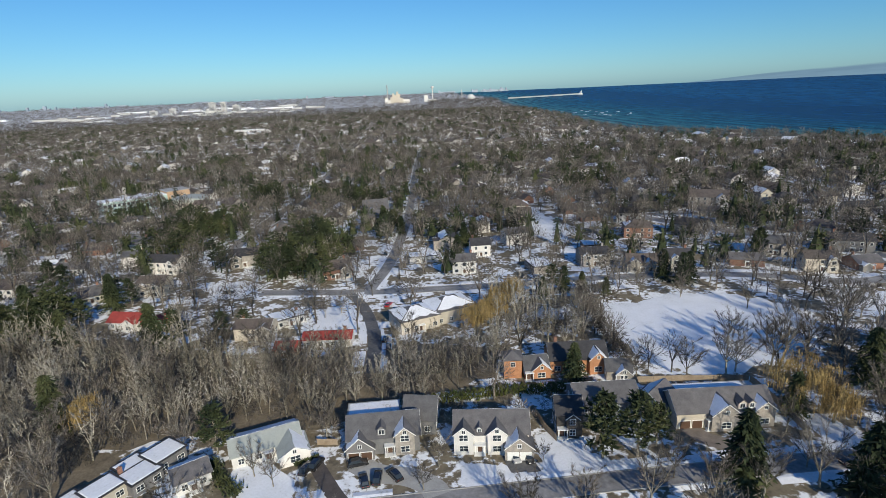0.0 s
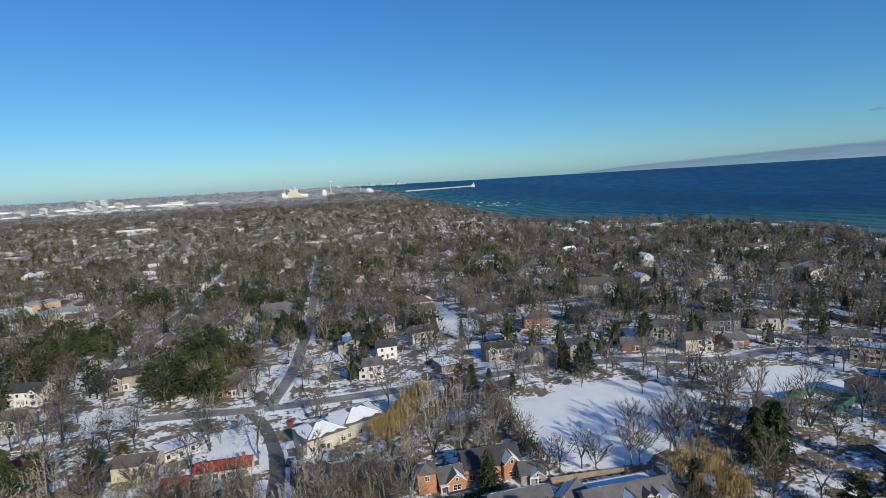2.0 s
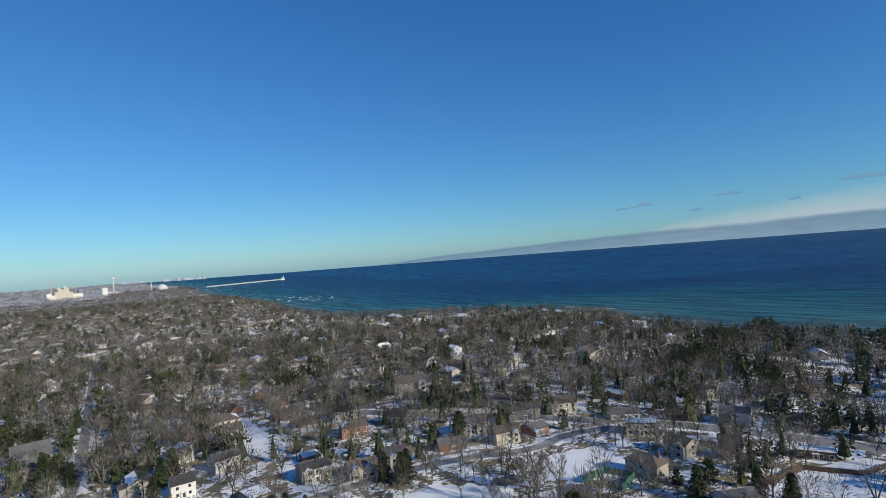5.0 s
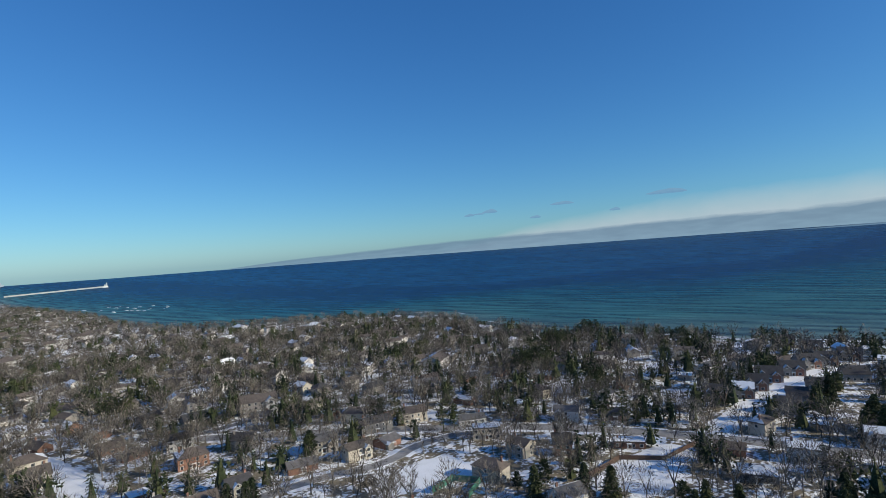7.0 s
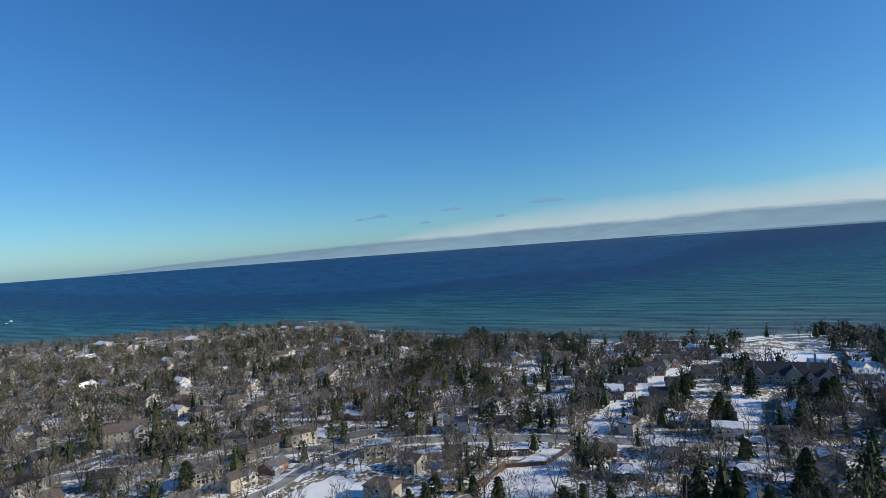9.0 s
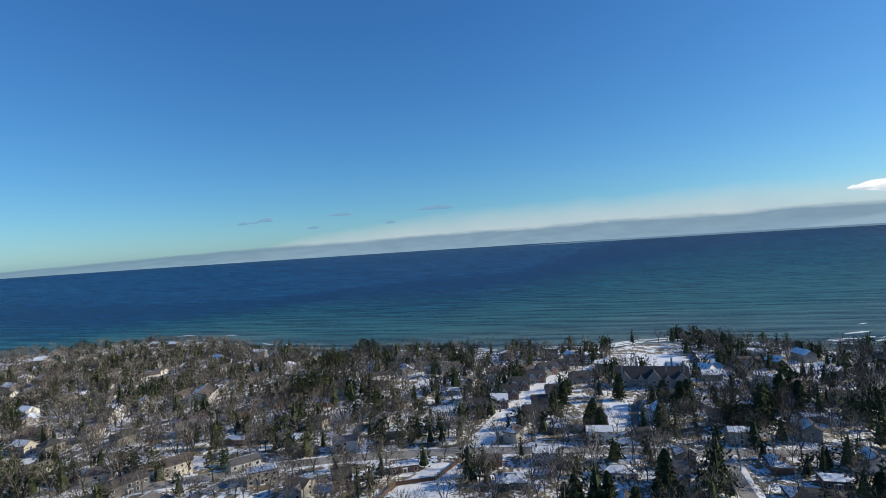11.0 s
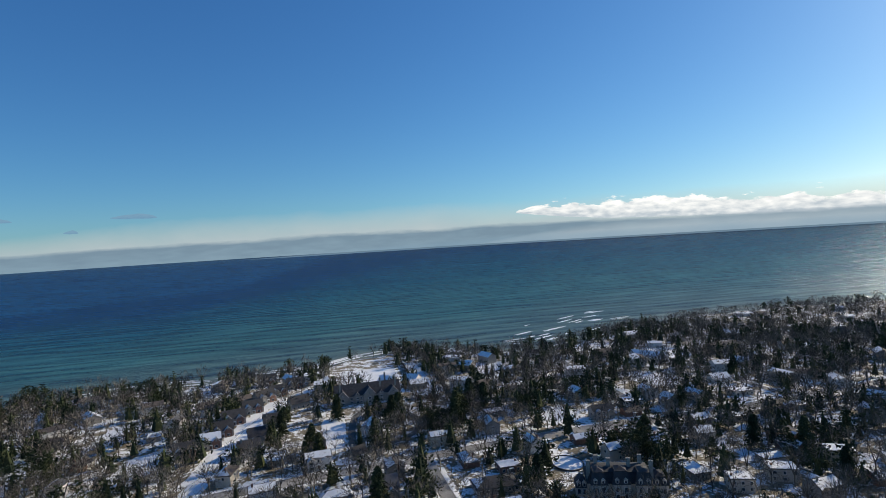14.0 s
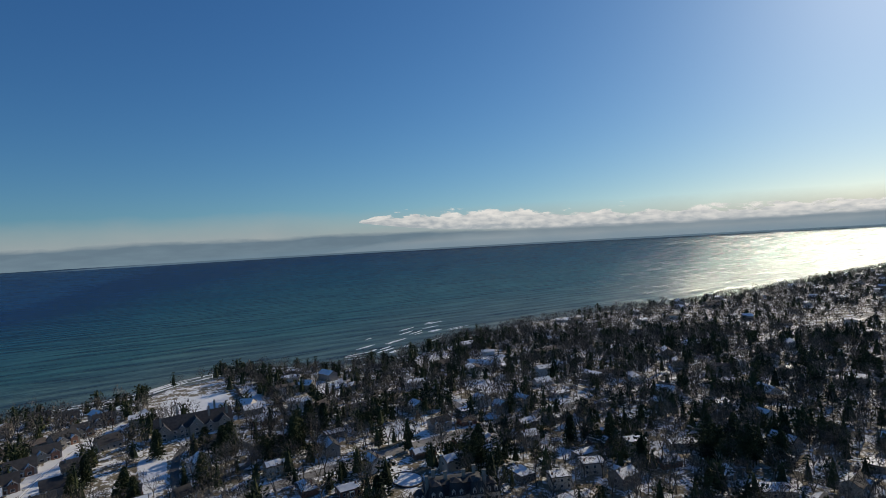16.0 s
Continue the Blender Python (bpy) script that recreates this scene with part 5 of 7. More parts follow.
def dome_tree_shape(seed, high, spread, blades, width, length, needles=False):
    """A leafless tree farther off: trunk, a few limbs and a rounded haze of twigs."""
    t, c = Twigs(seed), Twigs(seed + 1000)
    r = t.r
    base = 0.019 * high
    t.tube((0, 0, -0.2), (0, 0, high * 0.3), base, base * 0.7, 3)
    mid, tall, rise = Vector((0, 0, high * (0.46 if needles else 0.58))), high * (0.46 if needles else 0.38), 0.15 if needles else 0.55
    # hidden cone added inside the needles to darken the crown
    if needles:
        for i in range(5):
            a0, a1 = 2 * math.pi * i / 5, 2 * math.pi * (i + 1) / 5
            j, w = len(c.v), spread * 0.55
            c.v += [(math.cos(a0) * w, math.sin(a0) * w, high * 0.12), (math.cos(a1) * w, math.sin(a1) * w, high * 0.12), (0, 0, high * 0.85)]
            c.f.append((j, j + 1, j + 2))
    for i in range(5 if blades > 40 else 2):
        a = r.uniform(0, 6.28)
        c.blade((0, 0, high * 0.25), (math.cos(a) * spread * 0.6, math.sin(a) * spread * 0.6, high * r.uniform(0.65, 0.9)), base * 1.6)
    for _ in range(blades):
        d = Vector((r.gauss(0, 1), r.gauss(0, 1), r.gauss(0.25, 0.9))).normalized()
        g = r.uniform(0.35, 0.92)
        lump = 1 + 0.22 * math.sin(3 * math.atan2(d.y, d.x) + seed) * math.cos(2.5 * d.z + seed)
        p = mid + Vector((d.x * spread, d.y * spread, d.z * tall)) * g * lump * (1.1 - 0.3 * d.z if needles else 1.0)
        w = (d * 0.9 + Vector((r.gauss(0, 0.35), r.gauss(0, 0.35), rise + r.gauss(0, 0.25)))).normalized()
        c.blade(p, p + w * length * r.uniform(0.6, 1.2), width * r.uniform(0.6, 1.4))
    return t.arrays(), c.arrays()


def willow_shape(seed, high, spread, strands):
    """A willow: arching limbs hung with a curtain of long yellow twigs."""
    t, c = Twigs(seed), Twigs(seed + 1000)
    r = t.r
    t.tube((0, 0, -0.2), (0.3, 0, high * 0.3), 0.45, 0.36, 6)
    for i in range(16):
        a = 2 * math.pi * (i + r.uniform(-0.3, 0.3)) / 16
        out = spread * r.uniform(0.2, 1.0)
        top = Vector((math.cos(a) * out, math.sin(a) * out, high * (r.uniform(0.84, 1.0) - 0.42 * (out / spread) ** 2)))
        mid = Vector((math.cos(a) * out * 0.4, math.sin(a) * out * 0.4, high * r.uniform(0.5, 0.66)))
        t.tube((0.3, 0, high * 0.3), mid, 0.2, 0.12, 4), t.tube(mid, top, 0.12, 0.04, 3)
        for _ in range(strands):
            g = r.uniform(0.0, 1.1)
            s = mid + (top - mid) * g + Vector((r.gauss(0, 0.9), r.gauss(0, 0.9), r.uniform(-0.2, 0.9)))
            way = r.uniform(0, 6.28)
            over = s + Vector((math.cos(way) * 0.7 + math.cos(a) * 0.5, math.sin(way) * 0.7 + math.sin(a) * 0.5, r.uniform(-0.2, 0.3)))
            c.blade(s, over, 0.09)
            c.blade(over, over + Vector((math.cos(way) * 0.35, math.sin(way) * 0.35, -r.uniform(1.2, 4.2))), r.uniform(0.08, 0.16))
    return t.arrays(), c.arrays()


def tree_thing(name, label, shape, bark, leaf, crown="crown", group=""):
    (tv, tf), (cv, cf) = shape
    ob = tagged(new(name), label, "tree", group)
    part("trunk", triangles("trunk", tv, tf, bark), None, ob)
    part(crown, triangles(crown, cv, cf, leaf), None, ob)
    return ob


def scatter(name, label, shapes, spots, material):
    """Many trees as one mesh of stuff: spots of x, y, z, turn, scale, rise, kind."""
    vs, fs, count = [], [], 0
    spots = np.asarray(spots, np.float32)
    for k, shape in enumerate(shapes):
        mine = spots[spots[:, 6].astype(int) % len(shapes) == k]
        if not len(mine):
            continue
        v = np.concatenate([s[0] for s in shape])
        f = np.concatenate([shape[0][1], shape[1][1] + len(shape[0][0])])
        c, s = np.cos(mine[:, 3])[:, None], np.sin(mine[:, 3])[:, None]
        x = (v[:, 0] * c - v[:, 1] * s) * mine[:, 4:5] + mine[:, :1]
        y = (v[:, 0] * s + v[:, 1] * c) * mine[:, 4:5] + mine[:, 1:2]
        z = v[:, 2] * mine[:, 5:6] + mine[:, 2:3]
        vs.append(np.stack([x, y, z], -1).reshape(-1, 3))
        fs.append((f[None] + (np.arange(len(mine)) * len(v))[:, None, None]).reshape(-1, 3) + count)
        count += len(mine) * len(v)
    return tagged(new(name, triangles(name, np.concatenate(vs), np.concatenate(fs), material)), label, "trees", kind="stuff")


def lattice(rnd, x0, x1, y0, y1, step):
    """Jittered points over a rectangle."""
    gx, gy = np.meshgrid(np.arange(x0, x1, step), np.arange(y0, y1, step))
    p = np.stack([gx, gy], -1).reshape(-1, 2)
    return p + rnd.uniform(-0.48, 0.48, p.shape) * step


def inside(points, polygon):
    x, y = points[:, 0], points[:, 1]
    hit = np.zeros(len(points), bool)
    for (x0, y0), (x1, y1) in zip(polygon, np.roll(polygon, -1, 0)):
        cross = ((y0 > y) != (y1 > y)) & (x < (x1 - x0) * (y - y0) / (y1 - y0 + 1e-9) + x0)
        hit ^= cross
    return hit


def clear(points, margin=2.0):
    """Which points lie off the water, the roads, the open snow, the lawns and the houses."""
    ok = points[:, 0] < shore(points[:, 1]) - 9
    for line, half in ROADS:
        lo, hi = line.min(0) - 15, line.max(0) + 15
        near = np.flatnonzero(ok & (points >= lo).all(1) & (points <= hi).all(1))
        for i in range(0, len(near), 4000):
            some = near[i:i + 4000]
            d = np.hypot(points[some, None, 0] - line[None, :, 0], points[some, None, 1] - line[None, :, 1]).min(1)
            ok[some[d < half + margin + 1.2]] = False
    for polygon in FIELDS:
        near = np.flatnonzero(ok & (points >= polygon.min(0)).all(1) & (points <= polygon.max(0)).all(1))
        ok[near[inside(points[near], polygon)]] = False
    for x, y, r in PLOTS:
        ok &= np.hypot(points[:, 0] - x, points[:, 1] - y) > r + 0.3
    for x0, x1, y0, y1 in OPEN:
        ok &= ~((points[:, 0] > x0) & (points[:, 0] < x1) & (points[:, 1] > y0) & (points[:, 1] < y1))
    return ok


def patchy(points, size, seed):
    """A smooth random field in 0..1 over the plan."""
    rnd = np.random.RandomState(seed)
    v = np.zeros(len(points))
    for k in range(7):
        a, ph = rnd.uniform(0, 2 * math.pi), rnd.uniform(0, 2 * math.pi)
        w = 2 * math.pi / (size * rnd.uniform(0.6, 1.6))
        v += np.sin(w * (points[:, 0] * math.cos(a) + points[:, 1] * math.sin(a)) + ph)
    return 1 / (1 + np.exp(-v))


def plant_trees():
    rnd = np.random.RandomState(7)
    bare = [bare_tree_shape(20 + i, 14 + 1.2 * i, 5.9 + 0.4 * (i % 3), 7, 6, 34, 0.085) for i in range(6)]
    slim = [bare_tree_shape(40 + i, 15 + i, 3.4, 5, 7, 24, 0.07) for i in range(3)]
    spruce = [conifer_shape(60 + i, 15 + 1.5 * i, 5.0 + 0.5 * i, 20, 8, 7) for i in range(3)]
    pine = [pine_shape(70 + i, 14 + 2 * i, 4.6 + 0.5 * i, 34, 9) for i in range(2)]
    slim_mid = [bare_tree_shape(45 + i, 14 + i, 3.4, 4, 5, 7, 0.13, 3) for i in range(4)]
    bare_mid = [dome_tree_shape(80 + i, 14 + i, 5.4 + 0.4 * (i % 3), 180, 0.22, 2.5) for i in range(6)]
    bare_rest = [dome_tree_shape(85 + i, 14 + i, 5.4 + 0.4 * (i % 3), 66, 0.5, 2.4) for i in range(6)]
    pine_mid = [pine_shape(140 + i, 15 + 2 * i, 4.6 + 0.4 * i, 18, 5) for i in range(3)]
    spruce_mid = [conifer_shape(90 + i, 13 + 2 * i, 4.2 + 0.4 * i, 9, 6, 2, 0.35, 0.08, 0.7) for i in range(2)]
    spruce_mid += [dome_tree_shape(95 + i, 13 + 1.5 * i, 4.4 + 0.4 * i, 92, 1.3, 1.6, True) for i in range(5)]
    bare_edge = [dome_tree_shape(150 + i, 12.5 + i, 5.4, 58, 0.62, 2.5) for i in range(5)]
    bare_far = [dome_tree_shape(100 + i, 13 + i, 5.6, 22, 1.0, 3.4) for i in range(5)]
    spruce_edge = [dome_tree_shape(160 + i, 13 + 2 * i, 4.2, 60, 1.3, 1.6, True) for i in range(3)]
    spruce_far = [dome_tree_shape(110 + i, 13 + 2 * i, 5.0, 24, 2.6, 2.6, True) for i in range(3)]

    # the trees near the row of houses, each a thing of its own
    masters = [tree_thing("bare_tree", "tall leafless broad-crowned tree standing in thin snow", s, BARK, TWIG, group="bare trees near the houses") for s in bare]
    masters += [tree_thing("bare_tree", "slender leafless woodland tree with upright branches", s, BARK, PALE_TWIG, group="slender trees of the wood") for s in slim]
    firs = [tree_thing("spruce_tree", "dark green spruce with drooping branches", s, BARK, NEEDLE, "foliage", "spruces among the houses") for s in spruce]
    firs += [tree_thing("pine_tree", "tall open-crowned dark green pine", s, BARK, NEEDLE, "foliage", "pines among the houses") for s in pine]
    used = set()

    def stand(master, x, y, scale, turn):
        m = Matrix.Translation((x, y, 0)) @ Matrix.Rotation(turn, 4, "Z")
        if id(master) not in used:
            used.add(id(master))
            ob, master.matrix_basis = master, m
        else:
            ob = copy_thing(master, m)
        ob.scale = (scale, scale, scale * 1.04)

    # conifers that stand out one by one, and unseen ones that shade the street
    for x, y, k, s in FIRS:
        back = x < 0 and y > 175
        stand(firs[3 + k % 2 if (back and k != 1) or (x > 150 and k == 1) else k], x, y, s * (1.15 if back else 1.0), (x * 7.3 + y) % 6.28)
        if back:
            stand(firs[3 + k % 2], x + 6.5, y + 5 - 3 * k, s, (x * 5.3 + y) % 6.28)
    for x, y, k, s in SOLITARY:
        stand(masters[k], x, y, s, (x * 3.1 + y) % 6.28)
    for x, y, s in WILLOWS:
        sh = willow_shape(int(x * 10 + y) % 997, 12 * s, 6.2 * s, 110)
        ob = tree_thing("willow_tree", "weeping willow with yellow hanging twigs", sh, BARK, WILLOW)
        ob.location = (x, y, 0)

    taken = np.array([(x, y) for x, y, *_ in FIRS + SOLITARY] + [(x, y) for x, y, _ in WILLOWS])

    def free(points, gap):
        d = np.hypot(points[:, None, 0] - taken[None, :, 0], points[:, None, 1] - taken[None, :, 1]).min(1)
        return points[d > gap]

    # the wood behind the row, and the trees between the near houses
    rim = lattice(rnd, -170, -60, 96, 128, 6.8)
    wood = lattice(rnd, -150, 70, 118, 215, 4.9)
    wood = wood[inside(wood, np.array(WOODLAND, float))]
    near = lattice(rnd, -170, 150, 128, 300, 9.5)
    near = near[(~inside(near, np.array(WOODLAND, float))) & (rnd.rand(len(near)) < np.where((near[:, 0] > 70) & (near[:, 1] < 215), 0.3, 0.72))]
    east = lattice(rnd, 60, 262, -330, 220, 8.3)
    east = east[(np.hypot(east[:, 0], east[:, 1]) > 120) & (rnd.rand(len(east)) < np.where((east[:, 1] > 95) & (east[:, 0] < 215), 0.35, 0.85))]
    spots_bare, spots_fir, spots_wood = [], [], []
    count = {"bare": 0, "fir": 0}
    for group, share in ((wood, 0.015), (rim, 0.02), (near, 0.16), (east, 0.3)):
        wooded = share < 0.1
        group = free(group[clear(group, 1.0)], 4.0)
        field = patchy(group, 55, 3)
        for (x, y), f, q, q2, q3 in zip(group, field, rnd.rand(len(group)), rnd.rand(len(group)), rnd.rand(len(group))):
            fir = q < share * 3 * f * f * (2.2 if group is near and y > 178 and x < -8 else 1.0) and not (x > 15 and 120 < y < 200)
            close = math.hypot(x, y) < 235
            if fir and close and count["fir"] < 170:
                count["fir"] += 1
                stand(firs[3 + int(q2 * 40) % 2 if group is east and q2 < 0.6 else int(q2 * 4.99)], x, y, 0.55 + 0.45 * q3, q2 * 40)
            elif not fir and close and count["bare"] < 300:
                count["bare"] += 1
                k = 6 + int(q2 * 2.99) if group is not near and group is not east and q3 < 0.9 else int(q2 * 5.99)
                stand(masters[k], x, y, 0.6 + 0.4 * q3, q2 * 40)
            else:
                (spots_fir if fir else spots_wood if wooded else spots_bare).append((x, y, 0, q2 * 40, 0.75 + 0.45 * q3, 0.75 + 0.45 * q3, int(q2 * 50)))

    # the wooded suburb as far as the water
    mid = lattice(rnd, -560, 640, -700, 900, 7.8)
    r = np.hypot(mid[:, 0], mid[:, 1])
    az = np.degrees(np.arctan2(mid[:, 0], mid[:, 1]))
    box = (mid[:, 0] > -170) & (mid[:, 0] < 150) & (mid[:, 1] > 78) & (mid[:, 1] < 300)
    box |= (mid[:, 0] > 60) & (mid[:, 0] < 262) & (mid[:, 1] > -330) & (mid[:, 1] < 220)
    mid = mid[(~box) & (r < 760) & (r > 90) & (az > -42) & (az < 170)]
    mid = mid[clear(mid, 0.3)]
    mid = free(mid, 4.0)
    thick = patchy(mid, 90, 11)
    mid, thick = mid[rnd.rand(len(mid)) < 0.68 + 0.32 * thick], thick[:0]
    pf = patchy(mid, 70, 5)
    is_fir = rnd.rand(len(mid)) < 0.07 + 0.6 * pf ** 3 + 0.1 * (np.degrees(np.arctan2(mid[:, 0], mid[:, 1])) > 75)
    for (x, y), fir, q, q2 in zip(mid, is_fir, rnd.rand(len(mid)), rnd.rand(len(mid))):
        (spots_fir if fir else spots_bare).append((x, y, 0, q * 40, 0.8 + 0.5 * q2, 0.7 + 0.5 * q2, int(q * 50)))
    # dark pine groves: middle, reach, number
    groves = []
    for gx, gy, gr, gn in GROVES:
        spots = lattice(rnd, gx - gr, gx + gr, gy - gr, gy + gr, 5.5)
        spots = spots[np.hypot(spots[:, 0] - gx, spots[:, 1] - gy) < gr]
        spots = spots[clear(spots, 0.3)][:gn]
        groves += [(x, y, 0, q * 40, 0.8 + 0.35 * q2, 0.75 + 0.4 * q2, int(q * 50)) for (x, y), q, q2 in zip(spots, rnd.rand(len(spots)), rnd.rand(len(spots)))]
    scatter("pine_groves", "dense groves of tall dark green pines beside the streets", pine_mid, groves, NEEDLE)
    close = [s for s in spots_bare if math.hypot(s[0], s[1]) < 400]
    scatter("bare_trees_by_houses", "leafless grey-brown trees between the nearer houses", bare_mid, close, TWIG)
    scatter("bare_woods", "leafless grey-brown trees between the houses of the suburb", bare_rest, [s for s in spots_bare if math.hypot(s[0], s[1]) >= 400], TWIG)
    bush = [dome_tree_shape(130 + i, 3.0 + 0.6 * i, 1.7, 34, 0.16, 1.3) for i in range(4)]
    low = np.concatenate([lattice(rnd, -150, 70, 118, 215, 2.9), lattice(rnd, -170, -60, 96, 128, 3.4), lattice(rnd, 104, 200, 96, 150, 4.5)])
    low = low[(inside(low, np.array(WOODLAND, float)) | (low[:, 1] < 128) | (low[:, 0] > 100)) & (rnd.rand(len(low)) < 0.75)]
    low = low[clear(low, 0.2)]
    q = rnd.rand(len(low), 3)
    scatter("undergrowth", "brown leafless brush on the floor of the wood", bush, np.stack([low[:, 0], low[:, 1], 0 * q[:, 0], q[:, 0] * 6.28, 0.6 + 0.8 * q[:, 1], 0.5 + 0.9 * q[:, 1], q[:, 2] * 50], -1), TWIG)
    scatter("slender_woods", "pale slender leafless trees of the wood", slim_mid, spots_wood, PALE_TWIG)
    scatter("conifer_woods", "dark green conifers scattered through the suburb", spruce_mid, spots_fir, NEEDLE)

    # woods beyond
    far = lattice(rnd, -1500, 680, -2400, 2400, 11.8)
    r, az = np.hypot(far[:, 0], far[:, 1]), np.degrees(np.arctan2(far[:, 0], far[:, 1]))
    far = far[(r >= 760) & (r < 2350) & (az > -42) & (az < 172)]
    far = far[clear(far, 1.0)]
    far = far[rnd.rand(len(far)) < 0.66 + 0.34 * patchy(far, 140, 21)]
    z = far_rise(far[:, 0], far[:, 1])
    pf = patchy(far, 120, 9)
    fir = rnd.rand(len(far)) < 0.06 + 0.5 * pf ** 4
    q = rnd.rand(len(far), 3)
    rows = np.stack([far[:, 0], far[:, 1], z, q[:, 0] * 6.28, 0.9 + 0.45 * q[:, 1], 0.62 + 0.42 * q[:, 1], q[:, 2] * 50], -1)
    brink = np.hypot(far[:, 0], far[:, 1]) < 1250
    scatter("bare_woods_beyond", "leafless woods over the farther suburb", bare_edge, rows[~fir & brink], TWIG)
    scatter("conifers_beyond", "dark conifers over the farther suburb", spruce_edge, rows[fir & brink], NEEDLE)
    scatter("distant_bare_woods", "distant leafless woods over the suburb", bare_far, rows[~fir & ~brink], TWIG)
    scatter("distant_conifers", "distant dark conifers over the suburb", spruce_far, rows[fir & ~brink], NEEDLE)
    edge = lattice(rnd, -3300, 700, 2000, 4700, 34.0)
    r, az = np.hypot(edge[:, 0], edge[:, 1]), np.degrees(np.arctan2(edge[:, 0], edge[:, 1]))
    edge = edge[(r >= 2300) & (r < 2900 + 500 * (az > 4)) & (az > -42) & (edge[:, 0] < shore(edge[:, 1]) - 20)]
    low = lattice(rnd, -600, 900, -4600, -2200, 34.0)
    low = low[(np.hypot(low[:, 0], low[:, 1]) > 2300) & (low[:, 0] < shore(low[:, 1]) - 20) & (np.degrees(np.arctan2(low[:, 0], low[:, 1])) < 175) & (low[:, 0] > 0)]
    rest = lattice(rnd, -3600, 900, 2000, 4800, 62.0)
    r, az = np.hypot(rest[:, 0], rest[:, 1]), np.degrees(np.arctan2(rest[:, 0], rest[:, 1]))
    rest = rest[(r > 2900) & (r < 4700) & (az > -42) & (az < 12) & (rest[:, 0] < shore(rest[:, 1]) - 20) & (rnd.rand(len(rest)) < 0.8)]
    edge = np.concatenate([edge, low, rest])
    q = rnd.rand(len(edge), 3)
    rows = np.stack([edge[:, 0], edge[:, 1], far_rise(edge[:, 0], edge[:, 1]), q[:, 0] * 6.28, 2.8 + 1.2 * q[:, 1], 0.7 + 0.4 * q[:, 1], q[:, 2] * 50], -1)
    scatter("horizon_woods", "woods along the horizon", bare_far, rows, TWIG)


# lawns and fronts that stay open: x from, to, y from, to
OPEN = [(-38, -14, 162, 172), (-116, -86, 176, 200), (-10, 30, 158, 182), (26, 68, 124, 139), (392, 428, -76, -14), (-62, -44, 166, 180), (330, 480, 2, 18), (340, 480, 44, 56), (-50, -20, 96, 111)]
OPEN += [(214, 262, -130, -112), (244, 300, -150, -120), (-124, -106, 246, 268), (380, 428, -30, -14), (478, 600, -84, -18)]
GROVES = [(-52, 290, 17, 40), (-54, 252, 13, 26), (-122, 345, 20, 50), (-124, 306, 17, 40), (-22, 402, 16, 36), (-104, 433, 18, 40), (-84, 268, 10, 14), (30, 276, 9, 12), (235, 240, 10, 14), (148, 416, 12, 20)]
GROVES += [(242, 188, 10, 14), (381, 219, 18, 36), (344, 155, 14, 24), (290, 118, 10, 12), (470, 250, 22, 44), (541, 240, 14, 24), (520, 150, 16, 28), (-140, 200, 15, 24), (345, -80, 12, 16), (255, -170, 14, 22), (180, -292, 20, 36)]
WOODLAND = [(-150, 128), (-75, 124), (-40, 126), (0, 121), (8, 134), (28, 143), (34, 165), (60, 150), (66, 175), (40, 212), (30, 190), (0, 172), (-16, 166), (-40, 164), (-60, 172), (-90, 188), (-150, 200)]
# x, y, kind, scale
FIRS = [(-47, 117, 3, 0.95), (43.5, 101.5, 3, 1.2), (51.5, 101, 4, 1.05), (57.5, 104, 3, 0.8), (68, 88, 1, 1.08), (48, 135, 0, 0.8), (126, 120, 1, 1.0)]
FIRS += [(132, 118, 2, 1.0), (138, 126, 0, 0.95), (75, 205, 0, 0.55), (83, 199, 1, 0.45), (118, 204, 2, 0.75), (122, 206, 1, 0.8), (114, 212, 2, 0.7), (-86, 178, 1, 0.9)]
FIRS += [(-64, 182, 0, 0.7), (-135, 196, 2, 0.9), (-142, 205, 1, 0.95), (-129, 205, 2, 0.85), (-150, 190, 0, 1.0), (-160, 200, 2, 0.9), (-120, 222, 1, 0.8), (-160, 250, 2, 0.95)]
FIRS += [(-38, 262, 1, 0.9), (-45, 270, 2, 0.85), (-52, 262, 1, 0.95), (-44, 250, 0, 0.9), (-60, 275, 2, 0.9), (-34, 276, 0, 0.85), (-58, 250, 1, 0.8), (-66, 262, 2, 0.8), (-40, 240, 1, 0.7)]
FIRS += [(-8, 330, 1, 0.8), (-4, 322, 2, 0.75), (2, 318, 0, 0.7), (36, 282, 1, 0.8), (42, 288, 2, 0.8), (30, 262, 0, 0.8), (-120, 330, 2, 0.9), (-130, 340, 1, 1.0), (-112, 345, 2, 0.95)]
FIRS += [(-125, 320, 0, 0.9), (-108, 330, 1, 0.9), (-135, 325, 2, 0.9), (-30, 415, 2, 0.9), (-38, 422, 1, 0.9), (-22, 425, 2, 0.9), (-46, 415, 0, 0.85), (172, 232, 1, 0.9), (166, 226, 2, 0.8)]
FIRS += [(250, -28, 2, 1.1), (246, -110, 1, 1.05), (240, -104, 2, 1.0), (330, -36, 2, 1.0), (352, -46, 1, 1.0), (368, -52, 2, 1.1), (345, -92, 2, 1.3), (352, -98, 1, 1.2), (322, -2, 2, 0.9)]
FIRS += [(330, 4, 1, 0.95), (340, 2, 2, 0.9), (318, 6, 0, 0.9), (395, -16, 2, 1.0), (388, -44, 1, 1.0), (380, -58, 2, 1.0), (392, 20, 1, 0.9), (376, 22, 2, 0.9), (360, 28, 0, 0.85)]
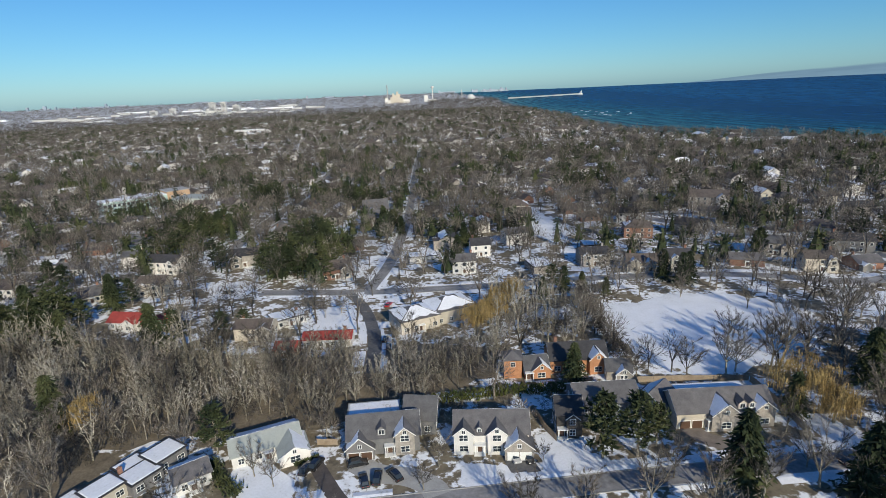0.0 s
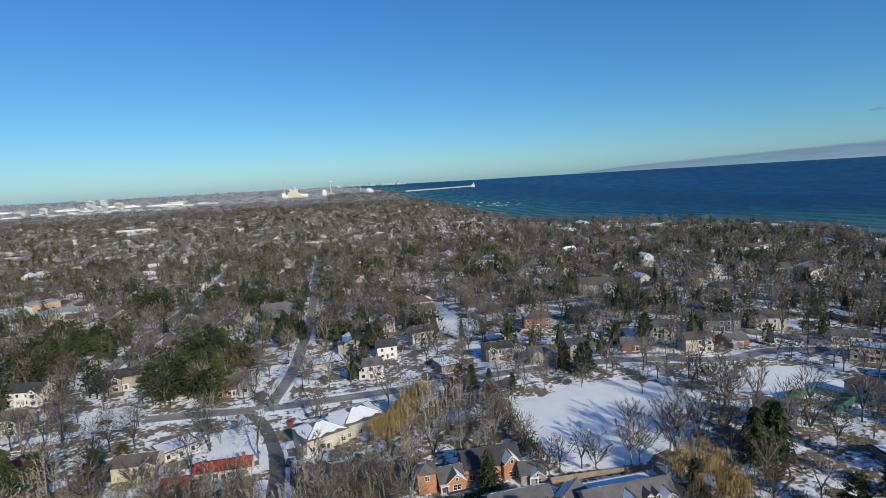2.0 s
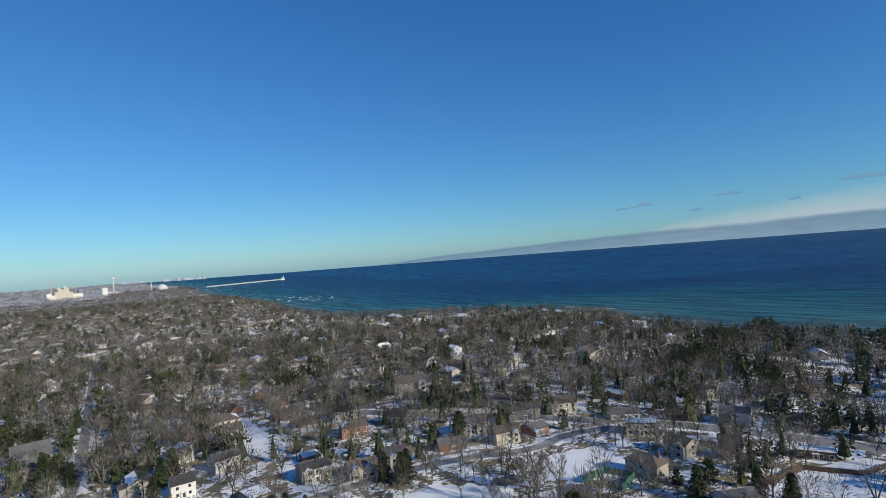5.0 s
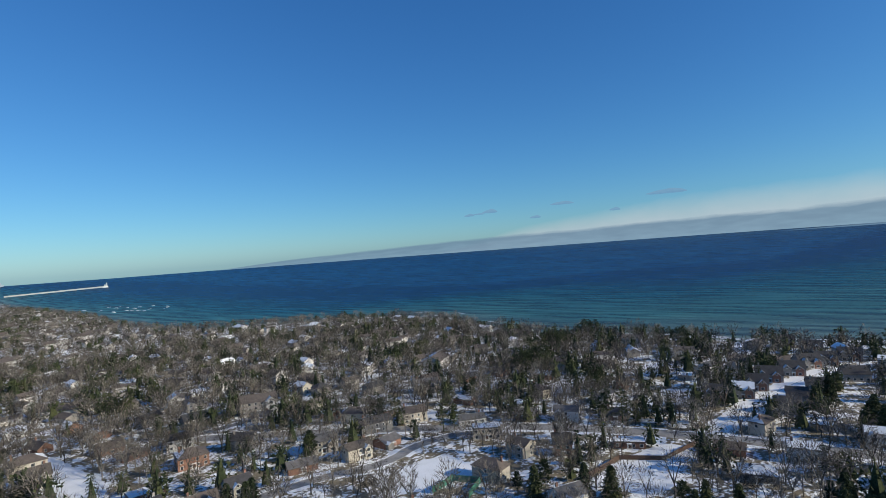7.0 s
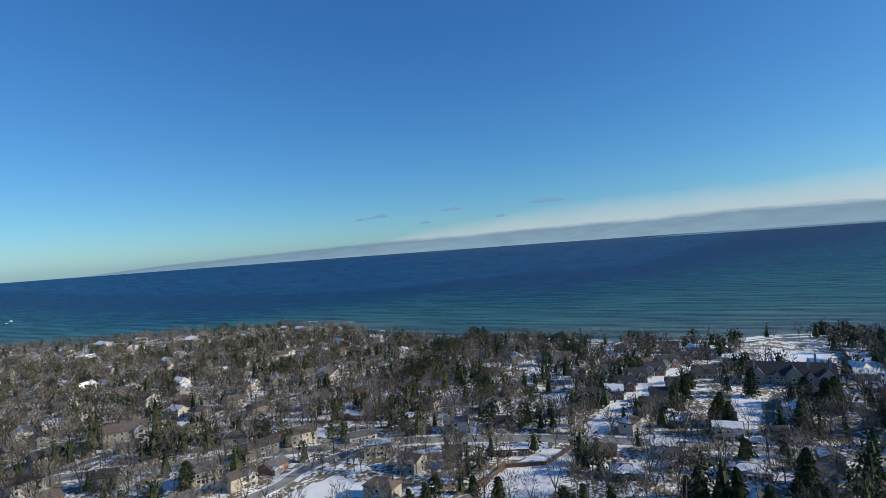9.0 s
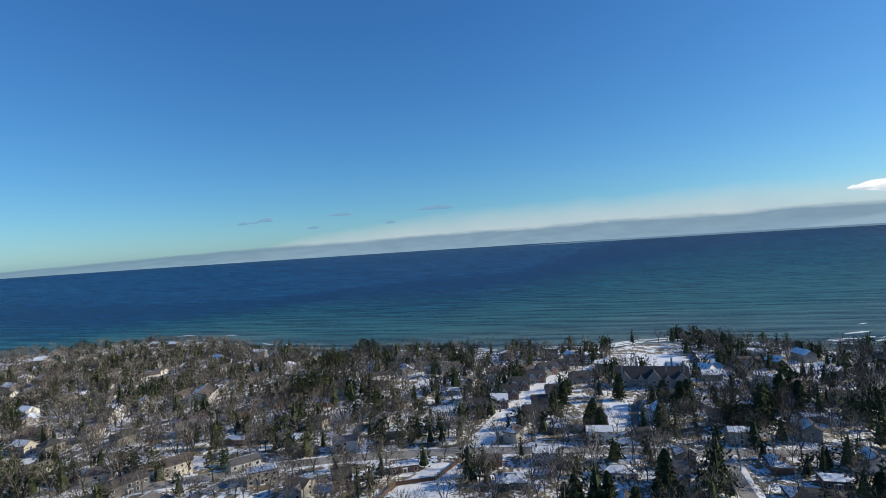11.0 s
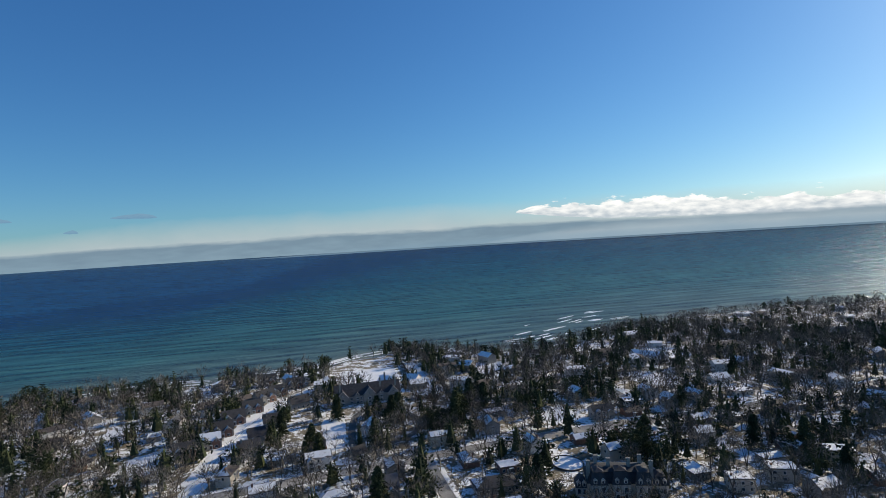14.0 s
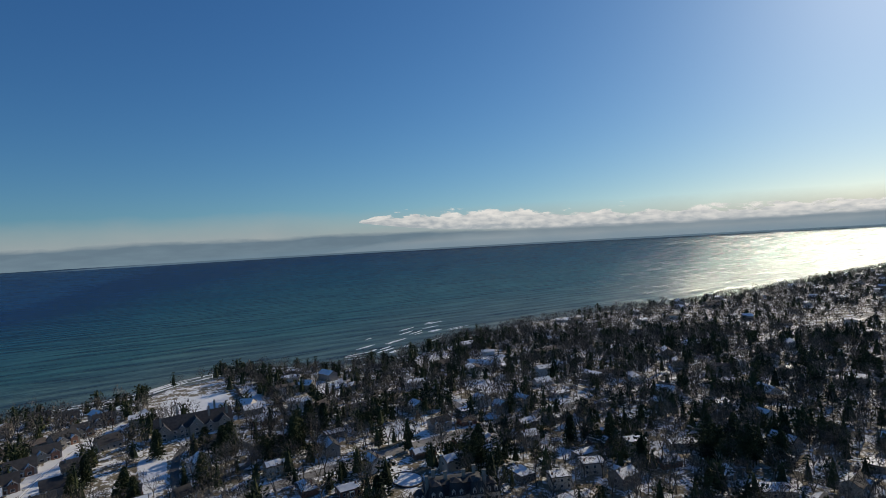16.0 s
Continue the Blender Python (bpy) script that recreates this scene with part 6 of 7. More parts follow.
FIRS += [(196, -300, 2, 1.0), (188, -292, 1, 1.0), (180, -286, 2, 0.95), (172, -300, 2, 1.0), (164, -290, 1, 1.0), (156, -304, 2, 1.0), (186, -310, 2, 1.05), (240, -250, 1, 0.95), (234, -258, 2, 1.0)]
FIRS += [(246, -236, 2, 1.0), (226, -240, 1, 0.9), (262, -176, 2, 1.0), (256, -170, 1, 1.0), (270, -184, 2, 1.0), (196, -240, 2, 0.95), (236, -200, 1, 0.9), (380, -112, 2, 1.2), (388, -120, 1, 1.1), (372, -120, 2, 1.1)]
SOLITARY = [(80, 131, 0, 0.95), (92, 131, 3, 0.95), (96, 133, 1, 1.1), (106, 132, 2, 1.1), (114, 137, 4, 1.0), (66, 133, 2, 0.7), (119, 134, 5, 0.9), (124, 140, 3, 0.9), (146, 152, 4, 1.0), (152, 158, 2, 1.0), (150, 164, 3, 0.9), (158, 150, 5, 1.0), (160, 160, 1, 1.0), (104, 150, 2, 0.75), (118, 150, 1, 0.7), (132, 160, 3, 0.7), (110, 190, 1, 0.75), (96, 196, 2, 0.7)]
SOLITARY += [(128, 175, 5, 0.7), (142, 178, 0, 0.8), (100, 207, 3, 0.8), (128, 200, 4, 0.8), (-30, 196, 2, 0.6), (-24, 200, 1, 0.6), (56, 93, 2, 0.65), (86, 92, 1, 0.7), (-31, 103, 2, 0.55), (-36, 107, 5, 0.5)]
SOLITARY += [(30, 103, 1, 0.35), (6, 104, 3, 0.6), (2, 97, 0, 0.5), (90, 104, 4, 0.6), (225, 100, 4, 1.0), (219, 108, 1, 1.0), (230, 118, 2, 0.95), (240, 122, 5, 1.0), (212, 116, 0, 1.05), (206, 104, 3, 1.0)]
SOLITARY += [(20, 84, 2, 0.8), (34, 86, 1, 0.75), (47, 85, 4, 0.85), (61, 86, 0, 0.8), (70, 84, 3, 0.9), (84, 86, 5, 0.85), (96, 84, 2, 0.9), (106, 86, 1, 0.85), (112, 100, 3, 0.8), (118, 106, 0, 0.8), (108, 112, 4, 0.7)]
SOLITARY += [(-20, 88, 2, 0.6), (-45, 100, 1, 0.5), (-82, 112, 0, 0.9), (-88, 122, 3, 0.9), (-78, 104, 5, 0.8), (-96, 114, 2, 0.9), (-55, 118, 4, 0.6), (-52, 98, 1, 0.6), (-21, 119, 2, 0.6), (124, 114, 2, 0.8)]
# added pines out of view, set there for their shadows on the street
FIRS += [(28, 66, 4, 0.9), (44, 64, 3, 1.0), (58, 67, 4, 0.95), (72, 66, 3, 1.0), (92, 66, 4, 1.0), (106, 68, 3, 0.95), (120, 76, 4, 1.0), (126, 90, 3, 0.9), (14, 66, 3, 0.9)]
WILLOWS = [(101, 114, 1.3), (104, 106, 0.9), (26, 172, 1.0), (32, 180, 0.85), (36, 190, 0.8), (-84, 132, 0.8), (44, 200, 0.8)]


def snowy_yards():
    """Open snow in the gardens beside the houses of the suburb, as stuff."""
    rnd, s = random.Random(31), Shape()
    spots = []
    for x, y, r in list(PLOTS):
        d = math.hypot(x, y)
        if d < 230 or rnd.random() < (0.65 if math.atan2(x, y) > 1.9 else 0.25):
            continue
        a, size = rnd.uniform(0, 6.28), rnd.uniform(4.0, 7.5)
        spots.append((x + math.cos(a) * (r + size * 0.6), y + math.sin(a) * (r + size * 0.6), size))
    keep = clear(np.array([(x, y) for x, y, _ in spots]), 5.0)
    for (x, y, size), ok in zip(spots, keep):
        if not ok:
            continue
        turn, long, z = rnd.uniform(0, 6.28), rnd.uniform(1.0, 1.8), rnd.uniform(0.06, 0.14)
        ring = []
        for k in range(12):
            a, g = 2 * math.pi * k / 12, rnd.uniform(0.75, 1.15)
            u, v = math.cos(a) * size * g * long, math.sin(a) * size * g
            ring.append((x + u * math.cos(turn) - v * math.sin(turn), y + u * math.sin(turn) + v * math.cos(turn), z))
        s.face(*ring)
        PLOTS.append((x, y, size * 0.9))
    tagged(new("snowy_yards", s.mesh("snowy_yards", SNOW)), "open snow in the gardens beside the houses", "snow", kind="stuff")


scattered_houses()
distant_houses()
snowy_yards()
plant_trees()

# ---- fences, hedges, cars ----


def fence(label, points, high, material, bay=2.6, name="fence", thick=0.08):
    """A run of fence: a post and a boarded panel for each bay."""
    ob = tagged(new(name), label, "fence")
    post = Shape().box(-0.09, -0.09, -0.3, 0.09, 0.09, high + 0.15).mesh("post", material)
    panels = {}
    for (ax, ay), (bx, by) in zip(points, points[1:]):
        length, a = math.hypot(bx - ax, by - ay), math.atan2(by - ay, bx - ax)
        k = max(1, round(length / bay))
        w = round(length / k, 3)
        if w not in panels:
            # boards as one folded sheet: proud and set back in turn, with an uneven top
            v, faces = [], []
            for i in range(6):
                y = thick / 2 - 0.03 * (i % 2)
                for u in (w * i / 6 + 0.01, w * (i + 1) / 6 - 0.01):
                    top = high - 0.05 * (i % 2)
                    v += [(u, -y, 0.08), (u, -y, top), (u, y, top), (u, y, 0.08)]
            for i in range(11):
                q = 4 * i
                faces += [(q + e, q + 4 + e, q + 4 + (e + 1) % 4, q + (e + 1) % 4) for e in range(4)]
            faces += [(3, 2, 1, 0), (44, 45, 46, 47)]
            me = bpy.data.meshes.new("panel")
            me.from_pydata(v, [], faces)
            me.materials.append(material)
            panels[w] = me
        for i in range(k):
            at = Matrix.Translation((ax + math.cos(a) * w * i, ay + math.sin(a) * w * i, 0)) @ Matrix.Rotation(a, 4, "Z")
            part("post", post, None, ob, at=at)
            part("panel", panels[w], None, ob, at=at)
    return ob


def hedge(label, points, high, wide, material=None, seed=1):
    """A clipped row of dense evergreen shoots."""
    t = Twigs(seed)
    r = t.r
    for (ax, ay), (bx, by) in zip(points, points[1:]):
        length = math.hypot(bx - ax, by - ay)
        for _ in range(int(length * 42)):
            f, o = r.random(), r.gauss(0, wide * 0.33)
            nx, ny = -(by - ay) / length, (bx - ax) / length
            x, y = ax + (bx - ax) * f + nx * o, ay + (by - ay) * f + ny * o
            z = r.uniform(0.0, high - 0.6)
            t.blade((x, y, z), (x + nx * r.gauss(0, 0.4) + r.gauss(0, 0.2), y + ny * r.gauss(0, 0.4) + r.gauss(0, 0.2), z + r.uniform(0.6, 1.1)), r.uniform(0.3, 0.6))
    v, f = t.arrays()
    return tagged(new("hedge", triangles("hedge", v, f, material or CEDAR)), label, "hedge")


CAR_PARTS = {}


def car_meshes(suv):
    if suv not in CAR_PARTS:
        L, W, H = (4.8, 1.9, 1.05) if suv else (4.6, 1.82, 0.9)
        roof = 1.75 if suv else 1.45
        def hull(profile, half, inset):
            s, n = Shape(), len(profile)
            left = [(x, -half + inset * (z > 0.7), z) for x, z in profile]
            right = [(x, half - inset * (z > 0.7), z) for x, z in profile]
            s.face(*left[::-1]).face(*right)
            for i in range(n):
                j = (i + 1) % n
                s.face(left[i], left[j], right[j], right[i])
            return s
        body = hull([(-L / 2, 0.3), (L / 2 - 0.1, 0.3), (L / 2, 0.55), (L / 2 - 0.12, 0.85), (L * 0.22, H), (-L / 2 + 0.05, H), (-L / 2 - 0.05, 0.65)], W / 2, 0.07)
        cabin = hull([(L * 0.24, H), (L * 0.1, roof - 0.04), (-L * 0.34, roof - 0.04), (-L * 0.47 if suv else -L * 0.42, H)], W / 2 - 0.1, 0.12)
        top = Shape().box(-L * 0.33, -W / 2 + 0.27, roof - 0.04, L * 0.09, W / 2 - 0.27, roof + 0.02, taper=0.05)
        tyre = Shape().tube((0, -0.11, 0), (0, 0.11, 0), 0.34, 0.34, 14)
        rim = Shape().tube((0, -0.13, 0), (0, 0.13, 0), 0.2, 0.2, 10)
        lamp = Shape().box(-0.04, -0.2, -0.08, 0.04, 0.2, 0.08)
        CAR_PARTS[suv] = (L, W, body, cabin, top, tyre.mesh("tyre", RUBBER), rim.mesh("rim", SILVER_PAINT), lamp)
    return CAR_PARTS[suv]


def car(label, x, y, rot, paint, suv=False):
    L, W, body, cabin, top, tyre, rim, lamp = car_meshes(suv)
    ob = tagged(new("car"), label, "car")
    ob.matrix_basis = pose(x, y, 0.07, 0, 0, rot)
    part("body", body, paint, ob)
    part("cabin_glass", cabin, GLASS, ob, "dark glazed cabin")
    part("roof", top, paint, ob)
    for sx in (-1, 1):
        for sy in (-1, 1):
            wheel = part("wheel", tyre, None, ob, at=Matrix.Translation((sx * L * 0.31, sy * (W / 2 - 0.12), 0.34)))
            part("rim", rim, None, wheel, "bright metal rim")
        part("headlight" if sx > 0 else "tail_light", lamp, TRIM if sx > 0 else RED_PAINT, ob, at=Matrix.Translation((sx * (L / 2 - 0.02), 0.6, 0.72)))
        part("headlight" if sx > 0 else "tail_light", lamp, TRIM if sx > 0 else RED_PAINT, ob, at=Matrix.Translation((sx * (L / 2 - 0.02), -0.6, 0.72)))
    return ob


car("silver sedan parked before white garage doors", 23.6, 104.2, -82, SILVER_PAINT)
car("black sedan parked before white garage doors", 26.6, 103.6, -80, BLACK_PAINT)
car("black sports utility car on a pale forecourt", -12.6, 107.4, 10, BLACK_PAINT, True)
car("black car parked on a pale forecourt", -10.9, 101.2, 100, BLACK_PAINT)
car("large black van on a pale forecourt", -8.0, 101.8, 84, BLACK_PAINT, True)
car("dark car on a pale forecourt", -4.2, 102.2, 120, BLACK_PAINT, True)
car("black car beside the bungalow drive", -24.4, 107.3, 70, BLACK_PAINT, True)
car("black pickup-sized car beside the bungalow drive", -22.3, 108.6, 65, BLACK_PAINT, True)
car("dark car parked at the kerb under pines", 96, 91.5, 2, BLACK_PAINT, True)
car("dark car parked at the kerb", 103, 91, 2, BLACK_PAINT)
car("dark car parked by the cream house drive", -5.5, 166, 90, BLACK_PAINT)
car("dark car in front of the snowy hip-roofed house", -6.5, 172, 80, BLACK_PAINT, True)
car("red car in front of the snowy hip-roofed house", -5.5, 204, 70, RED_PAINT)
car("dark car in front of the snowy hip-roofed house", -3.2, 198, 70, BLACK_PAINT)
car("dark car on the straight street", 3.8, 322, 84, BLACK_PAINT)
car("dark car on the straight street", -6.8, 276, 84, BLACK_PAINT, True)
car("dark car in a snowy turning circle", -76, 232, 10, BLACK_PAINT)

hedge("tall clipped cedar hedge behind the row of houses", [(6, 129.5), (26, 131.5), (44, 130)], 3.4, 1.6, CEDAR, 5)
hedge("low clipped green hedge beside a snowy lawn", [(-48, 113.5), (-44, 107), (-38, 101)], 1.6, 3.2, NEEDLE, 6)
hedge("tall dark hedge along the manor wall", [(345, -74), (352, -100), (430, -106)], 4.5, 2.4, NEEDLE, 7)
hedge("tall dark hedge along the manor garden", [(440, -108), (500, -112), (556, -114)], 9.0, 4.0, TWIG, 8)
hedge("low evergreen bushes round the bungalow wing", [(-27.5, 109.5), (-22, 111.5)], 1.0, 0.9, NEEDLE, 9)
hedge("row of brown-green shrubs at the field edge", [(67, 142), (68, 160), (71, 182), (73, 204)], 6.0, 4.0, TWIG, 10)
fence("long weathered fence between gardens and the snow field", [(60, 132.5), (78, 130.5), (96.5, 127.5)], 1.9, WOOD)
fence("tall dark wooden fence beside the cream stone house", [(96.5, 127), (96, 114), (94.6, 102.5)], 2.2, WOOD)
fence("wooden fence between two houses", [(33, 121), (33.5, 114), (35, 109)], 1.9, WOOD)
fence("brown wooden gate fence between two houses", [(-23, 116.5), (-18, 115.8)], 1.8, WOOD)
fence("dark garden fence round a snowy yard", [(214, 101), (243, 96), (252, 78), (277, 71)], 2.2, BROWN_DOOR)
fence("tall dark wall beside the manor lawn", [(484, -88), (520, -89), (556, -90)], 3.2, BROWN_DOOR)
fence("green mesh fence of a tennis court", [(172, 150), (186, 150), (190, 138), (176, 134)], 3.0, painted("court_green", (0.05, 0.2, 0.14), 0.5), 3.5)

# ---- the far shore: works, towers, pier, sky ----


def polar(azimuth, r):
    a = radians(azimuth)
    x, y = r * math.sin(a), r * math.cos(a)
    return x, y, float(far_rise(x, y))


def works():
    x, y, z = polar(0.8, 3350)
    ob = tagged(new("power_works"), "pale industrial works with tall blocks and a chimney", "factory")
    ob.matrix_basis = pose(x, y, z, 0, 0, 0)
    part("boiler_house", Shape().box(-36, -20, -3, -25, 20, 34).box(-25, -20, -3, -12, 20, 56).box(-12, -16, -3, 0, 20, 47).box(0, -20, -3, 12, 20, 65).box(12, -18, -3, 23, 20, 51).box(23, -20, -3, 40, 20, 29), CREAM, ob)
    part("hall", Shape().box(-70, -15, -3, -30, 15, 18).box(38, -15, -3, 80, 15, 20).box(-70, -10, 18, -50, 10, 30), WHITE, ob)
    part("chimney_stack", Shape().tube((-52, 0, 0), (-52, 0, 105), 3.6, 2.6, 10), CONCRETE, ob)
    part("side_block", Shape().box(165, -12, -3, 190, 12, 38, taper=1).box(190, -12, -3, 240, 12, 14), WHITE, ob)
    x, y, z = polar(4.5, 3350)
    ob = tagged(new("water_tower"), "white water tower on a slim column", "tower")
    ob.matrix_basis = pose(x, y, z)
    part("column", Shape().tube((0, 0, -2), (0, 0, 76), 4, 3, 10), LEADED, ob)
    part("tank", Shape().tube((0, 0, 72), (0, 0, 80), 4, 10, 12).tube((0, 0, 80), (0, 0, 86), 10, 8, 12).tube((0, 0, 86), (0, 0, 90), 8, 1.5, 12), WHITE, ob)
    x, y, z = polar(7.5, 3350)
    ob = tagged(new("chimney_stack"), "slim pale chimney stack", "chimney")
    ob.matrix_basis = pose(x, y, z)
    part("shaft", Shape().tube((0, 0, -2), (0, 0, 62), 3.2, 2.2, 10), LEADED, ob)
    x, y, z = polar(8.4, 3400)
    ob = tagged(new("storage_dome"), "large white storage dome by the water", "dome")
    ob.matrix_basis = pose(x, y, z)
    d = Shape()
    for k in range(5):
        a0, a1 = radians(90 * k / 5), radians(90 * (k + 1) / 5)
        d.tube((0, 0, 34 * math.sin(a0) - 1), (0, 0, 34 * math.sin(a1) - 1), 30 * math.cos(a0), max(0.1, 30 * math.cos(a1)), 20, cap=k == 4)
    part("shell", d, WHITE, ob)
    for k, (az, h, w) in enumerate(((-16.95, 52, 34), (-15.95, 50, 26), (-14.8, 34, 40), (-20.4, 30, 30), (-22, 22, 40))):
        x, y, z = polar(az, 3250)
        ob = tagged(new("apartment_tower"), "pale slab apartment tower on the horizon", "apartment block", "towers on the horizon")
        ob.matrix_basis = pose(x, y, z, 0, 0, az)
        part("wall", Shape().box(-w / 2, -8, -2, w / 2, 8, h).box(-4, -4, h, 4, 4, h + 4), WHITE if k % 2 else LEADED, ob)
        for i in range(int(h / 6)):
            part("window_band", Shape().box(-w / 2 + 1.5, -8.3, 2.5 + i * 6, w / 2 - 1.5, -8, 4.7 + i * 6), GLASS, ob)
    rnd = random.Random(3)
    halls = Shape()
    for k in range(40):
        x, y, z = polar(rnd.uniform(-36, -6), rnd.uniform(2950, 3600))
        w, h = rnd.uniform(12, 45), rnd.uniform(6, 10)
        halls.box(x - w, y - 20, z - 3, x + w, y + 20, z + h)
    tagged(new("industrial_halls", halls.mesh("industrial_halls", LEADED)), "long pale industrial halls on the plain", "factory", kind="stuff")
    town = Shape()
    for k in range(75):
        az = rnd.choice((rnd.uniform(-38, -24), rnd.uniform(8.5, 12.5), rnd.uniform(-24, 8)))
        tall = rnd.random() < (0.6 if az > 8 or az < -24 else 0.1)
        x, y, z = polar(az, 4780)
        h, w = (rnd.uniform(8, 28), rnd.uniform(5, 12)) if tall else (rnd.uniform(6, 14), rnd.uniform(10, 40))
        town.box(x - w, y - 8, z - 5, x + w, y + 8, z + h)
    tagged(new("distant_city", town.mesh("distant_city", SKYLINE)), "faint city skyline on the horizon", "city", kind="stuff")
    # open snowy fields on the plain
    plain = Shape()
    for k in range(12):
        x, y, z = polar(rnd.uniform(-38, -6), rnd.uniform(2800, 3700))
        w, d = rnd.uniform(30, 100), rnd.uniform(12, 30)
        z += 7
        plain.box(x - w, y - d, z - 12, x + w, y + d, z)
    tagged(new("snowy_fields", plain.mesh("snowy_fields", SNOW)), "open snowy fields on the far plain", "field", kind="stuff")
    x, y, _ = polar(-13.9, 1390)
    ob = tagged(new("school"), "long white flat-roofed school in the woods", "school")
    ob.matrix_basis = pose(x, y, 0, 0, 0, 8)
    part("wall", Shape().box(-34, -9, -1, 34, 9, 12), WHITE, ob)
    part("roof", Shape().box(-34.5, -9.5, 12, 34.5, 9.5, 12.6), SNOW, ob)
    for i in range(16):
        part("window", Shape().box(-32 + i * 4.1, -9.15, 4, -29.5 + i * 4.1, -9, 9), GLASS, ob)
    x, y, z = polar(19.4, 3480)
    ob = tagged(new("pier"), "long pale pier with a light tower at its end", "pier")
    x2, y2, z2 = polar(12.2, 3270)
    ob.matrix_basis = pose(x, y, z)
    a = Vector((x2 - x, y2 - y, z2 - z))
    n = Vector((-a.y, a.x, 0)).normalized() * 3
    deck = Shape()
    up = Vector((0, 0, 1.6))
    deck.slab([tuple(n + up), tuple(a + n + up), tuple(a - n + up), tuple(-n + up)], 7)
    part("deck", deck, CONCRETE, ob)
    part("light_tower", Shape().box(-16, -6, 0, 8, 6, 9).tube((3, 0, 9), (3, 0, 27), 3, 2.2, 8).box(-9, -4, 9, -4, 4, 17), WHITE, ob)


def breakers():
    """Foaming crests near the shore."""
    rnd = random.Random(8)
    for k in range(104):
        y = rnd.uniform(-420, 160) if k < 52 else rnd.uniform(380, 720)
        out = rnd.uniform(4, 14) if k % 2 else rnd.uniform(15, 75)
        if k % 2 == 0 and not (-400 < y < -170) and k < 52:
            out = rnd.uniform(6, 22)
        length, wide = rnd.uniform(8, 34), rnd.uniform(0.8, 2.2)
        s = Shape()
        n = 10
        if k < 24:
            y, out, length, wide = rnd.uniform(-470, -235), rnd.uniform(45, 155), rnd.uniform(12, 46), rnd.uniform(0.8, 3.2)
        if k >= 70:
            y, out, length, wide = rnd.uniform(-170, 210), rnd.uniform(4, 30), rnd.uniform(18, 60), rnd.uniform(0.7, 1.8)
        tilt = float(shore(y + 25) - shore(y - 25)) / 50 + rnd.uniform(-0.1, 0.1)
        rows = []
        for i in range(n + 1):
            f = i / n
            yy = y + (f - 0.5) * length
            xx = float(shore(y)) + out + tilt * (f - 0.5) * length + rnd.uniform(-0.5, 0.5)
            w = wide * (0.15 + math.sin(math.pi * f)) * rnd.uniform(0.6, 1.2)
            rows.append(((xx - w * 1.4, yy, LAKE_Z + 0.06), (xx, yy, LAKE_Z + 0.55 * math.sin(math.pi * f) + 0.08), (xx + w, yy, LAKE_Z + 0.06)))
        for a, b in zip(rows, rows[1:]):
            s.face(a[0], a[1], b[1], b[0]).face(a[1], a[2], b[2], b[1])
        tagged(new("breaking_wave", s.mesh("breaking_wave", FOAM, smooth=True)), "white foaming crest of a small breaking wave", "wave", "breakers along the shore")
    # broken ice or rocks awash off the far point
    s = Shape()
    for k in range(24):
        x, y = rnd.uniform(560, 720), rnd.uniform(1500, 1900)
        s.box(x, y, LAKE_Z, x + rnd.uniform(3, 12), y + rnd.uniform(2, 6), LAKE_Z + 0.5, taper=0.3)
    tagged(new("drift_ice", s.mesh("drift_ice", FOAM)), "pale drift ice off the wooded point", "ice", kind="stuff")


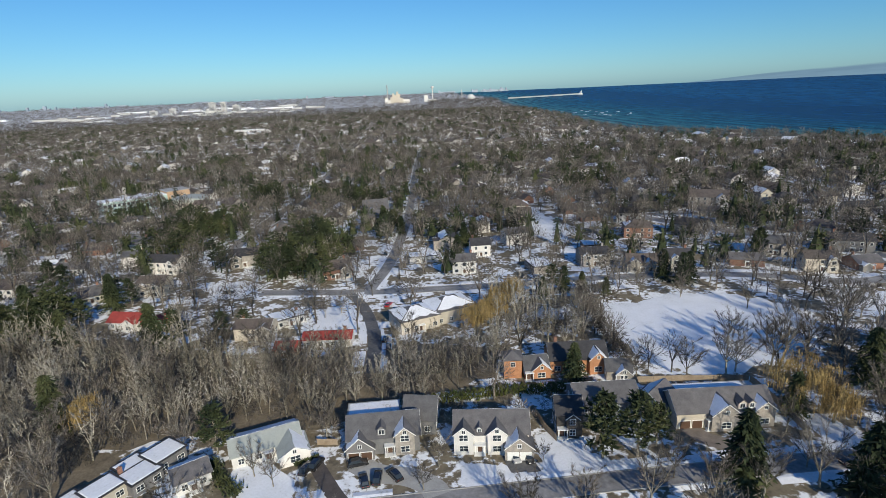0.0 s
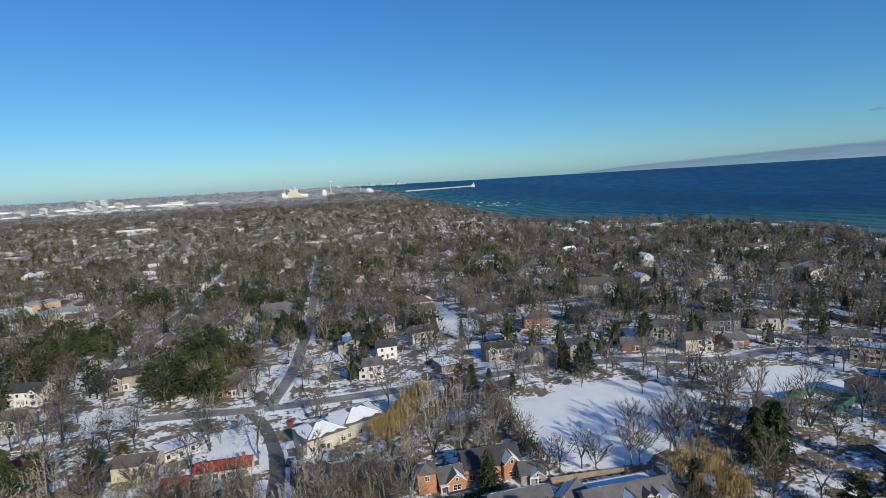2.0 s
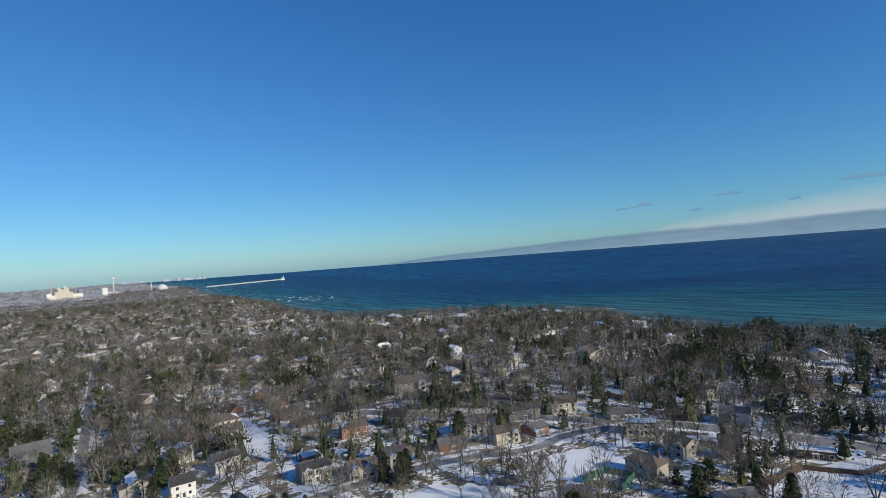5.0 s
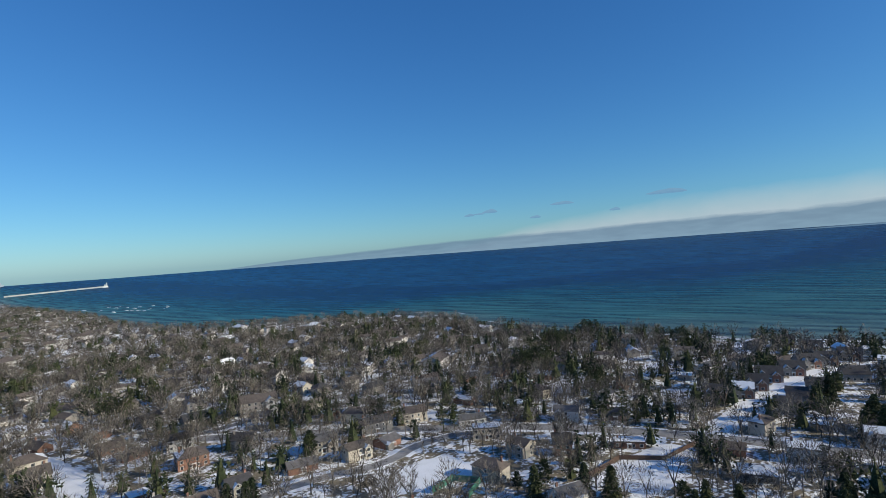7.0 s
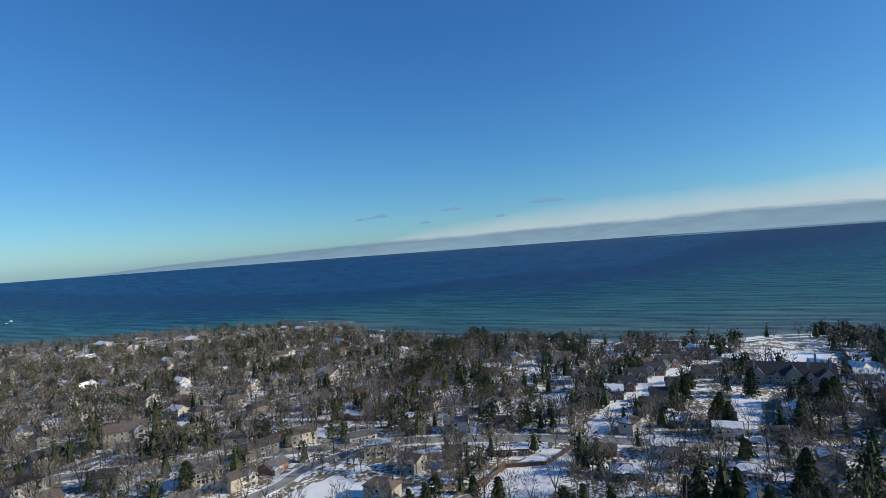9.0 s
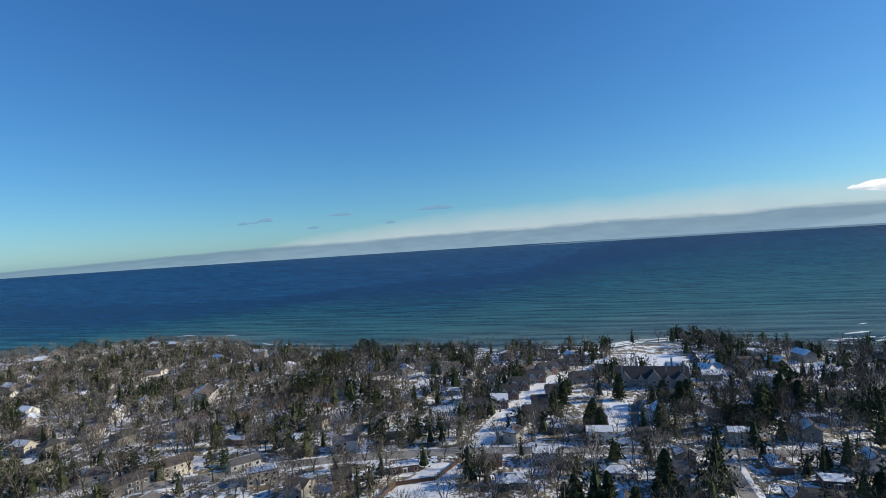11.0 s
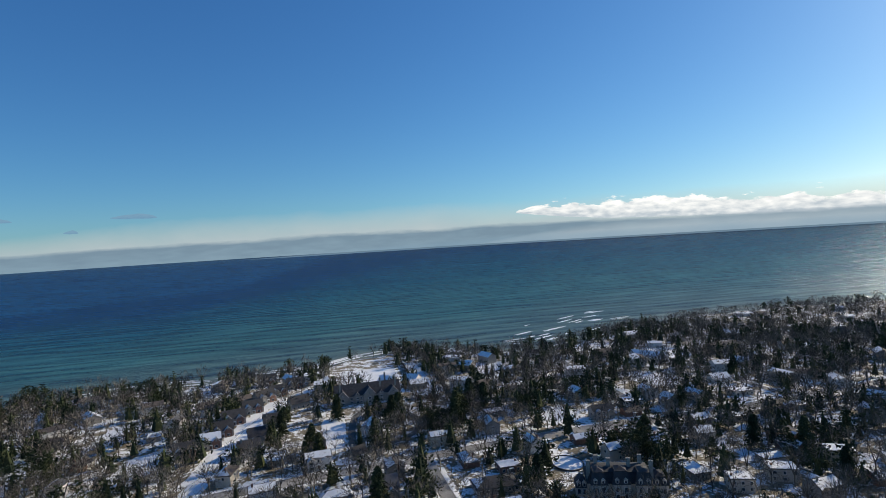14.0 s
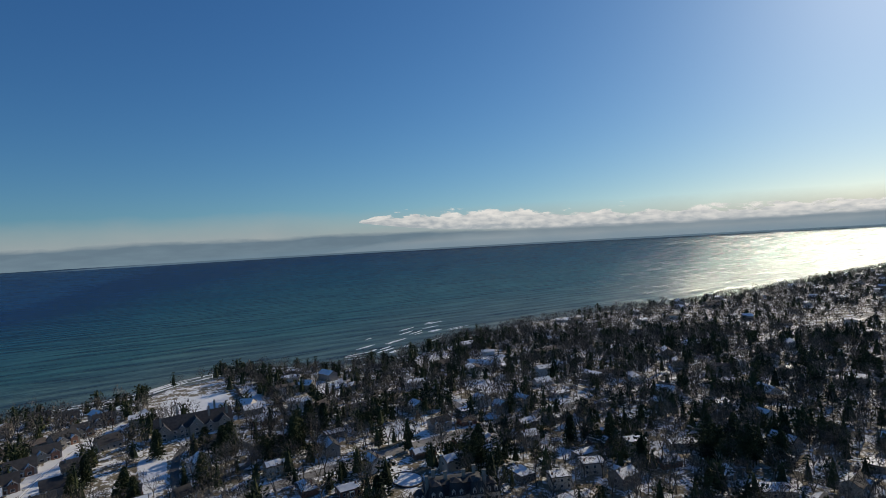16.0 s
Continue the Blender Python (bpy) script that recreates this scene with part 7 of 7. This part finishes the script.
def cloud_material(name, low, high, edge, seed, puffy, grain, soft=(0.5, 0.62), most=1.0, lumpy=1.0, lens=False):
    """Cloud or haze on a backdrop, its light painted as glow: it thins out towards the top of its sheet, or, as a lens,
    towards top and foot; lumpy: how far its edge is torn.
    """
    m, n, l, p = shader(name)
    n.remove(p)
    uv = n.new("ShaderNodeUVMap")
    sep = n.new("ShaderNodeSeparateXYZ")
    l.new(uv.outputs["UV"], sep.inputs["Vector"])
    mp = n.new("ShaderNodeMapping")
    mp.inputs["Scale"].default_value = (grain, puffy, 1)
    mp.inputs["Location"].default_value = (seed, 0, 0)
    tex = n.new("ShaderNodeTexNoise")
    tex.inputs["Scale"].default_value, tex.inputs["Detail"].default_value, tex.inputs["Roughness"].default_value = 1.0, 7.0, 0.6
    l.new(uv.outputs["UV"], mp.inputs["Vector"])
    l.new(mp.outputs["Vector"], tex.inputs["Vector"])

    def times_plus(source, by, plus):
        a = n.new("ShaderNodeMath")
        a.operation = "MULTIPLY_ADD"
        l.new(source, a.inputs[0])
        for socket, v in ((a.inputs[1], by), (a.inputs[2], plus)):
            if isinstance(v, float):
                socket.default_value = v
            else:
                l.new(v, socket)
        return a.outputs["Value"]

    level = sep.outputs["Y"]
    if lens:
        level = times_plus(level, 2.0, -1.0)
        level = times_plus(level, level, 0.0)
    both = times_plus(tex.outputs["Fac"], lumpy, times_plus(level, -1.0, edge))
    fac = ramp(n, l, both, [(soft[0], (0, 0, 0)), (soft[1], (most, most, most))])
    shade = n.new("ShaderNodeTexNoise")
    shade.inputs["Scale"].default_value, shade.inputs["Detail"].default_value = 2.2, 5.0
    l.new(mp.outputs["Vector"], shade.inputs["Vector"])
    col = ramp(n, l, times_plus(sep.outputs["Y"], 0.6, shade.outputs["Fac"]), [(0.45, low), (0.95, high)])
    em, tr, mx = n.new("ShaderNodeEmission"), n.new("ShaderNodeBsdfTransparent"), n.new("ShaderNodeMixShader")
    l.new(col.outputs["Color"], em.inputs["Color"])
    l.new(fac.outputs["Color"], mx.inputs["Fac"])
    l.new(tr.outputs["BSDF"], mx.inputs[1])
    l.new(em.outputs["Emission"], mx.inputs[2])
    l.new(mx.outputs["Shader"], n["Material Output"].inputs["Surface"])
    return m


def cloud_sheet(name, label, azimuths, base, tops, material, r=4850):
    """A curved backdrop of cloud over the lake; u along it in tens of degrees, v from its foot to its top."""
    lo, hi = azimuths[0], azimuths[-1]
    cols = max(10, int((hi - lo) / 1.0))
    me, v, f, uv = bpy.data.meshes.new(name), [], [], []
    for i in range(cols + 1):
        az = lo + (hi - lo) * i / cols
        t = float(np.interp(az, azimuths, tops))
        b = float(np.interp(az, azimuths, base))
        a = radians(az)
        for k in range(5):
            e = b + (t - b) * k / 4
            v.append((r * math.sin(a), r * math.cos(a), 110 + r * math.tan(radians(e))))
            uv.append((az / 10, k / 4))
    for i in range(cols):
        for k in range(4):
            q = i * 5 + k
            f.append((q, q + 1, q + 6, q + 5))
    me.from_pydata(v, [], f)
    layer = me.uv_layers.new(name="UVMap")
    for loop in me.loops:
        layer.data[loop.index].uv = uv[loop.vertex_index]
    me.materials.append(material)
    return tagged(new(name, me), label, "cloud", kind="structure")


works()
breakers()
cloud_sheet("backdrop_haze", "pale haze above the cloud bank", [50, 62, 74, 90, 120, 165, 185], [-0.6] * 7, [-0.5, 2.4, 4.1, 4.6, 4.6, 3.6, 3.4], cloud_material("cloud_haze", (0.36, 0.47, 0.55), (0.44, 0.52, 0.58), 0.95, 3.0, 0.8, 0.9, (0.2, 0.7), 0.85, 0.4), 4880)
cloud_sheet("backdrop_cumulus", "broken white cumulus clouds over the far water", [112, 114, 117, 121, 135, 150, 160, 185], [2.9, 2.6, 2.2, 1.8, 1.2, 0.8, 0.5, 0.3], [3.2, 4.3, 4.8, 4.8, 4.2, 3.4, 2.9, 2.4], cloud_material("cloud_cumulus", (0.46, 0.55, 0.64), (1.0, 1.04, 1.06), 0.3, 11.0, 2.6, 3.4, (0.5, 0.6), 1.0, 1.6), 4865)
cloud_sheet("backdrop_cloud_bank", "grey cloud bank lying on the horizon", [28, 36, 53, 70, 91, 110, 135, 165, 185], [-0.6] * 9, [-0.58, 0.15, 1.05, 1.55, 2.0, 2.1, 1.6, 1.3, 1.2], cloud_material("cloud_bank", (0.19, 0.31, 0.42), (0.14, 0.235, 0.335), 1.18, 5.0, 2.0, 1.6, (0.42, 0.58), 0.88, 0.35), 4850)
cloud_sheet("backdrop_sun_haze", "bright haze below the clouds towards the sun", [104, 118, 130, 150, 185], [-0.6] * 5, [-0.55, 1.4, 1.9, 1.8, 1.6], cloud_material("cloud_sun_haze", (0.36, 0.48, 0.58), (0.46, 0.56, 0.64), 1.0, 8.0, 0.8, 1.0, (0.2, 0.9), 0.85, 0.3), 4845)
# glowing see-through sheet before the water's far edge paints the haze there
cloud_sheet("backdrop_sea_haze", "thin haze over the far edge of the lake", [80, 98, 112, 185], [-0.62, -0.75, -0.9, -0.9], [-0.5, 0.3, 0.7, 0.8], cloud_material("sea_haze_glow", (0.16, 0.28, 0.4), (0.19, 0.31, 0.43), 0.85, 2.0, 0.2, 1.0, (0.2, 1.1), 0.6, 0.3, True), 4500)
SCUD = cloud_material("cloud_scud", (0.13, 0.27, 0.44), (0.17, 0.32, 0.48), 0.75, 2.0, 1.5, 9.0, (0.45, 0.85), 0.85, 1.0, True)
for az, el, wide, tall in ((74.4, 4.15, 1.9, 0.5), (64.3, 3.95, 1.2, 0.36), (56.8, 3.65, 0.8, 0.42), (54.6, 3.4, 0.55, 0.3), (55.6, 3.5, 0.7, 0.16), (69.5, 2.9, 0.55, 0.32), (61.5, 2.75, 0.6, 0.3)):
    at = [az + wide * f for f in (-1, -0.8, -0.5, -0.1, 0.3, 0.6, 0.85, 1)]
    cloud_sheet("backdrop_scud", "small grey scud cloud above the horizon", at, [el - tall * f for f in (0.05, 0.25, 0.3, 0.38, 0.3, 0.3, 0.2, 0.05)], [el + tall * f for f in (0.06, 0.3, 0.62, 0.75, 1.0, 0.7, 0.45, 0.08)], SCUD, 4840)
